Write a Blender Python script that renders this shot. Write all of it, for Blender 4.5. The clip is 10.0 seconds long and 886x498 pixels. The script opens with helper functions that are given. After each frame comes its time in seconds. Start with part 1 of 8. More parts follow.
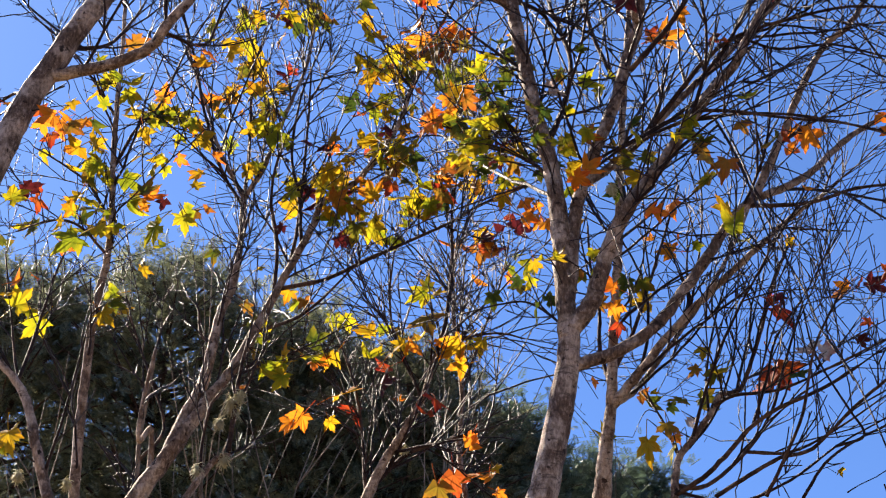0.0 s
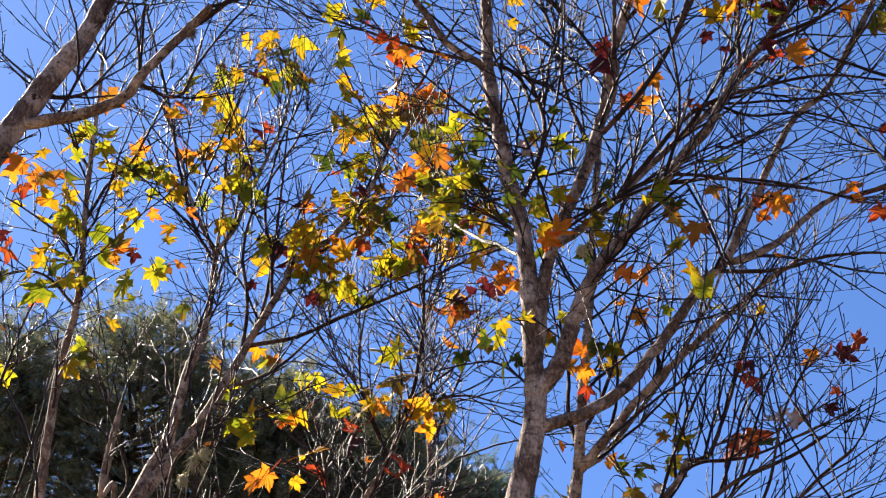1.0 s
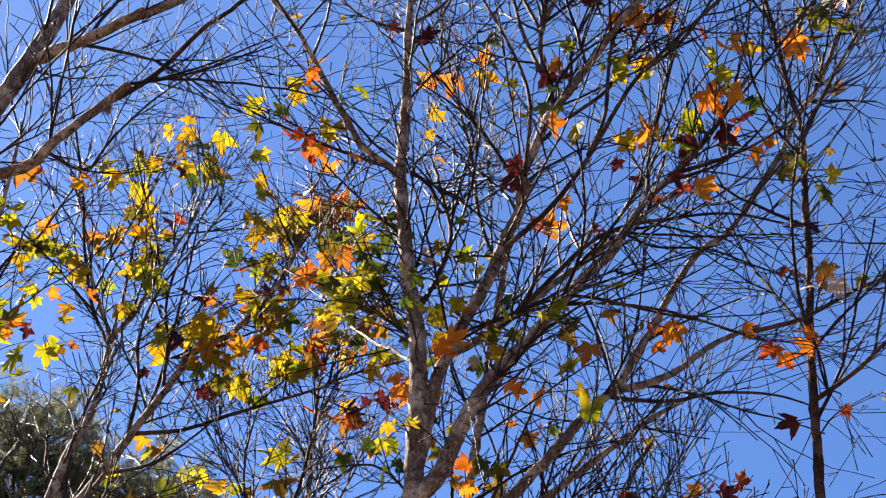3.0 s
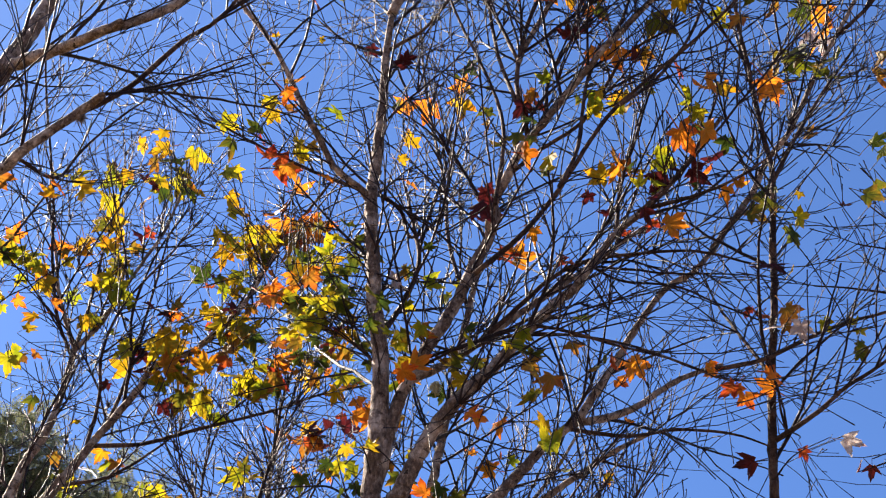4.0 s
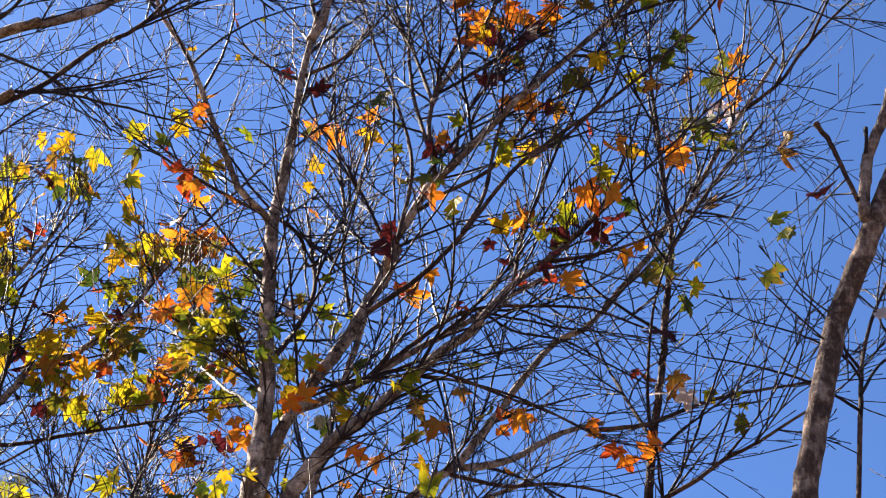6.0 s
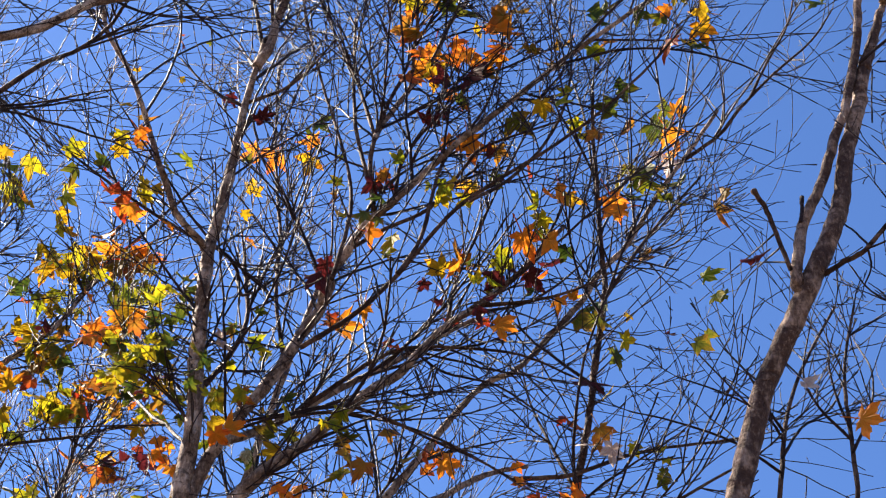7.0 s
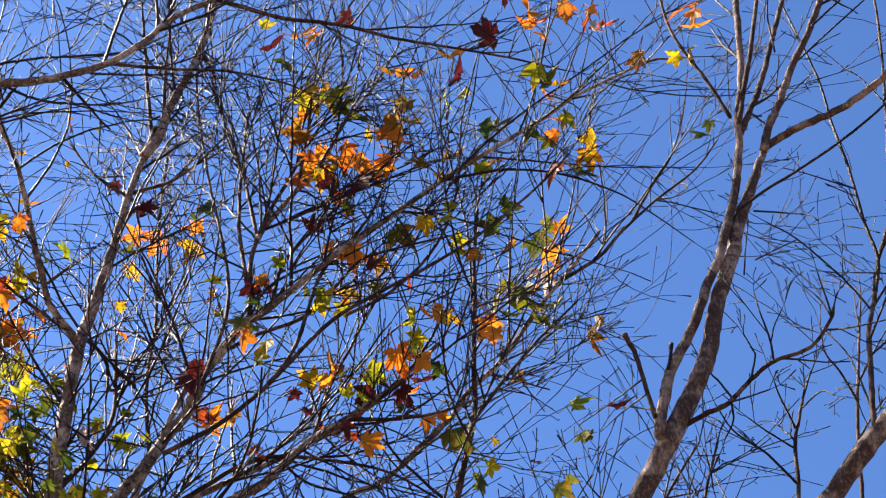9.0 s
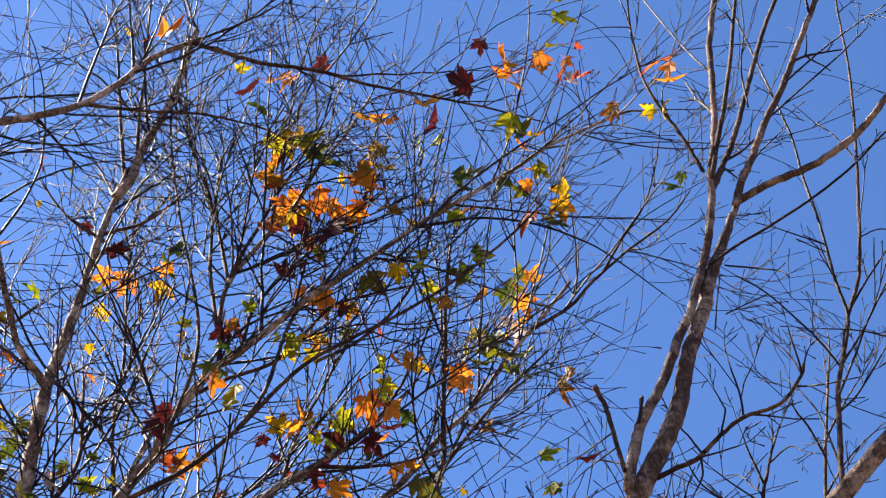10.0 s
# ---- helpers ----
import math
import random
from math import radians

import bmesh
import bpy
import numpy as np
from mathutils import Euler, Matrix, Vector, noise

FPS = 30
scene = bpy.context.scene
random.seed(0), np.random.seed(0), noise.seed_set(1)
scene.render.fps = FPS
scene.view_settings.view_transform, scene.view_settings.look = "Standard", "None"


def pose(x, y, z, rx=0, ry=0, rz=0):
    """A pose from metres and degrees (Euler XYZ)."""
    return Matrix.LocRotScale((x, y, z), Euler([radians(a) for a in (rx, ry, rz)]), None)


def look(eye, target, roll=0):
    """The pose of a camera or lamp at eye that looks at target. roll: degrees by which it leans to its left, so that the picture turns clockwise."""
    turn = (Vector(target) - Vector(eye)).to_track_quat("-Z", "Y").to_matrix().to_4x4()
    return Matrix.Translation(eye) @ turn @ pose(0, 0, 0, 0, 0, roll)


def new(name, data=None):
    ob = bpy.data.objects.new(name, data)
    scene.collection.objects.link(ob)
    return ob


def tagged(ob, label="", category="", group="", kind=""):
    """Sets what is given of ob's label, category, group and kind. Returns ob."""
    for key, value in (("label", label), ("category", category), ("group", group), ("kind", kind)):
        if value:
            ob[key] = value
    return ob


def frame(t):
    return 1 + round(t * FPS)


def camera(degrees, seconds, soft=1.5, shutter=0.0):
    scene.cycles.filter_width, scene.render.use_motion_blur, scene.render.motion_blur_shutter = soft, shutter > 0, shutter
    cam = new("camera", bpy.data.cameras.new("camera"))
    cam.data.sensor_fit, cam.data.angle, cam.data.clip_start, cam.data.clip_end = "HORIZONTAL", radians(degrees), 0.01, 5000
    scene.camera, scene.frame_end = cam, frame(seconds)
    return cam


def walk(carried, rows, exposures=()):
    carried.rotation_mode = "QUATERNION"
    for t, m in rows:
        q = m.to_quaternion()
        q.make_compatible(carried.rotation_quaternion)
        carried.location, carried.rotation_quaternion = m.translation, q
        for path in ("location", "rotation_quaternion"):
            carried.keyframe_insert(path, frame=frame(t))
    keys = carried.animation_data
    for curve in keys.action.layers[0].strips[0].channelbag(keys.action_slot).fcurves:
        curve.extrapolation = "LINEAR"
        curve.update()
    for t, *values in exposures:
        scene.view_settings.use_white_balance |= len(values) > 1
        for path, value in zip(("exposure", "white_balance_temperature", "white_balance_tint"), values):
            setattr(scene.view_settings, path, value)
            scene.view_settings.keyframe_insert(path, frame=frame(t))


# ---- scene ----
cam = camera(30.39, 10.0, soft=1.15)
walk(cam, [
    (0.0, pose(0.000, -0.000, 1.600, 128.16, 1.57, 1.15)),
    (0.5, pose(0.006, 0.009, 1.604, 129.17, 1.33, 0.57)),
    (1.0, pose(0.032, 0.043, 1.590, 130.51, 0.98, -0.31)),
    (1.5, pose(0.062, 0.071, 1.556, 131.97, 0.51, -1.66)),
    (2.0, pose(0.076, 0.085, 1.541, 133.16, 0.04, -3.24)),
    (2.5, pose(0.096, 0.103, 1.538, 134.25, -0.59, -4.82)),
    (4.0, pose(0.122, 0.120, 1.524, 136.17, -2.33, -8.82)),
    (4.5, pose(0.154, 0.110, 1.528, 136.59, -2.86, -10.09)),
    (5.0, pose(0.132, 0.098, 1.540, 136.79, -3.05, -11.76)),
    (6.5, pose(0.022, 0.057, 1.586, 137.52, -3.52, -17.90)),
    (7.0, pose(-0.002, -0.004, 1.626, 137.77, -3.63, -19.83)),
    (7.5, pose(-0.026, -0.066, 1.658, 138.12, -3.48, -21.58)),
    (8.0, pose(-0.039, -0.103, 1.696, 138.66, -3.41, -23.06)),
    (8.5, pose(-0.042, -0.140, 1.723, 139.45, -3.37, -24.38)),
    (9.0, pose(-0.041, -0.168, 1.750, 140.24, -3.32, -25.55)),
    (9.5, pose(-0.048, -0.169, 1.754, 141.12, -3.10, -26.39)),
    (10.0, pose(-0.062, -0.178, 1.768, 141.78, -3.16, -27.11)),
], exposures=[(0.0, 2.50, 6400, 15), (5.0, 2.55, 6400, 15), (10.0, 2.70, 6300, 14)])

# ---- light ----
SUN_AZ, SUN_EL = radians(-46), radians(47)      # azimuth from +y towards +x
world = bpy.data.worlds.new("sky")
scene.world = world
world.use_nodes = True
wn, wl = world.node_tree.nodes, world.node_tree.links
sky = wn.new("ShaderNodeTexSky")
sky.sky_type, sky.sun_disc = "NISHITA", False
sky.sun_elevation, sky.sun_rotation = SUN_EL, SUN_AZ
sky.air_density, sky.dust_density, sky.ozone_density, sky.altitude = 0.8, 1.0, 6.0, 2500
deep = wn.new("ShaderNodeMix")                   # the deeper blue of dry mountain air
deep.data_type, deep.blend_type = "RGBA", "MULTIPLY"
deep.inputs[0].default_value, deep.inputs[7].default_value = 1.0, (0.81, 0.94, 1.03, 1)
wl.new(sky.outputs[0], deep.inputs[6])
wl.new(deep.outputs[2], wn["Background"].inputs[0])
wn["Background"].inputs[1].default_value = 0.05
sun = new("sun", bpy.data.lights.new("sun", "SUN"))
sun.data.energy, sun.data.angle, sun.data.color = 5.0, radians(0.53), (1.0, 0.87, 0.68)
sun_way = Vector((math.sin(SUN_AZ) * math.cos(SUN_EL), math.cos(SUN_AZ) * math.cos(SUN_EL), math.sin(SUN_EL)))
sun.matrix_world = look(sun_way * 60, (0, 0, 0))


# ---- materials ----
def nodes_of(name):
    m = bpy.data.materials.new(name)
    m.use_nodes = True
    n, l = m.node_tree.nodes, m.node_tree.links
    return m, n, l, n["Principled BSDF"]


def noise_tex(n, l, vec, scale, detail=4.0, rough=0.6):
    t = n.new("ShaderNodeTexNoise")
    t.inputs["Scale"].default_value, t.inputs["Detail"].default_value, t.inputs["Roughness"].default_value = scale, detail, rough
    l.new(vec, t.inputs["Vector"])
    return t.outputs["Fac"]


def ramp(n, l, fac, stops):
    r = n.new("ShaderNodeValToRGB")
    while len(r.color_ramp.elements) < len(stops):
        r.color_ramp.elements.new(0.5)
    for e, (at, c) in zip(r.color_ramp.elements, stops):
        e.position, e.color = at, (*c, 1)
    l.new(fac, r.inputs[0])
    return r.outputs[0]


def mix(n, l, fac, a, b, mode="MIX"):
    m = n.new("ShaderNodeMix")
    m.data_type, m.blend_type = "RGBA", mode
    for sock, v in ((m.inputs[0], fac), (m.inputs[6], a), (m.inputs[7], b)):
        if isinstance(v, (int, float)):
            sock.default_value = v
        elif isinstance(v, tuple):
            sock.default_value = (*v, 1)
        else:
            l.new(v, sock)
    return m.outputs[2]


def bark(name, dark, mid, pale, lichen=0.62, gloss=0.8, lit_tone=None):
    """Bark: streaks, pale mottling, darker scars and small relief."""
    m, n, l, bsdf = nodes_of(name)
    where = n.new("ShaderNodeNewGeometry").outputs["Position"]
    stretch = n.new("ShaderNodeMapping")
    stretch.inputs["Scale"].default_value = (1.0, 1.0, 0.4)
    l.new(where, stretch.inputs["Vector"])
    grain = noise_tex(n, l, stretch.outputs[0], 95, 6, 0.7)
    blot = noise_tex(n, l, where, 9, 4)
    spots = noise_tex(n, l, where, 26, 3)
    rings = n.new("ShaderNodeMapping")
    rings.inputs["Scale"].default_value = (0.5, 0.5, 3.2)
    l.new(where, rings.inputs["Vector"])
    ring = noise_tex(n, l, rings.outputs[0], 22, 4, 0.65)
    c = ramp(n, l, grain, [(0.30, dark), (0.54, mid), (0.80, pale)])
    patch = mix(n, l, ramp(n, l, grain, [(0.30, (0, 0, 0)), (0.62, (1, 1, 1))]), mid, pale)
    c = mix(n, l, ramp(n, l, blot, [(0.46, (0, 0, 0)), (0.58, (1, 1, 1))]), c, patch)
    c = mix(n, l, ramp(n, l, spots, [(lichen, (0, 0, 0)), (lichen + 0.05, (1, 1, 1))]), c, dark)
    c = mix(n, l, ramp(n, l, ring, [(0.30, (0.8, 0.8, 0.8)), (0.44, (0, 0, 0))]), c, dark)
    if lit_tone:                                # sunlit twigs painted in: a few islands get this paler colour
        isle = n.new("ShaderNodeNewGeometry").outputs["Random Per Island"]
        c = mix(n, l, ramp(n, l, isle, [(0.88, (0, 0, 0)), (0.93, (1, 1, 1))]), c, lit_tone)
    l.new(c, bsdf.inputs["Base Color"])
    bsdf.inputs["Roughness"].default_value = gloss
    bsdf.inputs["Specular IOR Level"].default_value = 0.17
    bump = n.new("ShaderNodeBump")
    bump.inputs["Strength"].default_value, bump.inputs["Distance"].default_value = 0.9, 0.012
    both = n.new("ShaderNodeMath")
    l.new(grain, both.inputs[0])
    l.new(ring, both.inputs[1])
    l.new(both.outputs[0], bump.inputs["Height"])
    l.new(bump.outputs[0], bsdf.inputs["Normal"])
    return m


BARK = bark("bark_grey_brown", (0.022, 0.013, 0.009), (0.125, 0.082, 0.060), (0.46, 0.36, 0.29))
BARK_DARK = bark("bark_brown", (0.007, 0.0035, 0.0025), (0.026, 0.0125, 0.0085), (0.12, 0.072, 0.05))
# a lighter BARK: sunshine on the trunks is put into its colour
BARK_SUNLIT = bark("bark_pale_sunlit", (0.036, 0.02, 0.013), (0.16, 0.107, 0.075), (0.52, 0.41, 0.32))
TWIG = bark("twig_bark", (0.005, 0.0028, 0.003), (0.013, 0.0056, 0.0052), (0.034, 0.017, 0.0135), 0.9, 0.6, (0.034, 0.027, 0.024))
# brown stems in shade: the shadow side's dark tone is painted into the bark
BARK_SHADED = bark("bark_shaded_grey", (0.020, 0.011, 0.008), (0.062, 0.036, 0.026), (0.30, 0.22, 0.175), 0.76)
DEAD = bark("dry_stem", (0.07, 0.05, 0.036), (0.15, 0.11, 0.08), (0.30, 0.24, 0.18), 0.8)


def leaf_material(name, a, b, tip, vein, glow=0.55):
    """A thin autumn leaf: mottled, turning from its middle to its tips, light shining through."""
    m, n, l, bsdf = nodes_of(name)
    tc = n.new("ShaderNodeTexCoord").outputs["Object"]
    info = n.new("ShaderNodeObjectInfo").outputs["Random"]
    blot = noise_tex(n, l, tc, 1.7, 3)
    add = n.new("ShaderNodeMath")
    add.operation = "MULTIPLY_ADD"
    l.new(info, add.inputs[0])
    add.inputs[1].default_value = 0.45
    add.inputs[2].default_value = -0.22
    both = n.new("ShaderNodeMath")
    l.new(blot, both.inputs[0])
    l.new(add.outputs[0], both.inputs[1])
    reach = n.new("ShaderNodeVectorMath")
    reach.operation = "LENGTH"
    l.new(tc, reach.inputs[0])
    edge = n.new("ShaderNodeMath")
    edge.operation = "MULTIPLY_ADD"
    l.new(reach.outputs["Value"], edge.inputs[0])
    edge.inputs[1].default_value = 0.38
    l.new(both.outputs[0], edge.inputs[2])
    c = ramp(n, l, edge.outputs[0], [(0.42, a), (0.76, b), (1.05, tip)])
    speck = noise_tex(n, l, tc, 9.0, 2)
    c = mix(n, l, ramp(n, l, speck, [(0.62, (0, 0, 0)), (0.72, (0.6, 0.6, 0.6))]), c, vein)
    l.new(c, bsdf.inputs["Base Color"])
    bsdf.inputs["Roughness"].default_value = 0.6
    bsdf.inputs["Specular IOR Level"].default_value = 0.2
    thru = n.new("ShaderNodeBsdfTranslucent")
    l.new(c, thru.inputs["Color"])
    blend = n.new("ShaderNodeMixShader")
    blend.inputs[0].default_value = glow
    l.new(bsdf.outputs[0], blend.inputs[1])
    l.new(thru.outputs[0], blend.inputs[2])
    l.new(blend.outputs[0], n["Material Output"].inputs["Surface"])
    return m


YELLOW = leaf_material("leaf_yellow", (0.27, 0.18, 0.006), (0.39, 0.225, 0.006), (0.42, 0.14, 0.008), (0.34, 0.11, 0.008))
LIME = leaf_material("leaf_yellow_green", (0.125, 0.15, 0.006), (0.31, 0.255, 0.007), (0.36, 0.22, 0.008), (0.20, 0.13, 0.014))
ORANGE = leaf_material("leaf_orange", (0.42, 0.15, 0.009), (0.58, 0.165, 0.010), (0.50, 0.085, 0.010), (0.32, 0.06, 0.014))
RED = leaf_material("leaf_red", (0.27, 0.062, 0.010), (0.28, 0.034, 0.010), (0.19, 0.016, 0.009), (0.15, 0.0175, 0.0084), 0.5)
MAROON = leaf_material("leaf_maroon", (0.05, 0.0075, 0.007), (0.06, 0.0075, 0.009), (0.025, 0.0045, 0.006), (0.018, 0.0036, 0.0042), 0.4)
OLIVE = leaf_material("leaf_olive", (0.026, 0.045, 0.006), (0.088, 0.09, 0.007), (0.17, 0.095, 0.010), (0.12, 0.07, 0.012), 0.45)
PALE = leaf_material("leaf_dry_pale", (0.38, 0.30, 0.27), (0.48, 0.42, 0.38), (0.36, 0.18, 0.15), (0.3, 0.10, 0.08), 0.5)
RUSSET = leaf_material("leaf_russet", (0.15, 0.10, 0.010), (0.27, 0.11, 0.012), (0.24, 0.065, 0.010), (0.12, 0.0288, 0.0108), 0.45)


def foliage_material(name, a, b):
    m, n, l, bsdf = nodes_of(name)
    isle = n.new("ShaderNodeNewGeometry")
    c = ramp(n, l, isle.outputs["Random Per Island"], [(0.0, a), (1.0, b)])
    l.new(c, bsdf.inputs["Base Color"])
    bsdf.inputs["Roughness"].default_value = 0.55
    thru = n.new("ShaderNodeBsdfTranslucent")
    l.new(c, thru.inputs["Color"])
    blend = n.new("ShaderNodeMixShader")
    blend.inputs[0].default_value = 0.4
    l.new(bsdf.outputs[0], blend.inputs[1])
    l.new(thru.outputs[0], blend.inputs[2])
    l.new(blend.outputs[0], n["Material Output"].inputs["Surface"])
    return m


EVERGREEN = foliage_material("evergreen_needles", (0.032, 0.045, 0.024), (0.165, 0.175, 0.10))
BLUEGREEN = foliage_material("evergreen_blue", (0.025, 0.045, 0.03), (0.075, 0.105, 0.07))
MOSS = foliage_material("lichen_tuft", (0.42, 0.40, 0.24), (0.60, 0.57, 0.40))


def earth_material():
    m, n, l, bsdf = nodes_of("forest_floor")
    where = n.new("ShaderNodeNewGeometry").outputs["Position"]
    a, b = noise_tex(n, l, where, 0.8, 5), noise_tex(n, l, where, 14, 4)
    c = ramp(n, l, a, [(0.35, (0.07, 0.05, 0.03)), (0.65, (0.095, 0.075, 0.036))])
    c = mix(n, l, ramp(n, l, b, [(0.5, (0, 0, 0)), (0.65, (1, 1, 1))]), c, (0.19, 0.11, 0.048))
    l.new(c, bsdf.inputs["Base Color"])
    bsdf.inputs["Roughness"].default_value = 0.95
    bump = n.new("ShaderNodeBump")
    bump.inputs["Strength"].default_value, bump.inputs["Distance"].default_value = 0.8, 0.05
    l.new(b, bump.inputs["Height"])
    l.new(bump.outputs[0], bsdf.inputs["Normal"])
    return m


EARTH = earth_material()


# ---- helpers of this scene ----
def mesh_of(name, verts, faces, material, smooth=True):
    me = bpy.data.meshes.new(name)
    me.from_pydata([tuple(v) for v in verts], [], faces)
    me.materials.append(material)
    if smooth:
        me.shade_smooth()
    return me


def quad_mesh(name, verts, quads, material):
    """A mesh of many loose quads."""
    me = bpy.data.meshes.new(name)
    me.vertices.add(len(verts))
    me.vertices.foreach_set("co", np.ascontiguousarray(verts, dtype=np.float32).ravel())
    me.loops.add(quads.size)
    me.loops.foreach_set("vertex_index", quads.ravel().astype(np.int32))
    me.polygons.add(len(quads))
    me.polygons.foreach_set("loop_start", np.arange(0, quads.size, 4, dtype=np.int32))
    me.update(calc_edges=True)
    me.validate()
    me.materials.append(material)
    return me


def part(name, me, parent, label="", kind=""):
    ob = new(name, me)
    ob.parent = parent
    ob.matrix_parent_inverse = Matrix.Translation(-parent.location)
    return tagged(ob, label, kind=kind)


def spline(points, n):
    """A smooth line through the points, n steps between two of them."""
    p = np.array(points, float)
    q = np.vstack([2 * p[0] - p[1], p, 2 * p[-1] - p[-2]])
    out = []
    for i in range(1, len(q) - 2):
        a, b, c, d = q[i - 1], q[i], q[i + 1], q[i + 2]
        for k in range(n):
            s = k / n
            out.append(0.5 * (2 * b + (c - a) * s + (2 * a - 5 * b + 4 * c - d) * s * s + (3 * b - a - 3 * c + d) * s ** 3))
    out.append(p[-1])
    return np.array(out)


def tube(line, radii, sides, rough=0.0, rng=None):
    """Vertices and faces of a round, tapering, slightly knotty stem along a line."""
    n = len(line)
    tang = np.gradient(line, axis=0)
    tang /= np.linalg.norm(tang, axis=1)[:, None] + 1e-9
    ref = np.array([1.0, 0.0, 0.0]) if abs(tang[0][0]) < 0.8 else np.array([0.0, 1.0, 0.0])
    verts = np.zeros((n, sides, 3))
    ang = np.arange(sides) * 2 * np.pi / sides
    u = ref
    for i in range(n):
        u = u - tang[i] * (u @ tang[i])
        u /= np.linalg.norm(u) + 1e-9
        w = np.cross(tang[i], u)
        r = np.full(sides, radii[i])
        if rough:
            r = r * (1 + rough * rng.normal(size=sides) + rough * 0.5 * rng.normal())
        verts[i] = line[i] + (np.cos(ang) * r)[:, None] * u + (np.sin(ang) * r)[:, None] * w
    faces = []
    for i in range(n - 1):
        for k in range(sides):
            a, b = i * sides + k, i * sides + (k + 1) % sides
            faces.append((a, b, b + sides, a + sides))
    faces.append(tuple(range(sides))[::-1])
    faces.append(tuple((n - 1) * sides + k for k in range(sides)))
    return verts.reshape(-1, 3), faces


class Sticks:
    """Collects many thin stems into one mesh."""

    def __init__(self):
        self.verts, self.faces, self.count = [], [], 0

    def add(self, verts, faces):
        self.verts.append(verts)
        self.faces += [tuple(i + self.count for i in f) for f in faces]
        self.count += len(verts)


UP = np.array([0.0, 0.0, 1.0])


class Twigs:
    """Collects many thin four- or five-sided twigs into one mesh of quads."""

    def __init__(self):
        self.verts, self.quads, self.count = [], [], 0

    def stem(self, line, radii, sides=4):
        n = len(line)
        tang = np.gradient(line, axis=0)
        tang /= np.linalg.norm(tang, axis=1)[:, None] + 1e-9
        mean = line[-1] - line[0]
        ref = np.eye(3)[np.argmin(np.abs(mean))]
        u = np.cross(tang, ref)
        u /= np.linalg.norm(u, axis=1)[:, None] + 1e-9
        w = np.cross(tang, u)
        ang = np.arange(sides) * 2 * np.pi / sides
        r = np.asarray(radii)[:, None, None]
        self.verts.append((line[:, None] + r * (np.cos(ang)[None, :, None] * u[:, None] + np.sin(ang)[None, :, None] * w[:, None])).reshape(-1, 3))
        k = np.arange(sides)
        ring = np.stack([k, (k + 1) % sides, (k + 1) % sides + sides, k + sides], 1)
        self.quads.append((ring[None] + (np.arange(n - 1) * sides)[:, None, None]).reshape(-1, 4) + self.count)
        self.count += n * sides

    def mesh(self, name, material):
        me = quad_mesh(name, np.vstack(self.verts), np.vstack(self.quads), material)
        me.shade_smooth()
        return me


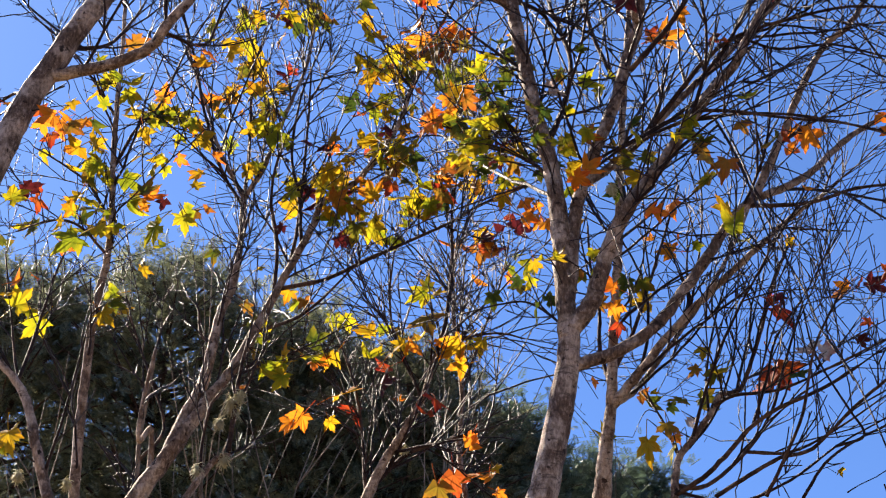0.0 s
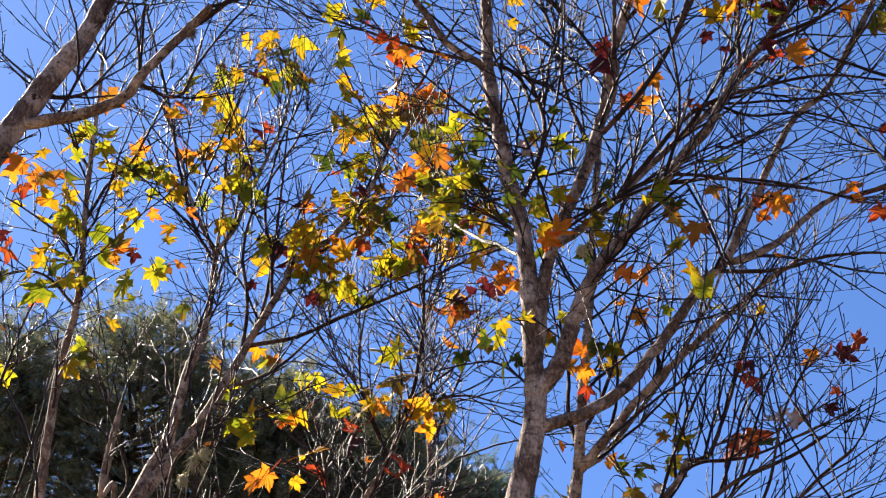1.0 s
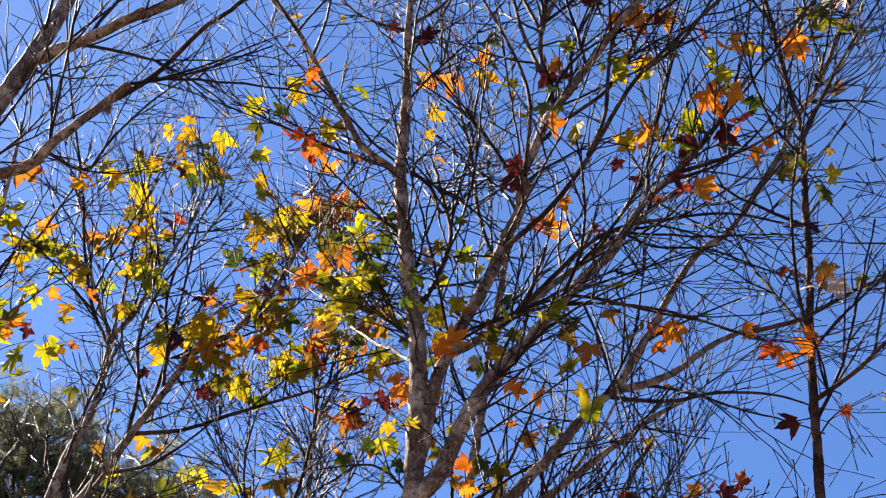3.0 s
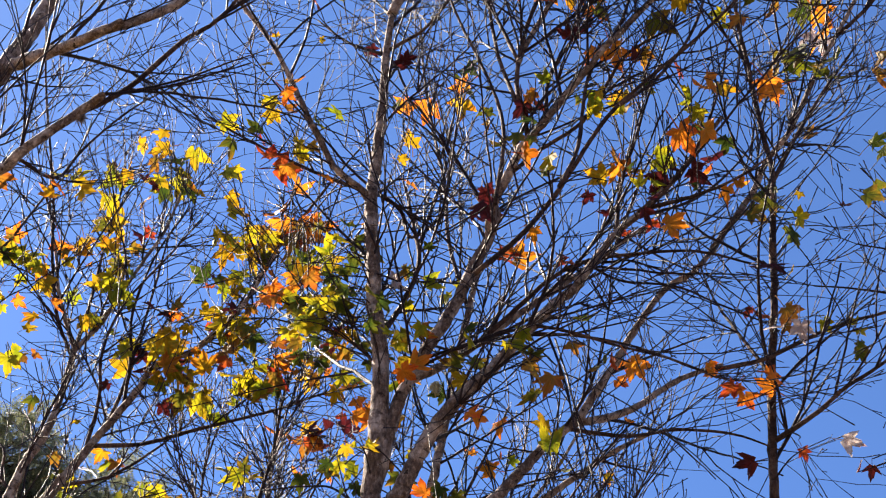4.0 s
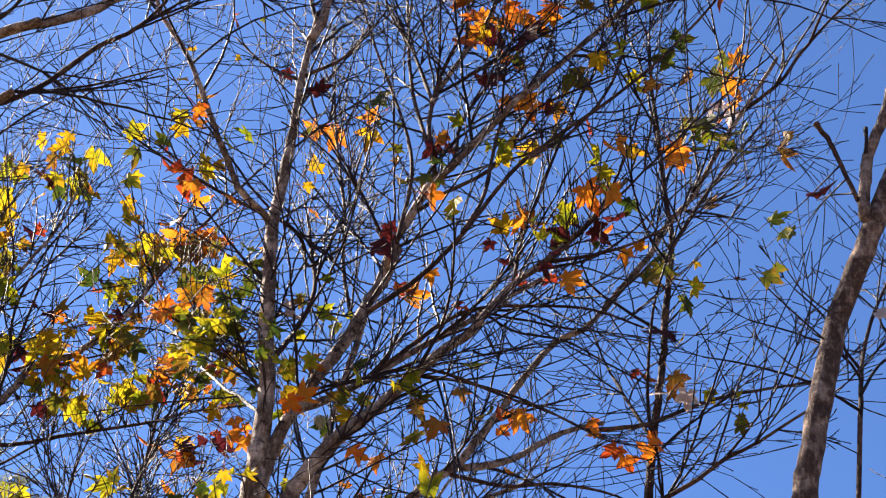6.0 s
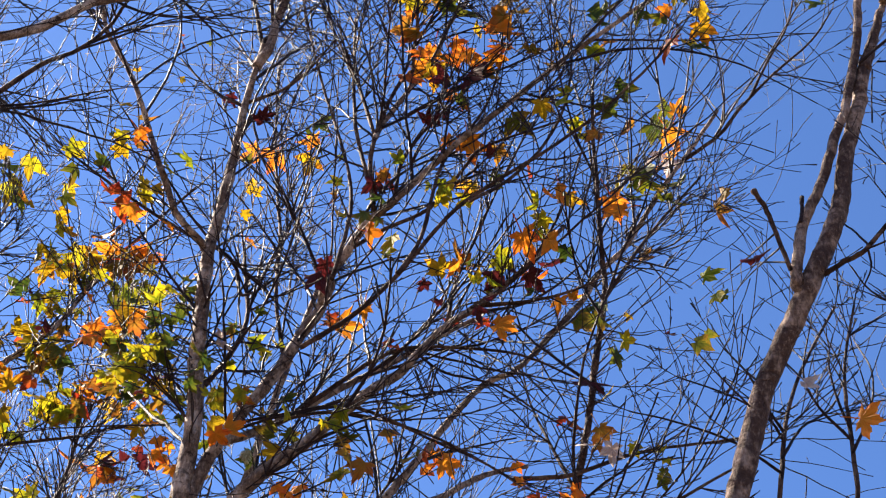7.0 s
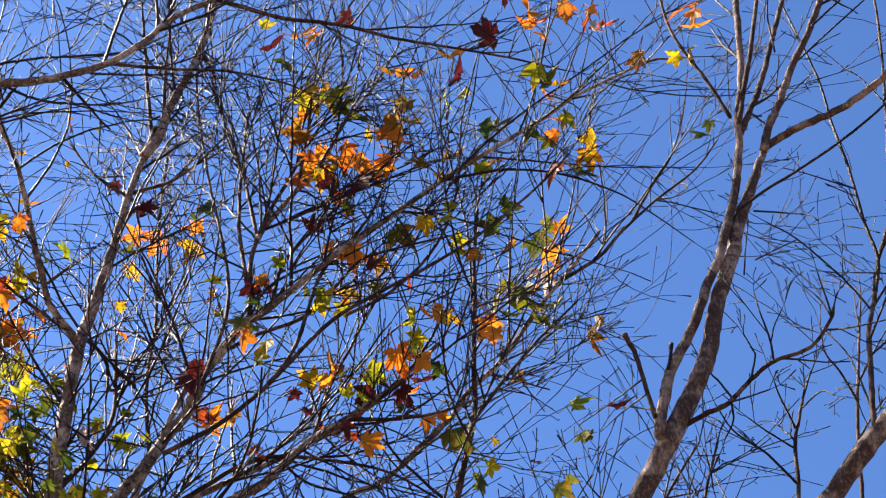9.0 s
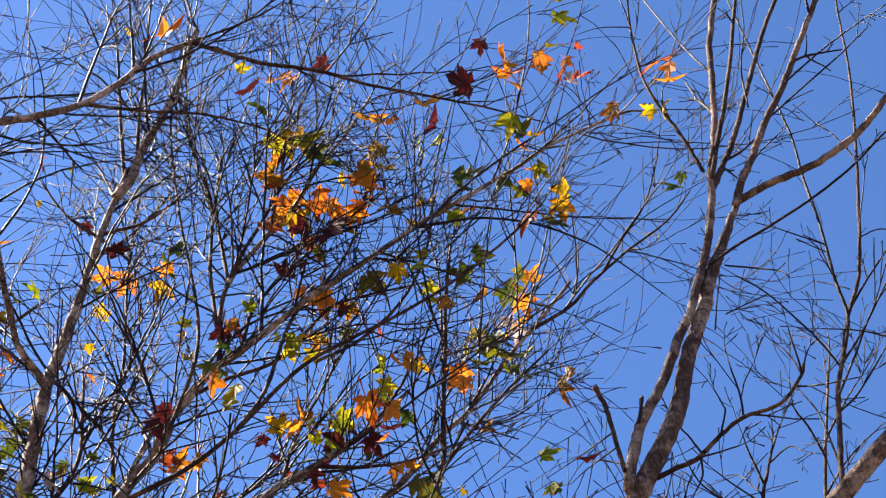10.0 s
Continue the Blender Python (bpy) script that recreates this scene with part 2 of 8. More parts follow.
class Tree:
    """A leaf-shedding tree: trunk, limbs, twigs and the leaves that still hang on it."""

    def __init__(self, label, base, material, seed, group="bare autumn trees", reach=1.0, fork=1.0):
        self.thing = tagged(new("autumn_tree"), label, "tree", group)
        self.thing.location = (base[0], base[1], 0)
        self.rng = np.random.default_rng(seed)
        self.material, self.first = material, True
        self.nodes, self.twigs = [], Twigs()
        self.spots = None
        self.reach, self.fork = reach, fork      # how long its twigs grow, how much they branch

    def limb(self, r0, r1, twigs, *points, name="limb"):
        pts = [np.array(p) for p in points]
        rng = self.rng
        steps = 6 if r0 > 0.012 else 5
        line = spline(pts, steps)
        radii = np.linspace(r0, r1, len(line))
        if self.first:                     # the trunk goes down to the ground
            foot = np.array([self.thing.location[0], self.thing.location[1], -0.15])
            low = spline([foot, foot * 0.5 + pts[0] * 0.5 + rng.normal(size=3) * 0.03, pts[0]], 8)[:-1]
            radii = np.r_[np.linspace(r0 * 1.45, r0 * 1.02, len(low)), radii]
            radii[0] *= 1.5
            line, name = np.vstack([low, line]), "trunk"
        line[1:-1] += rng.normal(size=(len(line) - 2, 3)) * np.minimum(0.1 * radii[1:-1], 0.0016)[:, None]
        if r1 > 0.008:                     # a rounded end, hidden in the fork
            tail = line[-1] - line[-2]
            tail /= np.linalg.norm(tail)
            line = np.vstack([line, line[-1] + tail * r1 * 0.6, line[-1] + tail * r1 * 0.95])
            radii = np.r_[radii, r1 * 0.8, r1 * 0.3]
        sides = 14 if r0 > 0.02 else 9 if r0 > 0.008 else 6
        if r0 > 0.006:
            knots = rng.random(len(radii)) < 0.12
            radii = radii * np.where(knots, 1 + rng.uniform(0.05, 0.16, len(radii)) * min(1, 0.012 / r0), 1.0)
        if twigs == 0 and r0 < 0.02:       # a broken stub ends in a knob
            radii[-3:] *= 1.35
        v, f = tube(line, radii, sides, 0.03, rng)
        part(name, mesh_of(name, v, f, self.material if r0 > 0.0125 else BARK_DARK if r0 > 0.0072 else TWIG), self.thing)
        low_cut = 0 if not self.first else len(low)
        self.first = False
        for i in range(low_cut, len(line) - 1):
            self.nodes.append((line[i], line[i + 1] - line[i], radii[i]))
        length = np.linalg.norm(np.diff(line[low_cut:], axis=0), axis=1).sum()
        for _ in range(int(length * 9 * twigs + 0.5)):
            s = rng.uniform(0.06, 1) ** 0.8
            i = min(int(low_cut + s * (len(line) - 1 - low_cut)), len(line) - 2)
            self.side(line[i], line[i + 1] - line[i], radii[i], rng.uniform(0.25, 1.1) * self.reach, 1)
        if twigs > 0:
            self.side(line[-1], line[-1] - line[-2], radii[-1], rng.uniform(0.25, 0.5) * self.reach, 1, tip=True)

    def side(self, at, along, thick, length, level, tip=False, off=None):
        """A twig that leaves its stem at a slant, runs nearly straight with a slight zigzag, and bears shorter ones by turns on both sides."""
        rng = self.rng
        along = along / (np.linalg.norm(along) + 1e-9)
        if off is None:
            off = rng.normal(size=3)
        off = off - along * (off @ along)
        off /= np.linalg.norm(off) + 1e-9
        a = rng.uniform(0.05, 0.2) if tip else rng.uniform(0.4, 1.0)
        way = along * math.cos(a) + off * math.sin(a) + UP * 0.14
        way /= np.linalg.norm(way)
        n = max(3, min(11, int(length / 0.07)))
        r0 = min(thick * 0.6, (0.0066, 0.0044, 0.0033)[level - 1] * rng.uniform(0.75, 1.3))
        r1 = max(r0 * 0.36, 0.0016)
        flat = np.cross(way, rng.normal(size=3))
        flat /= np.linalg.norm(flat) + 1e-9
        p, line = np.array(at, float), [np.array(at, float)]
        bend, hand = rng.normal(size=3) * 0.05, 1.0
        for k in range(n):
            hand = -hand
            way = way + bend + flat * hand * rng.uniform(0.05, 0.17) + rng.normal(size=3) * 0.035 + UP * 0.025
            way /= np.linalg.norm(way)
            p = p + way * length / n * rng.uniform(0.75, 1.25)
            line.append(p)
        line = np.array(line)
        radii = np.linspace(r0, r1, n + 1)
        radii[-1] *= 1.4
        self.twigs.stem(line, radii, 5 if level == 1 else 4)
        for k in range(1, n):                # short spurs with buds
            if rng.random() < 0.24:
                d = (line[k + 1] - line[k]) / length * n * 0.7 + rng.normal(size=3) * 0.55
                q = line[k] + d / np.linalg.norm(d) * rng.uniform(0.012, 0.06)
                self.twigs.stem(np.array([line[k], line[k] * 0.3 + q * 0.7, q]), (0.0013, 0.0013, 0.0021), 3)
        if level < 3:
            many = rng.uniform(3.0, 6.5) * self.fork if level == 1 else rng.uniform(0.0, 2.3) * self.fork
            hand = rng.choice((-1.0, 1.0))
            for _ in range(int(many)):
                s = rng.uniform(0.15, 0.97)
                i = min(int(s * n), n - 1)
                hand = -hand
                self.side(line[i], line[i + 1] - line[i], radii[i] * 1.5, length * rng.uniform(0.22, 0.68), level + 1, off=flat * hand + rng.normal(size=3) * 0.5)

    def leaf(self, x, y, z, size, material):
        """One leaf with its stalk, on a thin twig from the nearest limb."""
        rng = self.rng
        at = np.array((x, y, z))
        if self.spots is None or len(self.spots) != len(self.nodes):
            self.spots, self.used = np.array([q[0] for q in self.nodes]), np.zeros(len(self.nodes))
        pick = int(np.argmin(np.linalg.norm(self.spots - at, axis=1) + np.where(self.spots[:, 2] > z + 0.1, 0.25, 0.0) + self.used))
        self.used[max(0, pick - 1):pick + 2] += 0.07
        near = self.nodes[pick]
        gap = at - near[0]
        far = np.linalg.norm(gap)
        me = leaf_mesh(material, int(rng.integers(8)))
        ob = new("leaf", me)
        ob.parent, ob.matrix_parent_inverse = self.thing, Matrix.Translation(-self.thing.location)
        droop = rng.normal(185, 60)
        s = size * rng.uniform(0.72, 1.02)
        turn = Euler((radians(rng.normal(88, 38)), radians(rng.normal(0, 26)), radians(rng.normal(-math.degrees(math.atan2(x, y)), 32))))
        spin = Matrix.Rotation(radians(droop), 4, "Z")
        m = Matrix.Translation(at) @ turn.to_matrix().to_4x4() @ spin @ Matrix.Scale(s, 4)
        ob.matrix_basis = m
        tagged(ob, LEAF_LABELS[material.name])
        new("stalk", stalk_mesh(material)).parent = ob
        end = np.array(m @ Vector((0.0, -0.95, 0.06)))
        mid = near[0] * 0.45 + end * 0.55 + rng.normal(size=3) * 0.04 * min(1, far * 2) + UP * 0.05 * min(far, 0.6)
        line = spline([near[0], mid, end], 4)
        r = min(near[2] * 0.6, 0.0034)
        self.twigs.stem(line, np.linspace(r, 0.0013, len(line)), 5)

    def tuft(self, x, y, z, size, material):
        """A hanging tuft of beard lichen: many fine curved hairs."""
        rng = self.rng
        at, hairs = np.array((x, y, z)), Sticks()
        for _ in range(210):
            p = at + rng.normal(size=3) * size * np.array((0.055, 0.055, 0.12))
            way = rng.normal(size=3) * 0.8 - UP * 0.5
            way /= np.linalg.norm(way)
            q = p + way * size * rng.uniform(0.06, 0.2)
            r = q + (way - UP * 0.8) * size * rng.uniform(0.06, 0.2)
            hairs.add(*tube(np.array([p, q, r]), (0.0016, 0.0015, 0.0009), 3))
        part("lichen_tuft", mesh_of("lichen_tuft", np.vstack(hairs.verts), hairs.faces, material), self.thing, "pale grey-green beard lichen", "stuff")

    def done(self):
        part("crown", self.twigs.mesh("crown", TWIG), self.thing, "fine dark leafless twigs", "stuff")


LEAF_MESHES = {}
LEAF_LABELS = {"leaf_yellow": "golden yellow star-shaped leaf", "leaf_yellow_green": "yellow-green star-shaped leaf",
               "leaf_orange": "bright orange star-shaped leaf", "leaf_red": "red star-shaped leaf",
               "leaf_maroon": "dark maroon curled leaf", "leaf_olive": "dark olive green leaf",
               "leaf_dry_pale": "pale dried pinkish leaf", "leaf_russet": "bronze brown star-shaped leaf"}


def leaf_mesh(material, shape):
    """A lobed, toothed, star-shaped leaf, creased along its lobes and curled, with its stalk. About 2 units across."""
    key = (material.name, shape)
    if key in LEAF_MESHES:
        return LEAF_MESHES[key]
    rng = np.random.default_rng(40 + shape)
    lobes = ((-112, 0.62), (-52, 0.92), (0, 1.12), (52, 0.92), (112, 0.62)) if shape != 2 else ((-95, 0.55), (-48, 0.98), (0, 1.15), (48, 0.98), (95, 0.55))
    if shape >= 5:
        lobes = ((-66, 0.84), (0, 1.12), (66, 0.84))
    ring = []
    for i, (a, r) in enumerate(lobes):
        r *= rng.uniform(0.9, 1.08)
        a += rng.normal() * 3
        for da, k in ((-21, 0.60), (-13, 0.76), (-9, 0.75), (0, 1.0), (9, 0.75), (13, 0.76), (21, 0.60)):
            ring.append((a + da, r * k))
        if i < len(lobes) - 1:
            ring.append(((a + lobes[i + 1][0]) / 2, 0.46))
    ring.append((180 - 30, 0.34))
    ring.append((180, 0.08))
    ring.append((180 + 30, 0.34))
    curl, fold = rng.uniform(0.15, 0.8) * rng.choice((-1, 1)), rng.uniform(0.15, 0.7)
    verts = [(0, 0, 0)]
    for a, r in ring:
        x, y = r * math.sin(radians(a)), r * math.cos(radians(a))
        crease = min(abs((a - b + 180) % 360 - 180) for b, _ in lobes) / 28
        verts.append((x, y, curl * r * r * 0.55 + fold * abs(x) * 0.5 - 0.10 * min(crease, 1) + rng.normal() * 0.015))
    n = len(ring)
    faces = [(0, 1 + i, 1 + (i + 1) % n) for i in range(n)]
    LEAF_MESHES[key] = mesh_of("leaf", verts, faces, material, smooth=False)
    return LEAF_MESHES[key]


def stalk_mesh(material):
    """The thin stalk of a leaf."""
    key = (material.name, "stalk")
    if key in LEAF_MESHES:
        return LEAF_MESHES[key]
    verts, faces, base = [], [], 0
    for k in range(5):
        s = k / 4
        y, z = -0.95 * s, 0.06 * s + 0.05 * math.sin(3 * s)
        for dx, dz in ((-0.022, 0), (0.022, 0), (0, 0.03)):
            verts.append((dx, y, z + dz))
    for k in range(4):
        for j in range(3):
            a, b = base + 3 * k + j, base + 3 * k + (j + 1) % 3
            faces.append((a, b, b + 3, a + 3))
    LEAF_MESHES[key] = mesh_of("stalk", verts, faces, material, smooth=False)
    return LEAF_MESHES[key]


# ---- ground: level under the trees, rising to a wooded bank behind ----
def ground_height(x, y):
    rise = max(0.0, min(1.0, (y - 8.5 + 0.25 * x) / 9.0))
    return 5.0 * rise * rise * (3 - 2 * rise) + 0.06 * noise.noise(Vector((x * 0.5, y * 0.5, 0)))


def build_ground():
    edge = [-3000, -600, -150, -60] + [i * 1.0 for i in range(-30, 31)] + [60, 150, 600, 3000]
    verts = [(x, y, ground_height(x, y)) for y in edge for x in edge]
    k = len(edge)
    faces = [(j * k + i, j * k + i + 1, (j + 1) * k + i + 1, (j + 1) * k + i) for j in range(k - 1) for i in range(k - 1)]
    tagged(new("ground", mesh_of("ground", verts, faces, EARTH)), "forest floor under dry fallen leaves, rising to a bank", "ground", kind="structure")


build_ground()


# ---- evergreens on the bank ----
def frond_template():
    """A flat feathery spray, 1 long along y."""
    verts, faces = [], []

    def blade(a, b, w, lift):
        d = np.array(b) - np.array(a)
        side = np.array((-d[1], d[0], 0.0))
        side = side / np.linalg.norm(side) * w
        m = (np.array(a) + np.array(b)) / 2 + np.array((0, 0, lift))
        i = len(verts)
        verts.extend([a, tuple(m - side), b, tuple(m + side)])
        faces.append((i, i + 1, i + 2, i + 3))

    blade((0, 0, 0), (0, 1.0, -0.12), 0.012, 0.05)
    for k in range(7):
        y = 0.10 + 0.122 * k
        reach = 0.34 * (1 - 0.75 * abs(k / 6 - 0.35))
        for s in (-1, 1):
            blade((0, y, 0.04 - 0.12 * y * y), (s * reach, y + 0.16, -0.03 - 0.12 * y * y), 0.042, 0.03)
    return np.array(verts), np.array(faces)


FV, FF = frond_template()


def evergreen(label, x, y, height, spread, low, material, seed, count, name="evergreen_tree"):
    """A dense evergreen: trunk, drooping limbs in whorls and thousands of feathery sprays."""
    rng = np.random.default_rng(seed)
    z0 = ground_height(x, y)
    thing = tagged(new(name), label, "tree", "evergreens on the bank")
    thing.location = (x, y, z0)
    line = spline([(x, y, z0 - 0.2), (x + rng.normal() * 0.1, y, z0 + height * 0.5), (x, y, z0 + height * 0.97)], 8)
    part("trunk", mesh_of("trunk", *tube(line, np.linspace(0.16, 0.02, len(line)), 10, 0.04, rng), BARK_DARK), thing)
    bits, sprays = Sticks(), []
    limbs = int(count / 40)
    for _ in range(limbs):
        h = low + (1 - low) * rng.random() ** 0.85
        top = 1 - (h - low) / (1 - low)
        reach = spread * (0.14 + 0.86 * top ** 0.45) * rng.uniform(0.72, 1.12)
        a = rng.uniform(0, 2 * np.pi)
        out = np.array((math.cos(a), math.sin(a), 0))
        start = np.array((x, y, z0 + h * height))
        end = start + out * reach + UP * (0.28 * reach + rng.normal() * 0.1)
        mid = (start + end) / 2 + UP * 0.10 * reach
        line = spline([start, mid, end], 4)
        bits.add(*tube(line, np.linspace(0.022, 0.005, len(line)), 5))
        for _ in range(40):
            s = rng.uniform(0.2, 1.0) ** 0.7
            p = line[min(int(s * (len(line) - 1)), len(line) - 1)] + rng.normal(size=3) * 0.16
            way = out * rng.uniform(0.2, 1) + rng.normal(size=3) * 0.55 + UP * 0.25
            sprays.append((p, way / np.linalg.norm(way), rng.uniform(0.08, 0.21)))
    part("branchwork", mesh_of("branchwork", np.vstack(bits.verts), bits.faces, BARK_DARK), thing, kind="stuff")
    n = len(sprays)
    base = np.array([s[0] for s in sprays])
    yv = np.array([s[1] for s in sprays])
    size = np.array([s[2] for s in sprays])
    xv = np.cross(yv, UP + rng.normal(size=(n, 3)) * 0.5)
    xv /= np.linalg.norm(xv, axis=1)[:, None]
    zv = np.cross(xv, yv)
    allv = base[:, None] + size[:, None, None] * (FV[None, :, 0:1] * xv[:, None] + FV[None, :, 1:2] * yv[:, None] + FV[None, :, 2:3] * zv[:, None])
    allf = (FF[None] + (np.arange(n) * len(FV))[:, None, None]).reshape(-1, 4)
    part("foliage", quad_mesh("foliage", allv.reshape(-1, 3), allf, material), thing, "feathery dark green sprays", "stuff")


def on_bank(x, y, top):
    return top - ground_height(x, y)


evergreen("broad dark evergreen with feathery sprays on the bank", -2.85, 13.7, on_bank(-2.85, 13.7, 11.9), 2.1, 0.42, EVERGREEN, 21, 9600)
evergreen("broad dark evergreen with feathery sprays on the bank", -4.35, 13.2, on_bank(-4.35, 13.2, 11.6), 2.1, 0.42, EVERGREEN, 22, 9600)
evergreen("broad dark evergreen with feathery sprays on the bank", -1.55, 14.1, on_bank(-1.55, 14.1, 11.5), 2.0, 0.42, EVERGREEN, 23, 11600)
evergreen("dark evergreen with thin drooping sprays on the bank", -0.45, 14.4, on_bank(-0.45, 14.4, 11.15), 1.8, 0.45, EVERGREEN, 24, 11000)
evergreen("blue-green evergreen with flat fern-like sprays", 0.55, 15.0, on_bank(0.55, 15.0, 10.9), 1.2, 0.5, BLUEGREEN, 25, 8800)
evergreen("blue-green evergreen with flat fern-like sprays", 1.5, 16.0, on_bank(1.5, 16.0, 10.85), 1.0, 0.5, BLUEGREEN, 26, 5200)
evergreen("blue-green evergreen with flat fern-like sprays", 2.3, 16.8, on_bank(2.3, 16.8, 11.1), 1.0, 0.5, BLUEGREEN, 27, 5200)

for x, y, top, seed in ((-3.5, 15.6, 10.9, 31), (-2.0, 15.9, 10.9, 32), (-0.8, 16.2, 10.5, 33), (-5.2, 15.0, 10.8, 34)):
    evergreen("dark evergreen further up the bank", x, y, on_bank(x, y, top), 2.0, 0.40, EVERGREEN, seed, 3200)

# ---- dry brush in front of the evergreens ----
def dry_shrub(x, y, top, spread, stems, seed):
    rng = np.random.default_rng(seed)
    z0 = ground_height(x, y)
    thing = tagged(new("dry_shrub"), "tangle of thin pale dry stems among dark evergreens", "shrub", "dry brush on the bank")
    thing.location = (x, y, z0)
    for _ in range(stems):
        sticks = Sticks()
        p = np.array((x, y, z0 - 0.1)) + rng.normal(size=3) * np.array((spread * 0.5, 0.3, 0))
        q = np.array((x + rng.normal() * spread * 1.8, y + rng.normal() * 0.4, top - abs(rng.normal()) * 0.9))
        m = (p + q) / 2 + rng.normal(size=3) * 0.65
        line = spline([p, m, q], 9)
        line[1:-1] += rng.normal(size=(len(line) - 2, 3)) * 0.015
        sticks.add(*tube(line, np.linspace(0.011, 0.003, len(line)), 5))
        for k in range(6, len(line) - 1):
            if line[k][2] < top - 3.5:
                continue
            for _ in range(2):
                d = (line[k + 1] - line[k]) * 3 + rng.normal(size=3) * 0.3 + UP * 0.05
                e = line[k] + d * rng.uniform(0.5, 1.4)
                mid = (line[k] + e) / 2 + rng.normal(size=3) * 0.05
                twig = spline([line[k], mid, e], 3)
                sticks.add(*tube(twig, np.linspace(0.005, 0.002, len(twig)), 4))
        part("stem", mesh_of("stem", np.vstack(sticks.verts), sticks.faces, DEAD), thing)


for x, y, top, spread, stems, seed in ((-2.7, 10.2, 8.0, 0.6, 3, 1), (-1.6, 10.6, 8.2, 0.5, 2, 2), (-0.5, 11.0, 8.5, 0.5, 3, 3),
                                       (-1.1, 10.0, 7.9, 0.6, 2, 6)):
    dry_shrub(x, y, top, spread, stems, seed)


# ---- the bare trees, limb by limb ----

tree_a = Tree("thick brown-grey trunk leaning over, long arching limbs", (-2.16, 4.14), BARK, 1)
tree_a.limb(0.0492, 0.0408, 0.18, (-1.604, 4.205, 5.021), (-1.519, 4.215, 5.402), (-1.454, 4.216, 5.656), (-1.392, 4.216, 5.808), (-1.329, 4.215, 5.978), (-1.248, 4.219, 6.159))
tree_a.limb(0.0402, 0.0264, 0.24, (-1.316, 4.216, 6.008), (-1.239, 4.225, 6.176), (-1.182, 4.227, 6.400), (-1.118, 4.229, 6.733), (-1.083, 4.223, 6.968), (-1.084, 4.205, 7.315), (-1.124, 4.175, 7.659))
tree_a.limb(0.0275, 0.0178, 0.48, (-1.165, 4.227, 6.478), (-1.027, 4.095, 6.417), (-0.880, 3.961, 6.350), (-0.698, 3.832, 6.358))
tree_a.limb(0.0189, 0.0103, 0.48, (-0.760, 3.875, 6.353), (-0.558, 3.872, 6.537), (-0.380, 3.858, 6.799), (-0.215, 3.835, 6.911), (-0.108, 3.805, 6.996), (0.025, 3.771, 7.134), (0.127, 3.735, 7.325), (0.202, 3.698, 7.502), (0.302, 3.657, 7.630), (0.368, 3.617, 7.681))
tree_a.limb(0.0103, 0.0031, 0.36, (0.332, 3.640, 7.657), (0.613, 3.551, 7.591), (0.834, 3.454, 7.564), (1.052, 3.342, 7.462), (1.223, 3.231, 7.372), (1.450, 3.083, 7.249), (1.628, 2.938, 7.087))
tree_a.limb(0.0075, 0.0035, 0.48, (0.015, 3.774, 7.121), (0.257, 3.814, 7.306), (0.485, 3.840, 7.486), (0.734, 3.851, 7.587), (0.859, 3.876, 7.623))
tree_a.limb(0.0062, 0.0036, 0.48, (-0.423, 3.862, 6.742), (-0.395, 3.905, 6.976), (-0.257, 3.955, 7.207), (-0.119, 4.000, 7.384), (0.090, 4.038, 7.631), (0.227, 4.072, 7.915))
tree_a.limb(0.0235, 0.0149, 0.54, (-1.412, 4.216, 5.759), (-1.206, 4.209, 5.799), (-1.036, 4.184, 5.858), (-0.956, 4.132, 5.941), (-0.799, 4.095, 6.142), (-0.729, 4.037, 6.179))
tree_a.limb(0.0119, 0.0064, 0.72, (-0.809, 4.099, 6.131), (-0.656, 4.071, 6.279), (-0.496, 4.040, 6.565), (-0.385, 3.996, 6.668), (-0.308, 3.946, 6.791), (-0.272, 3.889, 6.897))
tree_a.limb(0.0060, 0.0020, 0.60, (-0.682, 4.076, 6.246), (-0.460, 4.049, 6.356), (-0.285, 4.005, 6.454), (-0.165, 3.950, 6.480))
tree_a.limb(0.0078, 0.0033, 0.60, (-0.985, 4.149, 5.903), (-0.845, 4.237, 5.920), (-0.796, 4.300, 6.165), (-0.673, 4.377, 6.530), (-0.501, 4.457, 6.863))
tree_a.limb(0.0078, 0.0031, 0.42, (-1.459, 4.216, 5.639), (-1.528, 4.298, 5.765), (-1.612, 4.374, 5.798), (-1.718, 4.441, 5.837))
tree_a.limb(0.0090, 0.0033, 0.60, (-1.356, 4.216, 5.905), (-1.237, 4.356, 6.057), (-1.175, 4.477, 6.333), (-1.162, 4.583, 6.560))
tree_a.limb(0.0070, 0.0034, 0.60, (-1.304, 4.275, 5.962), (-1.423, 4.377, 6.148), (-1.579, 4.465, 6.373), (-1.697, 4.564, 6.582))
tree_a.leaf(-0.792, 4.046, 5.681, 0.070, ORANGE)
tree_a.leaf(-0.804, 4.080, 5.675, 0.068, YELLOW)
tree_a.leaf(-0.776, 4.369, 6.011, 0.076, YELLOW)
tree_a.leaf(-0.787, 4.354, 6.058, 0.063, YELLOW)
tree_a.leaf(-0.843, 4.331, 6.043, 0.054, LIME)
tree_a.leaf(-1.343, 4.184, 5.539, 0.072, ORANGE)
tree_a.leaf(-1.324, 4.294, 5.710, 0.053, YELLOW)
tree_a.leaf(-1.438, 4.362, 5.680, 0.064, ORANGE)
tree_a.leaf(-1.437, 4.306, 5.687, 0.056, RED)
tree_a.leaf(-1.433, 4.285, 5.303, 0.071, MAROON)
tree_a.leaf(-1.499, 4.357, 5.359, 0.062, MAROON)
tree_a.leaf(-1.472, 4.274, 5.245, 0.080, LIME)
tree_a.leaf(-1.576, 4.338, 5.749, 0.064, ORANGE)
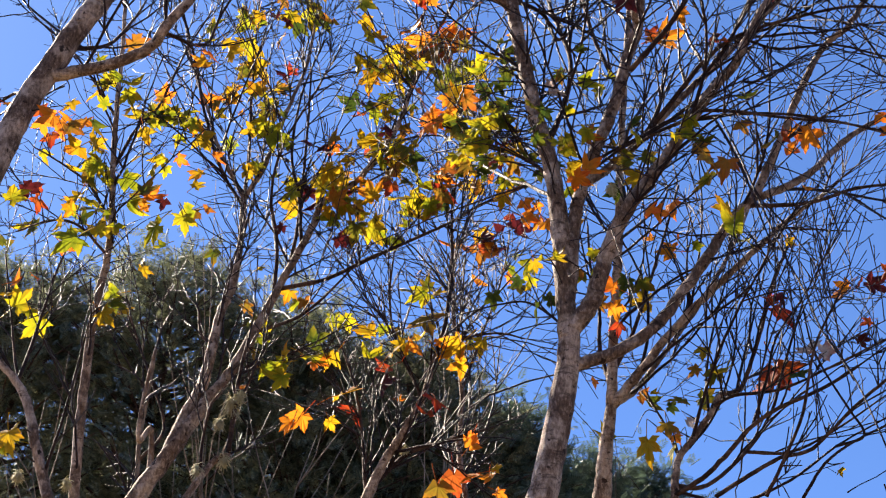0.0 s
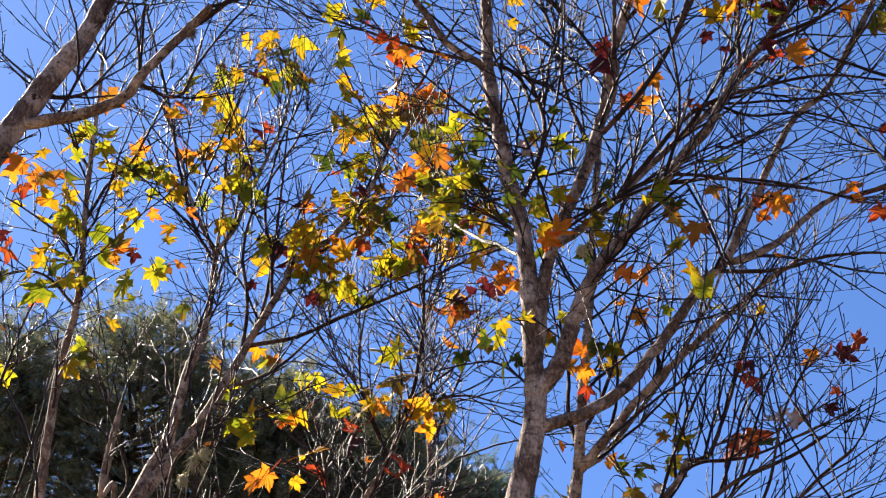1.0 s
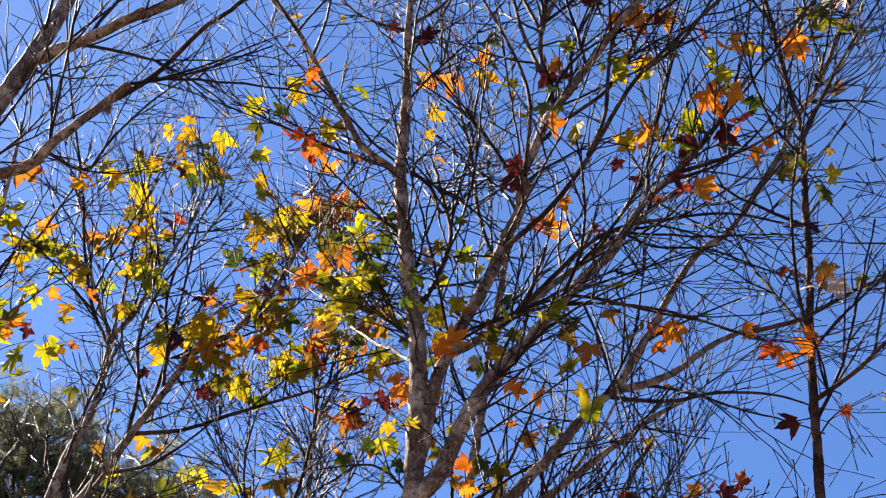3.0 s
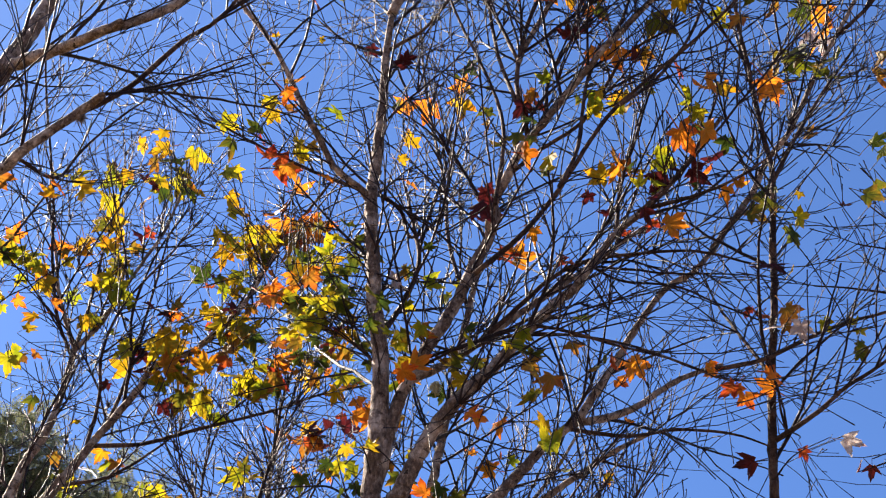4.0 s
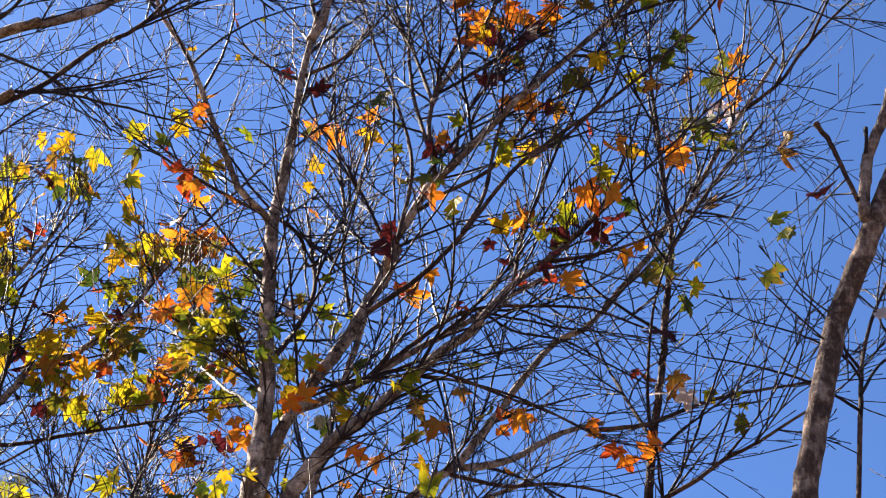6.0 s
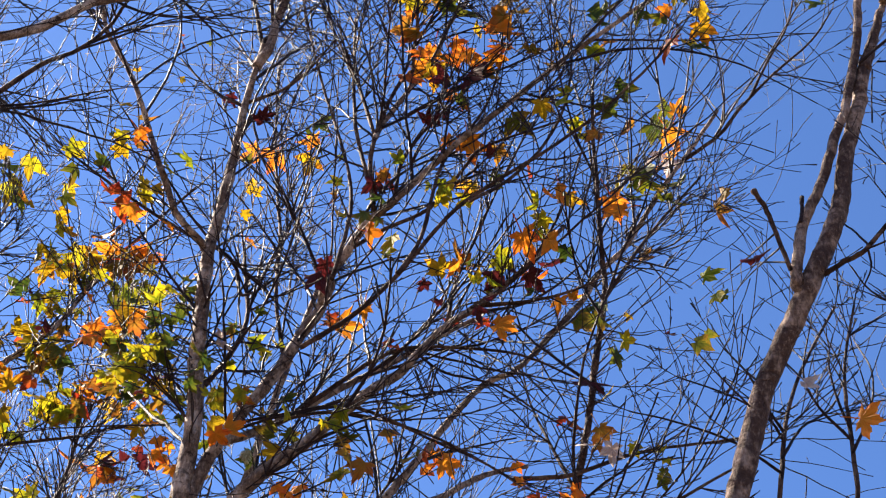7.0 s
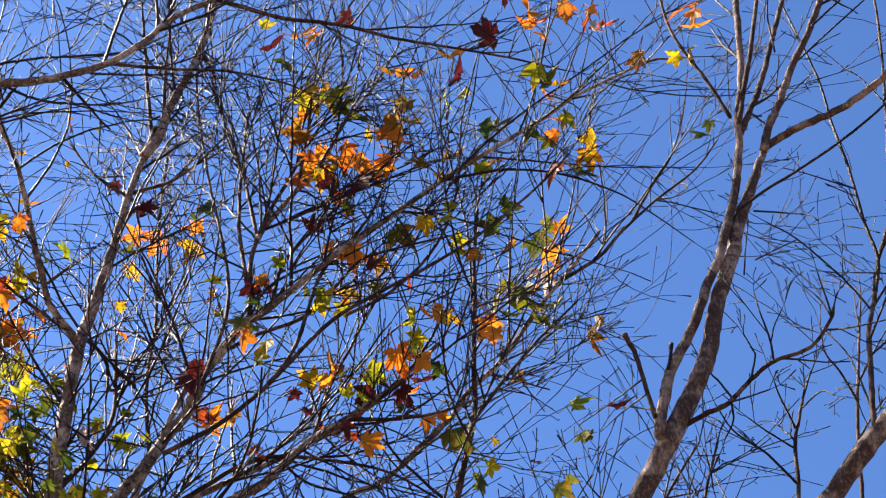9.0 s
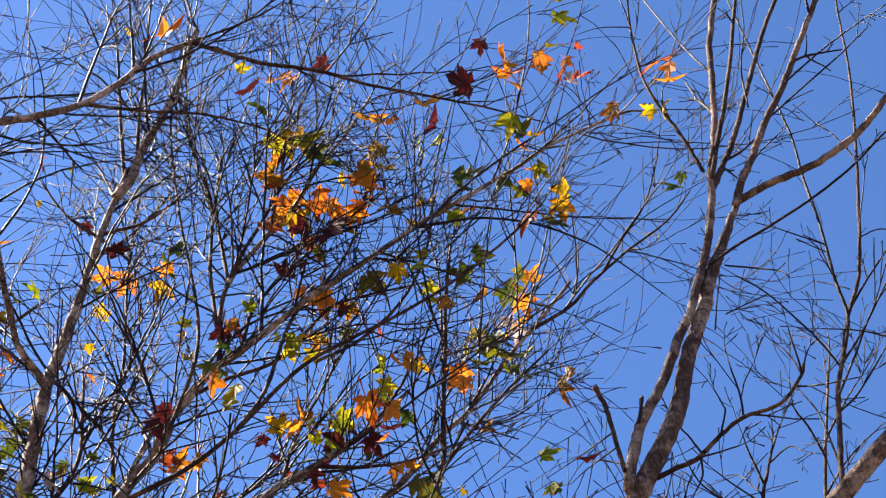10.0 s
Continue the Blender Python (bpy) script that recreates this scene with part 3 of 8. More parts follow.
tree_a.leaf(-1.634, 4.402, 5.834, 0.052, ORANGE)
tree_a.leaf(-0.150, 3.781, 6.184, 0.051, YELLOW)
tree_a.leaf(-0.535, 4.405, 6.459, 0.073, YELLOW)
tree_a.leaf(0.540, 3.545, 7.470, 0.059, LIME)
tree_a.leaf(0.596, 3.557, 7.376, 0.129, MAROON)
tree_a.leaf(0.883, 3.486, 7.709, 0.068, MAROON)
tree_a.leaf(0.853, 3.860, 7.620, 0.112, YELLOW)
tree_a.leaf(0.843, 3.924, 7.611, 0.096, LIME)
tree_a.leaf(1.304, 3.328, 7.487, 0.107, RUSSET)
tree_a.leaf(1.209, 3.007, 6.864, 0.128, MAROON)
tree_a.leaf(1.402, 3.168, 7.500, 0.118, MAROON)
tree_a.leaf(1.433, 2.882, 7.295, 0.101, ORANGE)
tree_a.leaf(1.437, 2.821, 7.130, 0.077, RED)
tree_a.leaf(1.568, 3.129, 7.644, 0.084, ORANGE)
tree_a.leaf(1.568, 3.022, 7.411, 0.069, ORANGE)
tree_a.leaf(1.635, 2.766, 7.238, 0.067, RED)
tree_a.leaf(1.602, 2.695, 7.185, 0.061, ORANGE)
tree_a.leaf(1.675, 2.794, 7.225, 0.067, PALE)
tree_a.leaf(1.628, 2.964, 7.629, 0.083, RUSSET)
tree_a.leaf(1.662, 3.004, 7.644, 0.079, RUSSET)
tree_a.leaf(1.566, 3.009, 7.058, 0.089, OLIVE)
tree_a.leaf(1.508, 2.946, 7.027, 0.086, LIME)
tree_a.leaf(1.542, 2.845, 6.807, 0.063, YELLOW)
tree_a.leaf(0.214, 3.668, 7.671, 0.110, ORANGE)
tree_a.leaf(1.668, 2.923, 7.669, 0.107, OLIVE)
tree_a.leaf(1.471, 3.205, 7.945, 0.070, MAROON)
tree_a.tuft(-0.809, 4.147, 6.186, 0.095, DEAD)
tree_a.done()

tree_c = Tree("tall grey-barked autumn tree, forked trunk, sparse yellow leaves", (-1.01, 5.31), BARK, 2, reach=1.2, fork=1.15)
tree_c.limb(0.0539, 0.0353, 0.00, (0.245, 4.593, 4.087), (0.294, 4.566, 4.167), (0.355, 4.536, 4.402), (0.401, 4.507, 4.601), (0.420, 4.480, 4.742))
tree_c.limb(0.0353, 0.0248, 0.50, (0.417, 4.485, 4.719), (0.416, 4.472, 4.949), (0.418, 4.460, 5.112), (0.415, 4.447, 5.307), (0.395, 4.437, 5.512), (0.367, 4.426, 5.671), (0.343, 4.416, 5.892), (0.318, 4.405, 6.094), (0.305, 4.394, 6.269))
tree_c.limb(0.0246, 0.0105, 0.65, (0.310, 4.398, 6.197), (0.316, 4.373, 6.645), (0.306, 4.349, 6.987), (0.306, 4.324, 7.234), (0.315, 4.298, 7.519))
tree_c.limb(0.0220, 0.0159, 0.57, (0.309, 4.315, 7.326), (0.343, 4.292, 7.481), (0.345, 4.272, 7.674), (0.385, 4.248, 7.989), (0.398, 4.227, 8.259), (0.395, 4.207, 8.642))
tree_c.limb(0.0105, 0.0054, 0.57, (0.331, 4.302, 7.414), (0.223, 4.343, 7.862), (0.134, 4.380, 8.281), (0.041, 4.416, 8.680))
tree_c.limb(0.0095, 0.0050, 0.57, (0.344, 4.282, 7.568), (0.275, 4.221, 7.828), (0.232, 4.157, 8.039), (0.178, 4.093, 8.201))
tree_c.limb(0.0090, 0.0035, 0.57, (0.305, 4.338, 7.095), (0.441, 4.259, 7.168), (0.523, 4.182, 7.265), (0.597, 4.104, 7.416))
tree_c.limb(0.0079, 0.0036, 0.57, (0.305, 4.340, 7.075), (0.182, 4.415, 7.197), (0.093, 4.485, 7.345), (-0.009, 4.553, 7.530))
tree_c.limb(0.0154, 0.0079, 0.74, (0.309, 4.397, 6.212), (0.256, 4.370, 6.246), (0.149, 4.343, 6.322), (0.017, 4.312, 6.565), (-0.079, 4.280, 6.754), (-0.189, 4.243, 6.943), (-0.319, 4.202, 7.087), (-0.395, 4.163, 7.257))
tree_c.limb(0.0082, 0.0034, 1.13, (0.263, 4.373, 6.241), (0.076, 4.448, 6.389), (-0.122, 4.516, 6.555), (-0.305, 4.576, 6.723), (-0.417, 4.638, 6.862))
tree_c.limb(0.0078, 0.0038, 1.03, (0.307, 4.351, 6.962), (0.422, 4.445, 7.264), (0.526, 4.538, 7.673), (0.602, 4.631, 8.055))
tree_c.limb(0.0093, 0.0033, 1.28, (0.311, 4.394, 6.273), (0.430, 4.463, 6.257), (0.491, 4.534, 6.182), (0.624, 4.598, 6.413), (0.707, 4.664, 6.573))
tree_c.limb(0.0248, 0.0205, 0.57, (0.417, 4.482, 4.778), (0.452, 4.466, 5.065), (0.482, 4.450, 5.254), (0.522, 4.433, 5.395), (0.584, 4.413, 5.537), (0.659, 4.389, 5.707), (0.713, 4.368, 5.887), (0.769, 4.346, 6.042), (0.790, 4.330, 6.177))
tree_c.limb(0.0202, 0.0116, 1.19, (0.772, 4.344, 6.054), (0.768, 4.286, 6.142), (0.824, 4.216, 6.297), (0.864, 4.148, 6.383), (0.923, 4.076, 6.432), (1.029, 3.990, 6.585), (1.136, 3.900, 6.740))
tree_c.limb(0.0113, 0.0060, 0.81, (0.880, 4.125, 6.398), (0.832, 4.133, 6.746), (0.859, 4.129, 7.053), (0.931, 4.115, 7.425), (0.952, 4.111, 7.688))
tree_c.limb(0.0094, 0.0062, 1.01, (0.861, 4.128, 6.515), (0.763, 4.212, 7.017), (0.719, 4.285, 7.601), (0.705, 4.354, 7.970))
tree_c.limb(0.0127, 0.0048, 0.45, (1.136, 3.900, 6.740), (1.292, 3.826, 6.953), (1.473, 3.734, 7.214), (1.645, 3.635, 7.419), (1.829, 3.521, 7.628), (1.926, 3.441, 7.745), (2.067, 3.331, 7.855), (2.205, 3.214, 7.941), (2.274, 3.137, 7.904))
tree_c.limb(0.0057, 0.0023, 0.26, (1.601, 3.661, 7.369), (1.770, 3.612, 7.397), (1.955, 3.546, 7.408), (2.177, 3.448, 7.406), (2.450, 3.296, 7.399))
tree_c.limb(0.0047, 0.0023, 0.32, (1.926, 3.441, 7.745), (2.010, 3.336, 7.711), (2.038, 3.261, 7.720), (2.106, 3.160, 7.698), (2.215, 3.026, 7.545))
tree_c.limb(0.0067, 0.0020, 0.21, (1.473, 3.734, 7.214), (1.708, 3.590, 7.264), (1.902, 3.448, 7.180), (2.062, 3.311, 7.005), (2.151, 3.208, 6.815), (2.263, 3.084, 6.554))
tree_c.limb(0.0130, 0.0066, 0.86, (0.836, 4.133, 6.873), (0.862, 4.145, 6.993), (0.959, 4.140, 7.291), (1.049, 4.135, 7.563), (1.108, 4.137, 7.870), (1.220, 4.123, 8.240), (1.303, 4.116, 8.612))
tree_c.limb(0.0087, 0.0039, 1.01, (0.838, 4.134, 6.883), (0.751, 4.201, 7.262), (0.634, 4.272, 7.646), (0.532, 4.336, 7.974), (0.460, 4.395, 8.339))
tree_c.limb(0.0080, 0.0038, 0.86, (0.959, 4.140, 7.291), (0.939, 4.076, 7.648), (0.904, 4.016, 8.044), (0.887, 3.951, 8.433))
tree_c.limb(0.0093, 0.0037, 0.69, (0.938, 4.062, 6.451), (0.953, 4.084, 6.726), (1.061, 4.084, 7.043), (1.223, 4.064, 7.394), (1.389, 4.038, 7.895))
tree_c.limb(0.0092, 0.0042, 0.81, (0.815, 4.228, 6.275), (0.935, 4.151, 6.377), (1.078, 4.065, 6.467), (1.170, 3.987, 6.643), (1.228, 3.918, 6.743), (1.335, 3.830, 6.782), (1.491, 3.719, 6.825))
tree_c.limb(0.0318, 0.0171, 0.42, (0.420, 4.480, 4.742), (0.496, 4.450, 4.834), (0.543, 4.422, 4.954), (0.591, 4.394, 5.077), (0.652, 4.363, 5.180), (0.734, 4.327, 5.282), (0.802, 4.292, 5.353), (0.888, 4.253, 5.473), (0.976, 4.211, 5.579), (1.062, 4.167, 5.658))
tree_c.limb(0.0171, 0.0083, 0.34, (1.062, 4.167, 5.658), (1.124, 4.132, 5.765), (1.200, 4.092, 5.891), (1.307, 4.041, 6.001), (1.438, 3.980, 6.171), (1.587, 3.906, 6.422))
tree_c.limb(0.0088, 0.0035, 0.81, (1.200, 4.092, 5.891), (1.231, 4.110, 6.167), (1.307, 4.114, 6.492), (1.389, 4.116, 6.839), (1.500, 4.106, 7.248))
tree_c.limb(0.0089, 0.0029, 0.34, (1.298, 4.046, 5.990), (1.437, 3.933, 5.962), (1.571, 3.814, 5.957), (1.703, 3.688, 6.003))
tree_c.limb(0.0088, 0.0032, 0.34, (1.193, 4.096, 5.881), (1.340, 3.998, 6.007), (1.466, 3.900, 6.193), (1.558, 3.812, 6.475), (1.598, 3.741, 6.732))
tree_c.limb(0.0068, 0.0033, 0.34, (1.268, 4.047, 5.940), (1.504, 4.073, 6.119), (1.702, 4.103, 6.397), (1.871, 4.140, 6.748))
tree_c.limb(0.0169, 0.0086, 1.19, (0.507, 4.439, 5.350), (0.663, 4.452, 5.486), (0.828, 4.458, 5.679), (0.975, 4.462, 5.849), (1.125, 4.461, 6.014), (1.280, 4.454, 6.191), (1.412, 4.449, 6.339))
tree_c.limb(0.0076, 0.0035, 0.50, (0.637, 4.450, 5.460), (0.764, 4.379, 5.521), (0.888, 4.305, 5.521), (1.042, 4.219, 5.469), (1.210, 4.122, 5.369), (1.328, 4.032, 5.250), (1.496, 3.920, 5.077))
tree_c.limb(0.0228, 0.0166, 0.14, (0.404, 4.505, 4.615), (0.606, 4.516, 4.699), (0.735, 4.530, 4.813), (0.845, 4.545, 4.966), (0.944, 4.560, 5.112), (1.037, 4.574, 5.266), (1.147, 4.582, 5.387))
tree_c.limb(0.0166, 0.0106, 0.26, (1.147, 4.582, 5.387), (1.208, 4.566, 5.507), (1.286, 4.545, 5.652), (1.337, 4.530, 5.765), (1.420, 4.504, 5.928), (1.506, 4.476, 6.054), (1.594, 4.446, 6.111), (1.675, 4.416, 6.226))
tree_c.limb(0.0138, 0.0086, 0.45, (1.675, 4.416, 6.226), (1.837, 4.340, 6.498), (1.909, 4.295, 6.676), (2.002, 4.239, 6.816), (2.078, 4.188, 7.000), (2.184, 4.120, 7.258), (2.260, 4.065, 7.411), (2.369, 3.988, 7.658))
tree_c.limb(0.0095, 0.0039, 0.42, (2.222, 4.093, 7.335), (2.368, 3.989, 7.482), (2.450, 3.917, 7.636), (2.578, 3.813, 7.828), (2.729, 3.685, 8.014), (2.815, 3.596, 8.205))
tree_c.limb(0.0074, 0.0027, 0.26, (2.489, 3.886, 7.697), (2.539, 3.794, 7.870), (2.610, 3.687, 8.077), (2.641, 3.604, 8.369), (2.643, 3.541, 8.635))
tree_c.limb(0.0156, 0.0096, 0.13, (1.147, 4.582, 5.387), (1.275, 4.610, 5.454), (1.400, 4.636, 5.554), (1.512, 4.664, 5.686), (1.622, 4.690, 5.792), (1.763, 4.703, 5.883))
tree_c.limb(0.0089, 0.0039, 0.17, (1.438, 3.958, 5.137), (1.636, 3.951, 5.217), (1.784, 3.955, 5.329), (1.953, 3.946, 5.441), (2.186, 3.896, 5.520), (2.339, 3.879, 5.592))
tree_c.limb(0.0087, 0.0030, 0.20, (1.109, 4.579, 5.348), (1.330, 4.578, 5.348), (1.522, 4.575, 5.409), (1.731, 4.559, 5.410), (1.895, 4.551, 5.356))
tree_c.limb(0.0053, 0.0028, 0.73, (0.420, 4.480, 4.742), (0.358, 4.536, 4.866), (0.287, 4.591, 4.958), (0.191, 4.646, 4.990), (0.071, 4.699, 4.996))
tree_c.limb(0.0075, 0.0026, 0.20, (0.917, 4.239, 5.510), (1.029, 4.166, 5.434), (1.186, 4.077, 5.312), (1.334, 3.983, 5.196), (1.454, 3.892, 5.054))
tree_c.limb(0.0107, 0.0039, 0.32, (0.774, 4.456, 5.614), (0.867, 4.408, 5.714), (1.002, 4.350, 5.864), (1.119, 4.291, 5.923), (1.295, 4.211, 5.920), (1.503, 4.112, 5.877), (1.677, 4.014, 5.745))
tree_c.limb(0.0060, 0.0030, 0.32, (1.119, 4.291, 5.923), (1.273, 4.304, 5.865), (1.468, 4.299, 5.874), (1.637, 4.295, 5.804), (1.785, 4.294, 5.748))
tree_c.limb(0.0057, 0.0016, 0.65, (0.976, 4.256, 5.497), (1.012, 4.145, 5.175), (1.019, 4.040, 4.868), (1.023, 3.936, 4.583))
tree_c.limb(0.0075, 0.0031, 1.50, (0.413, 4.445, 5.341), (0.349, 4.499, 5.516), (0.216, 4.553, 5.650), (0.078, 4.603, 5.783), (-0.061, 4.648, 5.887))
tree_c.limb(0.0115, 0.0066, 1.43, (0.393, 4.436, 5.527), (0.483, 4.477, 5.799), (0.525, 4.523, 6.049), (0.491, 4.577, 6.325), (0.463, 4.630, 6.547))
tree_c.limb(0.0100, 0.0045, 0.18, (0.681, 4.108, 5.589), (0.833, 4.034, 5.741), (0.963, 3.959, 5.940), (1.108, 3.875, 6.240), (1.238, 3.790, 6.389), (1.411, 3.682, 6.545), (1.585, 3.563, 6.732), (1.761, 3.432, 6.987), (1.859, 3.330, 7.164))
tree_c.limb(0.0082, 0.0040, 0.18, (0.741, 4.046, 5.903), (0.773, 4.069, 6.304), (0.745, 4.104, 6.587), (0.666, 4.147, 6.904), (0.574, 4.190, 7.241), (0.423, 4.238, 7.883), (0.383, 4.271, 8.486), (0.334, 4.305, 9.047))
tree_c.limb(0.0082, 0.0040, 0.15, (0.948, 3.899, 5.879), (1.028, 3.930, 6.156), (1.090, 3.965, 6.646), (1.243, 3.972, 7.070), (1.316, 4.001, 7.507), (1.331, 4.048, 8.153), (1.411, 4.074, 8.749))
tree_c.limb(0.0075, 0.0040, 0.15, (1.145, 3.740, 6.194), (1.310, 3.749, 6.423), (1.475, 3.752, 6.794), (1.560, 3.783, 7.254), (1.578, 3.840, 7.836), (1.646, 3.877, 8.503))
tree_c.leaf(-0.027, 4.588, 5.867, 0.098, ORANGE)
tree_c.leaf(-0.048, 4.497, 5.711, 0.073, ORANGE)
tree_c.leaf(0.038, 4.696, 5.949, 0.078, ORANGE)
tree_c.leaf(-0.015, 4.675, 5.906, 0.071, ORANGE)
tree_c.leaf(0.093, 4.680, 5.922, 0.074, OLIVE)
tree_c.leaf(0.079, 4.690, 6.031, 0.061, RUSSET)
tree_c.leaf(-0.052, 4.780, 6.002, 0.068, ORANGE)
tree_c.leaf(-0.010, 4.686, 5.932, 0.052, ORANGE)
tree_c.leaf(0.167, 4.332, 5.833, 0.084, LIME)
tree_c.leaf(0.196, 4.233, 5.805, 0.066, LIME)
tree_c.leaf(0.229, 4.097, 5.738, 0.058, OLIVE)
tree_c.leaf(0.063, 4.691, 6.050, 0.090, YELLOW)
tree_c.leaf(0.088, 4.747, 6.207, 0.077, OLIVE)
tree_c.leaf(0.022, 4.790, 6.192, 0.078, OLIVE)
tree_c.leaf(-0.071, 4.665, 6.200, 0.071, LIME)
tree_c.leaf(0.108, 4.684, 6.057, 0.078, ORANGE)
tree_c.leaf(0.156, 4.778, 6.155, 0.061, ORANGE)
tree_c.leaf(0.053, 4.785, 6.136, 0.059, ORANGE)
tree_c.leaf(0.193, 4.570, 5.959, 0.066, OLIVE)
tree_c.leaf(0.278, 4.441, 6.036, 0.050, OLIVE)
tree_c.leaf(0.237, 4.508, 5.929, 0.056, OLIVE)
tree_c.leaf(0.088, 4.652, 6.118, 0.050, LIME)
tree_c.leaf(0.212, 4.614, 5.896, 0.076, YELLOW)
tree_c.leaf(0.267, 4.662, 5.980, 0.070, OLIVE)
tree_c.leaf(0.221, 4.516, 5.744, 0.065, YELLOW)
tree_c.leaf(0.222, 4.558, 5.875, 0.057, LIME)
tree_c.leaf(0.093, 4.412, 5.531, 0.072, LIME)
tree_c.leaf(0.169, 4.440, 5.626, 0.054, OLIVE)
tree_c.leaf(0.061, 4.377, 5.467, 0.066, LIME)
tree_c.leaf(0.065, 4.413, 5.483, 0.059, LIME)
tree_c.leaf(0.089, 4.357, 5.546, 0.062, OLIVE)
tree_c.leaf(0.155, 4.416, 5.560, 0.092, LIME)
tree_c.leaf(0.233, 4.476, 5.721, 0.076, OLIVE)
tree_c.leaf(0.168, 4.397, 5.616, 0.084, LIME)
tree_c.leaf(0.113, 4.375, 5.733, 0.073, RUSSET)
tree_c.leaf(0.108, 4.439, 5.603, 0.079, OLIVE)
tree_c.leaf(0.106, 4.471, 5.489, 0.066, RUSSET)
tree_c.leaf(0.201, 4.502, 5.663, 0.084, OLIVE)
tree_c.leaf(0.013, 4.662, 5.641, 0.072, RUSSET)
tree_c.leaf(0.142, 4.550, 5.733, 0.082, OLIVE)
tree_c.leaf(0.063, 4.608, 5.832, 0.070, LIME)
tree_c.leaf(0.248, 4.556, 5.786, 0.082, OLIVE)
tree_c.leaf(0.278, 4.558, 5.982, 0.066, OLIVE)
tree_c.leaf(0.215, 4.633, 5.723, 0.064, MAROON)
tree_c.leaf(0.254, 4.642, 5.736, 0.053, MAROON)
tree_c.leaf(0.227, 4.646, 5.682, 0.061, MAROON)
tree_c.leaf(0.221, 4.614, 5.620, 0.074, OLIVE)
tree_c.leaf(0.283, 4.574, 5.584, 0.064, RUSSET)
tree_c.leaf(0.172, 4.653, 5.695, 0.062, OLIVE)
tree_c.leaf(0.255, 4.706, 5.779, 0.055, OLIVE)
tree_c.leaf(0.335, 4.565, 5.601, 0.095, OLIVE)
tree_c.leaf(0.392, 4.543, 5.688, 0.078, OLIVE)
tree_c.leaf(0.409, 4.518, 5.524, 0.073, OLIVE)
tree_c.leaf(0.565, 4.563, 5.602, 0.064, LIME)
tree_c.leaf(0.317, 4.552, 6.244, 0.068, YELLOW)
tree_c.leaf(0.301, 4.554, 6.152, 0.089, OLIVE)
tree_c.leaf(0.316, 4.485, 6.026, 0.080, OLIVE)
tree_c.leaf(0.499, 4.622, 6.082, 0.067, OLIVE)
tree_c.leaf(0.266, 4.559, 6.113, 0.067, OLIVE)
tree_c.leaf(0.135, 4.657, 6.305, 0.057, OLIVE)
tree_c.leaf(0.293, 4.656, 6.150, 0.058, OLIVE)
tree_c.leaf(0.224, 4.689, 6.114, 0.044, LIME)
tree_c.leaf(0.334, 4.208, 5.538, 0.070, OLIVE)
tree_c.leaf(0.388, 4.296, 5.591, 0.058, OLIVE)
tree_c.leaf(0.524, 4.179, 5.768, 0.051, OLIVE)
tree_c.leaf(0.354, 4.281, 5.510, 0.070, OLIVE)
tree_c.leaf(0.250, 4.300, 5.624, 0.060, OLIVE)
tree_c.leaf(0.337, 4.187, 5.363, 0.067, OLIVE)
tree_c.leaf(0.407, 4.158, 5.316, 0.051, LIME)
tree_c.leaf(0.434, 4.379, 5.751, 0.063, PALE)
tree_c.leaf(0.428, 4.382, 5.815, 0.058, PALE)
tree_c.leaf(0.489, 4.455, 5.748, 0.063, LIME)
tree_c.leaf(0.465, 4.395, 5.862, 0.051, RUSSET)
tree_c.leaf(0.560, 4.523, 5.942, 0.076, LIME)
tree_c.leaf(0.528, 4.255, 5.451, 0.070, LIME)
tree_c.leaf(0.544, 4.283, 5.438, 0.064, LIME)
tree_c.leaf(0.526, 4.302, 5.470, 0.061, RUSSET)
tree_c.leaf(0.489, 4.579, 5.550, 0.105, YELLOW)
tree_c.leaf(0.488, 4.610, 5.477, 0.085, LIME)
tree_c.leaf(0.500, 4.716, 5.408, 0.075, RUSSET)
tree_c.leaf(0.473, 4.269, 5.244, 0.078, ORANGE)
tree_c.leaf(0.520, 4.304, 5.314, 0.072, ORANGE)
tree_c.leaf(0.478, 4.565, 5.693, 0.085, OLIVE)
tree_c.leaf(0.619, 4.591, 5.761, 0.077, OLIVE)
tree_c.leaf(0.469, 4.546, 5.623, 0.078, LIME)
tree_c.leaf(0.415, 4.515, 5.264, 0.081, ORANGE)
tree_c.leaf(0.372, 4.468, 5.211, 0.064, ORANGE)
tree_c.leaf(0.453, 4.496, 5.229, 0.071, RED)
tree_c.leaf(0.345, 4.425, 5.013, 0.058, LIME)
tree_c.leaf(0.392, 4.392, 5.005, 0.048, OLIVE)
tree_c.leaf(0.309, 4.329, 4.933, 0.044, YELLOW)
tree_c.leaf(0.477, 4.467, 4.989, 0.043, RUSSET)
tree_c.leaf(0.381, 4.330, 4.953, 0.047, LIME)
tree_c.leaf(0.260, 4.396, 4.908, 0.043, OLIVE)
tree_c.leaf(0.723, 4.313, 5.375, 0.090, OLIVE)
tree_c.leaf(0.700, 4.268, 5.437, 0.074, LIME)
tree_c.leaf(0.679, 4.377, 5.410, 0.088, OLIVE)
tree_c.leaf(0.650, 4.546, 5.417, 0.086, OLIVE)
tree_c.leaf(0.706, 4.389, 5.349, 0.070, YELLOW)
tree_c.leaf(0.712, 4.412, 5.631, 0.058, OLIVE)
tree_c.leaf(0.860, 4.381, 6.027, 0.098, ORANGE)
tree_c.leaf(0.923, 4.445, 6.246, 0.045, RED)
tree_c.leaf(1.052, 4.189, 5.802, 0.038, RED)
tree_c.leaf(1.057, 4.079, 5.423, 0.069, LIME)
tree_c.leaf(1.038, 4.136, 5.352, 0.055, RUSSET)
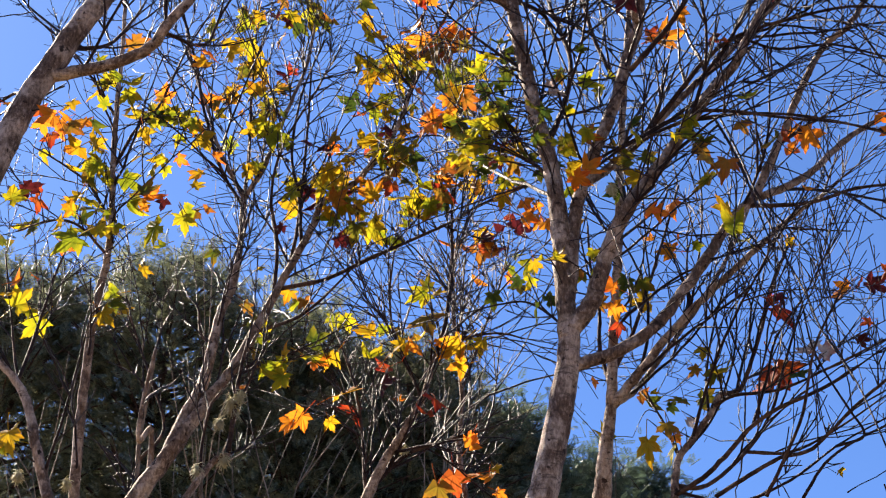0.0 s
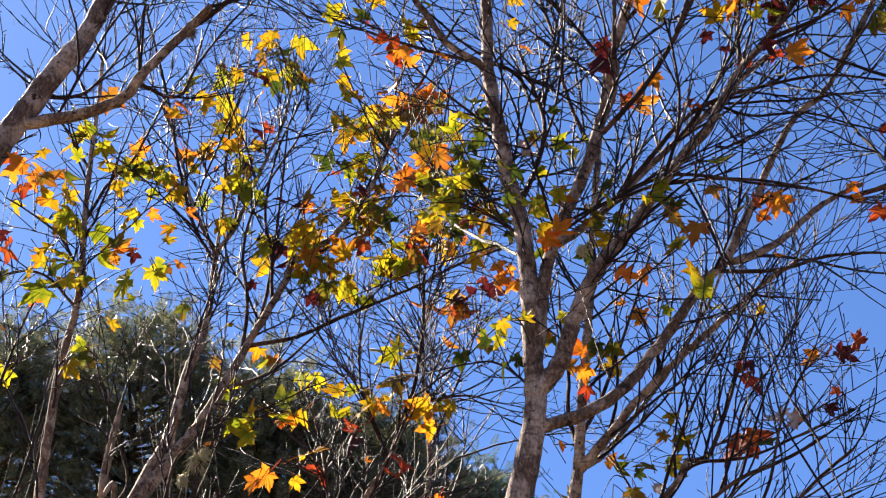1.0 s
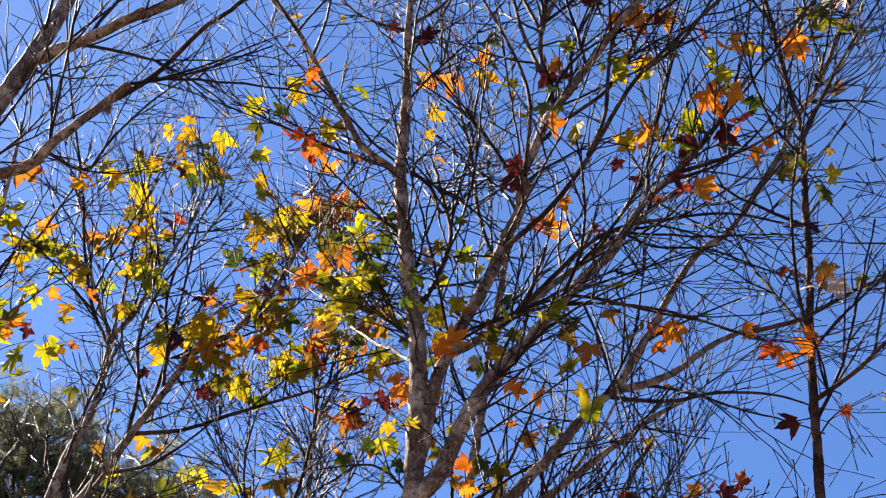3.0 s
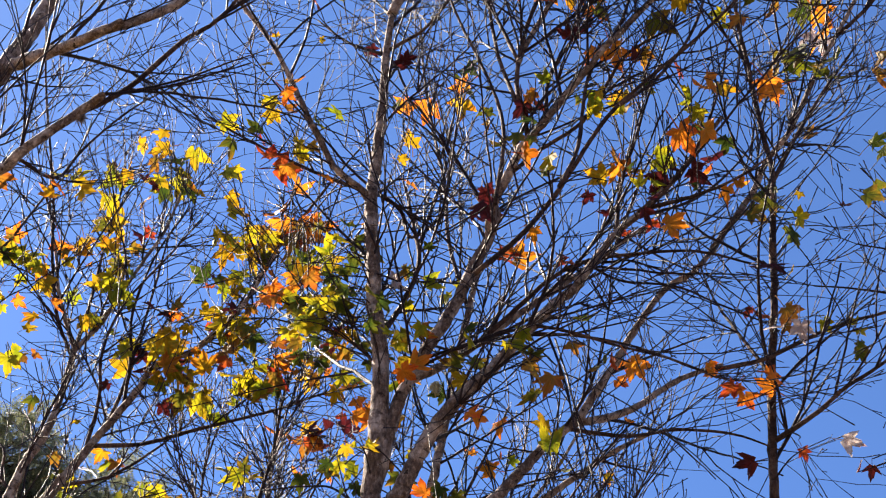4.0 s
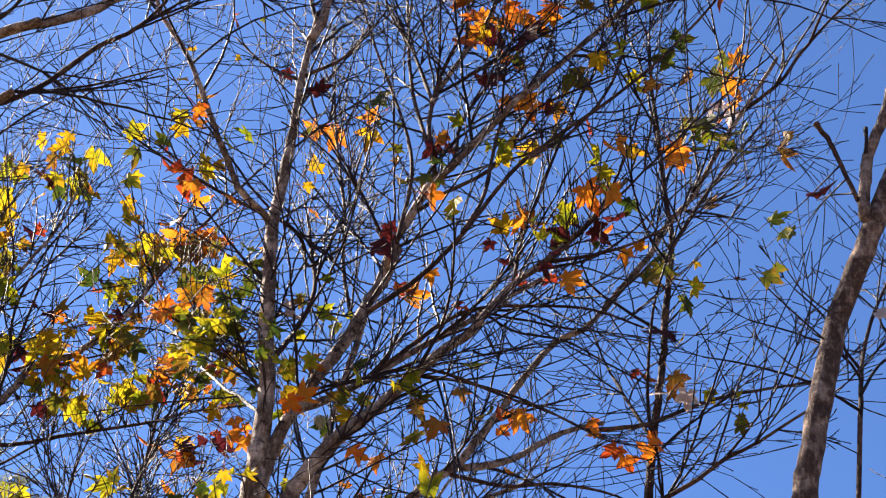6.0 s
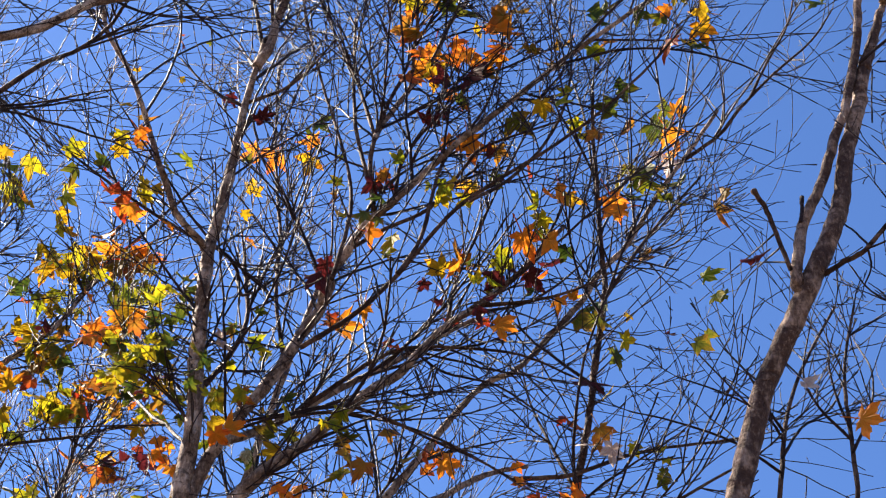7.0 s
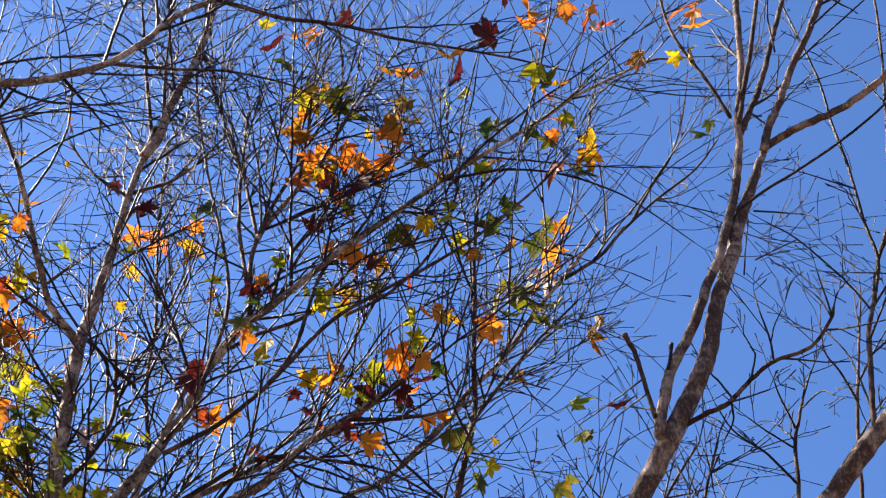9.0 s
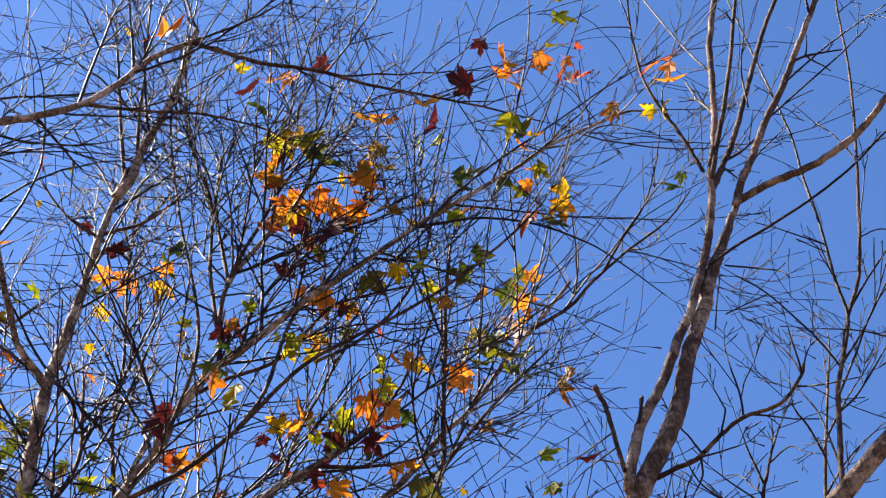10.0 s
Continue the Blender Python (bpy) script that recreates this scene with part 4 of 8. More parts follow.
tree_c.leaf(0.873, 4.177, 5.417, 0.069, LIME)
tree_c.leaf(0.804, 4.112, 5.290, 0.039, LIME)
tree_c.leaf(0.874, 4.282, 5.458, 0.035, RUSSET)
tree_c.leaf(0.886, 4.113, 5.255, 0.087, OLIVE)
tree_c.leaf(1.132, 4.095, 5.240, 0.076, OLIVE)
tree_c.leaf(0.897, 4.053, 5.125, 0.104, RUSSET)
tree_c.leaf(0.952, 4.064, 5.125, 0.087, RUSSET)
tree_c.leaf(1.212, 4.016, 5.189, 0.080, ORANGE)
tree_c.leaf(1.162, 4.081, 5.237, 0.068, RED)
tree_c.leaf(1.684, 4.611, 5.795, 0.056, ORANGE)
tree_c.leaf(0.923, 4.676, 5.248, 0.042, LIME)
tree_c.leaf(0.191, 4.430, 5.668, 0.073, LIME)
tree_c.leaf(0.215, 4.492, 5.761, 0.069, LIME)
tree_c.leaf(0.139, 4.355, 5.576, 0.055, LIME)
tree_c.leaf(0.174, 4.439, 5.731, 0.049, LIME)
tree_c.leaf(0.121, 4.606, 5.789, 0.075, OLIVE)
tree_c.leaf(0.045, 4.659, 5.806, 0.058, OLIVE)
tree_c.leaf(0.084, 4.562, 5.784, 0.074, OLIVE)
tree_c.leaf(-0.001, 4.586, 5.835, 0.061, RUSSET)
tree_c.leaf(0.260, 4.506, 5.594, 0.063, YELLOW)
tree_c.leaf(0.370, 4.585, 5.548, 0.048, OLIVE)
tree_c.leaf(0.229, 4.520, 5.569, 0.050, LIME)
tree_c.leaf(0.256, 4.580, 5.729, 0.042, OLIVE)
tree_c.leaf(0.298, 4.588, 5.693, 0.053, YELLOW)
tree_c.leaf(0.288, 4.645, 5.793, 0.045, OLIVE)
tree_c.leaf(0.147, 4.556, 5.629, 0.063, LIME)
tree_c.leaf(0.190, 4.490, 5.612, 0.062, OLIVE)
tree_c.leaf(0.106, 4.608, 5.656, 0.063, LIME)
tree_c.leaf(0.028, 4.613, 5.610, 0.060, RUSSET)
tree_c.leaf(0.269, 4.613, 5.048, 0.080, OLIVE)
tree_c.leaf(0.183, 4.803, 5.150, 0.078, OLIVE)
tree_c.leaf(0.315, 4.452, 4.830, 0.076, OLIVE)
tree_c.leaf(0.364, 4.524, 4.915, 0.060, OLIVE)
tree_c.leaf(0.308, 4.452, 4.958, 0.051, LIME)
tree_c.leaf(0.749, 4.310, 6.925, 0.048, LIME)
tree_c.leaf(0.755, 4.304, 6.751, 0.070, OLIVE)
tree_c.leaf(0.807, 4.387, 6.646, 0.059, OLIVE)
tree_c.leaf(0.740, 4.250, 6.619, 0.056, RUSSET)
tree_c.leaf(0.849, 4.047, 6.553, 0.044, ORANGE)
tree_c.leaf(0.847, 4.093, 6.556, 0.089, MAROON)
tree_c.leaf(0.924, 4.134, 6.622, 0.075, RED)
tree_c.leaf(0.941, 4.064, 6.707, 0.057, LIME)
tree_c.leaf(0.825, 4.195, 6.727, 0.046, OLIVE)
tree_c.leaf(0.890, 4.072, 6.454, 0.066, OLIVE)
tree_c.leaf(0.851, 3.947, 6.461, 0.063, RUSSET)
tree_c.leaf(0.849, 4.065, 6.232, 0.107, ORANGE)
tree_c.leaf(0.969, 4.175, 6.372, 0.077, LIME)
tree_c.leaf(0.931, 4.102, 6.202, 0.062, LIME)
tree_c.leaf(0.800, 3.921, 6.168, 0.063, OLIVE)
tree_c.leaf(0.848, 3.889, 6.121, 0.055, OLIVE)
tree_c.leaf(0.919, 4.026, 6.094, 0.044, OLIVE)
tree_c.leaf(1.180, 4.107, 7.382, 0.050, ORANGE)
tree_c.leaf(1.177, 4.056, 7.167, 0.096, OLIVE)
tree_c.leaf(1.285, 3.943, 7.289, 0.083, RUSSET)
tree_c.leaf(1.110, 4.135, 7.193, 0.061, MAROON)
tree_c.leaf(1.175, 3.925, 6.780, 0.096, ORANGE)
tree_c.leaf(1.124, 4.012, 6.871, 0.075, ORANGE)
tree_c.leaf(1.302, 3.923, 6.794, 0.091, RUSSET)
tree_c.leaf(1.252, 3.877, 6.673, 0.082, MAROON)
tree_c.leaf(1.480, 4.044, 6.905, 0.071, RED)
tree_c.leaf(1.331, 3.843, 6.904, 0.115, OLIVE)
tree_c.leaf(1.387, 3.838, 6.894, 0.106, OLIVE)
tree_c.leaf(1.354, 3.577, 6.698, 0.099, YELLOW)
tree_c.leaf(1.449, 3.649, 6.845, 0.090, LIME)
tree_c.leaf(1.525, 3.724, 7.056, 0.079, LIME)
tree_c.leaf(1.610, 3.667, 7.331, 0.073, LIME)
tree_c.leaf(2.155, 4.227, 7.728, 0.120, OLIVE)
tree_c.leaf(2.229, 4.192, 7.872, 0.113, OLIVE)
tree_c.leaf(2.191, 4.049, 7.632, 0.091, ORANGE)
tree_c.leaf(2.221, 4.148, 7.490, 0.130, ORANGE)
tree_c.leaf(2.194, 4.136, 7.586, 0.110, ORANGE)
tree_c.leaf(2.193, 4.139, 7.386, 0.090, PALE)
tree_c.leaf(2.151, 4.148, 7.427, 0.076, PALE)
tree_c.leaf(2.021, 4.047, 7.137, 0.111, OLIVE)
tree_c.leaf(1.954, 4.198, 7.112, 0.097, LIME)
tree_c.leaf(2.123, 3.958, 6.993, 0.145, OLIVE)
tree_c.leaf(2.032, 3.900, 6.778, 0.120, OLIVE)
tree_c.leaf(2.004, 4.109, 7.017, 0.122, LIME)
tree_c.leaf(2.013, 4.128, 7.155, 0.117, LIME)
tree_c.leaf(1.999, 4.171, 7.282, 0.101, OLIVE)
tree_c.leaf(1.550, 3.806, 6.481, 0.110, YELLOW)
tree_c.leaf(1.603, 3.606, 6.672, 0.091, RUSSET)
tree_c.leaf(1.453, 3.625, 6.280, 0.084, ORANGE)
tree_c.leaf(1.457, 3.695, 6.312, 0.073, ORANGE)
tree_c.leaf(1.436, 3.813, 6.389, 0.087, LIME)
tree_c.leaf(1.469, 3.961, 6.369, 0.070, OLIVE)
tree_c.leaf(1.444, 3.740, 6.235, 0.080, LIME)
tree_c.leaf(1.376, 3.791, 6.165, 0.105, ORANGE)
tree_c.leaf(1.447, 3.706, 6.079, 0.081, ORANGE)
tree_c.leaf(1.622, 3.964, 6.364, 0.088, OLIVE)
tree_c.leaf(1.510, 3.967, 6.426, 0.077, OLIVE)
tree_c.leaf(1.597, 4.068, 6.376, 0.111, MAROON)
tree_c.leaf(1.463, 3.954, 6.148, 0.085, MAROON)
tree_c.leaf(1.561, 4.149, 6.340, 0.089, ORANGE)
tree_c.leaf(1.562, 4.214, 6.466, 0.072, ORANGE)
tree_c.leaf(1.607, 3.859, 5.984, 0.062, ORANGE)
tree_c.leaf(1.565, 3.884, 5.989, 0.059, ORANGE)
tree_c.leaf(1.343, 3.946, 6.174, 0.096, LIME)
tree_c.leaf(1.372, 4.111, 6.225, 0.082, OLIVE)
tree_c.leaf(1.242, 4.100, 6.272, 0.131, RUSSET)
tree_c.leaf(1.121, 3.934, 6.009, 0.083, YELLOW)
tree_c.leaf(1.241, 3.955, 6.143, 0.066, OLIVE)
tree_c.leaf(1.142, 3.827, 5.942, 0.068, ORANGE)
tree_c.leaf(1.261, 4.089, 6.232, 0.098, ORANGE)
tree_c.leaf(1.429, 4.051, 6.264, 0.087, MAROON)
tree_c.leaf(1.355, 3.982, 6.110, 0.076, MAROON)
tree_c.leaf(1.259, 3.836, 5.814, 0.070, MAROON)
tree_c.leaf(1.264, 3.925, 5.844, 0.069, MAROON)
tree_c.leaf(1.426, 4.460, 6.358, 0.115, MAROON)
tree_c.leaf(1.371, 4.549, 6.387, 0.088, RED)
tree_c.leaf(1.363, 3.989, 5.867, 0.082, ORANGE)
tree_c.leaf(1.336, 4.056, 5.936, 0.078, RED)
tree_c.leaf(1.323, 3.968, 6.065, 0.063, LIME)
tree_c.leaf(1.241, 4.137, 6.185, 0.059, OLIVE)
tree_c.leaf(1.257, 3.943, 6.009, 0.050, LIME)
tree_c.leaf(1.471, 3.918, 6.024, 0.047, OLIVE)
tree_c.leaf(1.104, 4.086, 6.078, 0.047, MAROON)
tree_c.leaf(1.197, 4.198, 6.109, 0.054, MAROON)
tree_c.leaf(0.945, 4.364, 6.145, 0.055, ORANGE)
tree_c.leaf(0.712, 4.242, 6.119, 0.107, MAROON)
tree_c.leaf(0.721, 4.145, 6.090, 0.083, MAROON)
tree_c.leaf(1.109, 3.998, 6.476, 0.077, LIME)
tree_c.leaf(1.217, 3.998, 6.523, 0.070, LIME)
tree_c.leaf(1.119, 3.989, 6.550, 0.074, LIME)
tree_c.leaf(1.066, 4.047, 6.602, 0.057, OLIVE)
tree_c.leaf(1.304, 4.252, 6.834, 0.095, YELLOW)
tree_c.leaf(1.308, 4.268, 6.954, 0.087, YELLOW)
tree_c.leaf(1.397, 4.255, 6.989, 0.087, OLIVE)
tree_c.leaf(1.109, 3.905, 6.483, 0.055, YELLOW)
tree_c.leaf(1.822, 4.319, 6.387, 0.104, OLIVE)
tree_c.leaf(1.042, 4.341, 5.977, 0.043, RED)
tree_c.leaf(1.371, 4.663, 5.789, 0.092, ORANGE)
tree_c.leaf(1.341, 4.688, 5.716, 0.070, ORANGE)
tree_c.leaf(1.802, 4.303, 5.789, 0.075, RED)
tree_c.leaf(1.765, 4.308, 5.813, 0.061, RED)
tree_c.leaf(1.726, 3.798, 5.251, 0.076, PALE)
tree_c.leaf(1.700, 3.897, 5.336, 0.061, PALE)
tree_c.leaf(2.036, 4.036, 5.442, 0.061, OLIVE)
tree_c.leaf(2.005, 3.988, 5.356, 0.053, OLIVE)
tree_c.leaf(1.962, 3.871, 5.341, 0.049, LIME)
tree_c.leaf(1.959, 3.893, 5.393, 0.049, LIME)
tree_c.leaf(1.858, 3.905, 5.395, 0.044, LIME)
tree_c.leaf(1.513, 3.904, 5.040, 0.052, RED)
tree_c.leaf(1.587, 4.011, 5.098, 0.066, ORANGE)
tree_c.leaf(1.532, 3.933, 5.060, 0.055, ORANGE)
tree_c.leaf(1.452, 3.910, 5.094, 0.047, ORANGE)
tree_c.leaf(0.838, 4.151, 5.332, 0.077, LIME)
tree_c.leaf(0.921, 4.324, 5.425, 0.080, RUSSET)
tree_c.leaf(0.729, 4.232, 5.050, 0.066, ORANGE)
tree_c.leaf(0.700, 4.223, 5.062, 0.051, ORANGE)
tree_c.leaf(1.007, 4.371, 5.074, 0.097, LIME)
tree_c.leaf(1.010, 4.422, 5.209, 0.087, YELLOW)
tree_c.leaf(0.967, 4.452, 5.383, 0.079, OLIVE)
tree_c.leaf(1.304, 4.448, 5.316, 0.041, ORANGE)
tree_c.leaf(0.370, 4.495, 6.917, 0.072, OLIVE)
tree_c.leaf(0.465, 4.497, 6.454, 0.069, ORANGE)
tree_c.leaf(0.414, 4.526, 6.632, 0.051, YELLOW)
tree_c.leaf(0.149, 4.219, 6.495, 0.071, LIME)
tree_c.leaf(0.058, 4.280, 6.499, 0.062, LIME)
tree_c.leaf(-0.082, 4.141, 6.488, 0.062, ORANGE)
tree_c.leaf(-0.163, 4.271, 6.996, 0.036, YELLOW)
tree_c.leaf(-0.127, 4.446, 6.717, 0.082, YELLOW)
tree_c.leaf(-0.081, 4.428, 6.732, 0.075, RUSSET)
tree_c.leaf(-0.144, 4.367, 6.714, 0.078, LIME)
tree_c.leaf(-0.087, 4.390, 6.856, 0.068, RUSSET)
tree_c.leaf(-0.164, 4.406, 6.740, 0.070, OLIVE)
tree_c.leaf(0.240, 4.431, 7.235, 0.055, MAROON)
tree_c.leaf(0.380, 4.274, 6.970, 0.059, MAROON)
tree_c.leaf(-0.044, 4.460, 7.574, 0.031, RED)
tree_c.leaf(-0.330, 4.568, 6.762, 0.084, LIME)
tree_c.leaf(-0.291, 4.673, 6.760, 0.096, OLIVE)
tree_c.leaf(-0.304, 4.814, 6.729, 0.076, OLIVE)
tree_c.leaf(-0.157, 4.606, 6.705, 0.071, RED)
tree_c.leaf(-0.112, 4.581, 6.633, 0.068, RED)
tree_c.leaf(-0.109, 4.389, 6.377, 0.123, RED)
tree_c.leaf(-0.065, 4.470, 6.405, 0.100, RED)
tree_c.leaf(-0.033, 4.286, 6.228, 0.076, ORANGE)
tree_c.leaf(-0.001, 4.345, 6.371, 0.078, LIME)
tree_c.leaf(0.020, 4.329, 6.364, 0.062, LIME)
tree_c.leaf(-0.008, 4.414, 6.511, 0.075, LIME)
tree_c.leaf(-0.060, 4.546, 6.487, 0.061, OLIVE)
tree_c.leaf(0.036, 4.368, 6.458, 0.079, YELLOW)
tree_c.leaf(-0.172, 4.372, 6.524, 0.072, OLIVE)
tree_c.leaf(0.148, 4.279, 6.167, 0.048, ORANGE)
tree_c.leaf(0.888, 4.014, 7.537, 0.112, RUSSET)
tree_c.leaf(0.924, 4.097, 7.773, 0.092, ORANGE)
tree_c.leaf(1.064, 4.253, 7.792, 0.118, ORANGE)
tree_c.leaf(1.163, 4.271, 7.827, 0.090, ORANGE)
tree_c.leaf(1.126, 4.079, 7.474, 0.113, RUSSET)
tree_c.leaf(1.071, 4.183, 7.601, 0.105, RUSSET)
tree_c.leaf(1.214, 4.088, 7.582, 0.102, ORANGE)
tree_c.leaf(1.068, 3.963, 7.202, 0.096, MAROON)
tree_c.leaf(1.297, 4.175, 7.694, 0.091, ORANGE)
tree_c.leaf(0.960, 4.118, 7.416, 0.099, ORANGE)
tree_c.leaf(1.087, 4.223, 7.619, 0.103, YELLOW)
tree_c.leaf(1.035, 4.319, 7.750, 0.096, YELLOW)
tree_c.leaf(1.125, 4.094, 7.660, 0.089, ORANGE)
tree_c.leaf(1.211, 4.145, 7.709, 0.084, ORANGE)
tree_c.leaf(1.346, 4.191, 7.701, 0.091, RUSSET)
tree_c.leaf(1.374, 4.121, 7.832, 0.092, ORANGE)
tree_c.leaf(1.352, 4.203, 8.021, 0.072, ORANGE)
tree_c.leaf(1.333, 3.889, 7.739, 0.102, RUSSET)
tree_c.leaf(1.353, 3.953, 7.679, 0.089, ORANGE)
tree_c.leaf(1.260, 3.884, 7.571, 0.079, ORANGE)
tree_c.leaf(0.848, 3.912, 8.148, 0.111, ORANGE)
tree_c.leaf(0.766, 3.923, 8.078, 0.108, ORANGE)
tree_c.leaf(1.269, 3.962, 8.205, 0.135, RUSSET)
tree_c.leaf(1.389, 4.057, 8.367, 0.097, ORANGE)
tree_c.leaf(1.350, 4.086, 8.445, 0.096, ORANGE)
tree_c.leaf(0.985, 4.036, 7.917, 0.144, LIME)
tree_c.leaf(0.977, 4.085, 8.017, 0.110, RUSSET)
tree_c.leaf(0.900, 4.079, 7.900, 0.138, LIME)
tree_c.leaf(0.761, 4.048, 8.016, 0.135, OLIVE)
tree_c.leaf(1.056, 4.070, 7.918, 0.105, OLIVE)
tree_c.leaf(1.341, 4.165, 8.056, 0.101, OLIVE)
tree_c.leaf(1.342, 3.952, 7.983, 0.105, RUSSET)
tree_c.leaf(1.317, 4.050, 8.056, 0.101, RUSSET)
tree_c.leaf(1.277, 3.875, 7.664, 0.126, RUSSET)
tree_c.leaf(1.310, 3.961, 7.695, 0.125, RUSSET)
tree_c.leaf(0.915, 3.951, 7.435, 0.147, RUSSET)
tree_c.leaf(0.958, 3.946, 7.292, 0.097, ORANGE)
tree_c.leaf(0.874, 3.912, 7.050, 0.089, RED)
tree_c.leaf(0.987, 3.957, 7.203, 0.084, YELLOW)
tree_c.leaf(1.168, 3.973, 7.114, 0.075, OLIVE)
tree_c.leaf(1.155, 4.018, 7.512, 0.100, ORANGE)
tree_c.leaf(1.268, 3.887, 7.378, 0.086, ORANGE)
tree_c.leaf(1.271, 3.861, 7.406, 0.072, ORANGE)
tree_c.leaf(1.147, 3.903, 7.201, 0.144, MAROON)
tree_c.leaf(1.247, 4.138, 7.881, 0.074, YELLOW)
tree_c.leaf(1.199, 4.084, 7.925, 0.066, OLIVE)
tree_c.leaf(1.143, 4.198, 7.416, 0.075, ORANGE)
tree_c.leaf(1.013, 3.907, 6.841, 0.069, MAROON)
tree_c.leaf(0.994, 3.929, 6.826, 0.061, MAROON)
tree_c.leaf(1.190, 4.059, 7.189, 0.048, ORANGE)
tree_c.leaf(1.351, 3.690, 7.197, 0.071, RUSSET)
tree_c.leaf(1.324, 3.742, 7.284, 0.067, RUSSET)
tree_c.leaf(-0.024, 4.398, 7.448, 0.046, RED)
tree_c.leaf(0.255, 4.496, 7.275, 0.063, MAROON)
tree_c.leaf(0.021, 4.471, 7.283, 0.038, YELLOW)
tree_c.leaf(0.096, 4.341, 7.427, 0.029, OLIVE)
tree_c.leaf(0.383, 4.320, 6.998, 0.060, MAROON)
tree_c.leaf(0.403, 4.220, 8.058, 0.053, MAROON)
tree_c.leaf(2.111, 3.157, 7.854, 0.096, RUSSET)
tree_c.leaf(1.799, 3.422, 7.656, 0.069, ORANGE)
tree_c.leaf(1.974, 3.332, 7.332, 0.084, YELLOW)
tree_c.leaf(1.820, 3.430, 7.350, 0.066, OLIVE)
tree_c.leaf(1.981, 3.394, 7.326, 0.084, YELLOW)
tree_c.leaf(1.853, 3.363, 7.467, 0.082, LIME)
tree_c.leaf(1.868, 3.655, 7.802, 0.098, OLIVE)
tree_c.leaf(1.776, 3.540, 7.993, 0.087, OLIVE)
tree_c.leaf(1.858, 3.736, 7.831, 0.082, OLIVE)
tree_c.leaf(1.835, 3.399, 7.480, 0.073, ORANGE)
tree_c.leaf(1.794, 3.326, 7.265, 0.062, ORANGE)
tree_c.leaf(1.665, 3.587, 7.301, 0.072, ORANGE)
tree_c.leaf(1.837, 3.401, 7.161, 0.129, RED)
tree_c.leaf(1.948, 3.410, 7.182, 0.106, OLIVE)
tree_c.leaf(1.998, 3.479, 7.292, 0.100, LIME)
tree_c.leaf(2.674, 3.512, 8.064, 0.089, OLIVE)
tree_c.leaf(2.747, 3.557, 8.261, 0.073, OLIVE)
tree_c.leaf(1.650, 3.757, 7.741, 0.089, OLIVE)
tree_c.leaf(1.700, 3.762, 7.787, 0.088, OLIVE)
tree_c.leaf(1.663, 3.712, 7.614, 0.079, OLIVE)
tree_c.leaf(0.118, 4.548, 8.920, 0.089, YELLOW)
tree_c.leaf(1.968, 3.249, 8.089, 0.104, RED)
tree_c.limb(0.0044, 0.0026, 0.10, (1.029, 4.381, 5.596), (1.052, 4.302, 5.349), (1.073, 4.223, 5.074), (1.091, 4.145, 4.816), (1.122, 4.062, 4.552), (1.123, 3.988, 4.379), (1.169, 3.900, 4.124), (1.186, 3.820, 3.856))
tree_c.tuft(0.588, 4.260, 5.187, 0.066, MOSS)
tree_c.done()

tree_d = Tree("slender tree with pale sunlit bark beside the forked tree", (0.17, 6.22), BARK_SUNLIT, 3)
tree_d.limb(0.0417, 0.0224, 0.00, (0.577, 5.671, 4.660), (0.604, 5.634, 4.814), (0.625, 5.599, 4.946), (0.662, 5.561, 5.132))
tree_d.limb(0.0224, 0.0126, 0.36, (0.662, 5.561, 5.132), (0.690, 5.529, 5.385), (0.724, 5.495, 5.647), (0.759, 5.462, 5.921), (0.798, 5.427, 6.272), (0.834, 5.393, 6.576), (0.878, 5.357, 6.894), (0.926, 5.320, 7.227))
tree_d.limb(0.0213, 0.0078, 0.54, (0.662, 5.561, 5.132), (0.780, 5.512, 5.253), (0.956, 5.450, 5.445), (1.129, 5.383, 5.590), (1.301, 5.310, 5.717), (1.446, 5.237, 5.817), (1.609, 5.155, 5.892))
tree_d.limb(0.0139, 0.0061, 0.54, (0.672, 5.557, 5.142), (0.773, 5.604, 5.237), (0.928, 5.641, 5.453), (1.134, 5.665, 5.755), (1.299, 5.691, 6.048), (1.453, 5.715, 6.390))
tree_d.limb(0.0097, 0.0049, 0.54, (0.678, 5.542, 5.279), (0.790, 5.603, 5.518), (0.898, 5.663, 5.825), (0.997, 5.722, 6.118), (1.105, 5.779, 6.460))
tree_d.limb(0.0107, 0.0048, 0.48, (0.671, 5.550, 5.216), (0.646, 5.603, 5.438), (0.667, 5.651, 5.705), (0.654, 5.703, 5.959), (0.666, 5.752, 6.222))
tree_d.limb(0.0108, 0.0059, 0.60, (0.844, 5.384, 6.654), (0.743, 5.417, 7.115), (0.704, 5.441, 7.577), (0.634, 5.468, 7.985), (0.567, 5.493, 8.473), (0.526, 5.516, 8.954))
tree_d.leaf(0.728, 5.204, 6.557, 0.088, LIME)
tree_d.leaf(0.771, 5.108, 6.523, 0.066, LIME)
tree_d.leaf(0.794, 5.538, 6.511, 0.064, YELLOW)
tree_d.leaf(0.861, 5.114, 6.974, 0.103, MAROON)
tree_d.leaf(0.927, 5.095, 7.014, 0.099, MAROON)
tree_d.leaf(1.025, 5.578, 6.195, 0.096, ORANGE)
tree_d.leaf(1.355, 5.761, 6.117, 0.090, LIME)
tree_d.leaf(1.028, 5.738, 6.049, 0.076, ORANGE)
tree_d.leaf(1.060, 5.754, 6.108, 0.063, ORANGE)
tree_d.leaf(0.697, 5.362, 5.492, 0.092, ORANGE)
tree_d.leaf(0.690, 5.287, 5.524, 0.086, ORANGE)
tree_d.leaf(0.893, 5.781, 5.805, 0.112, YELLOW)
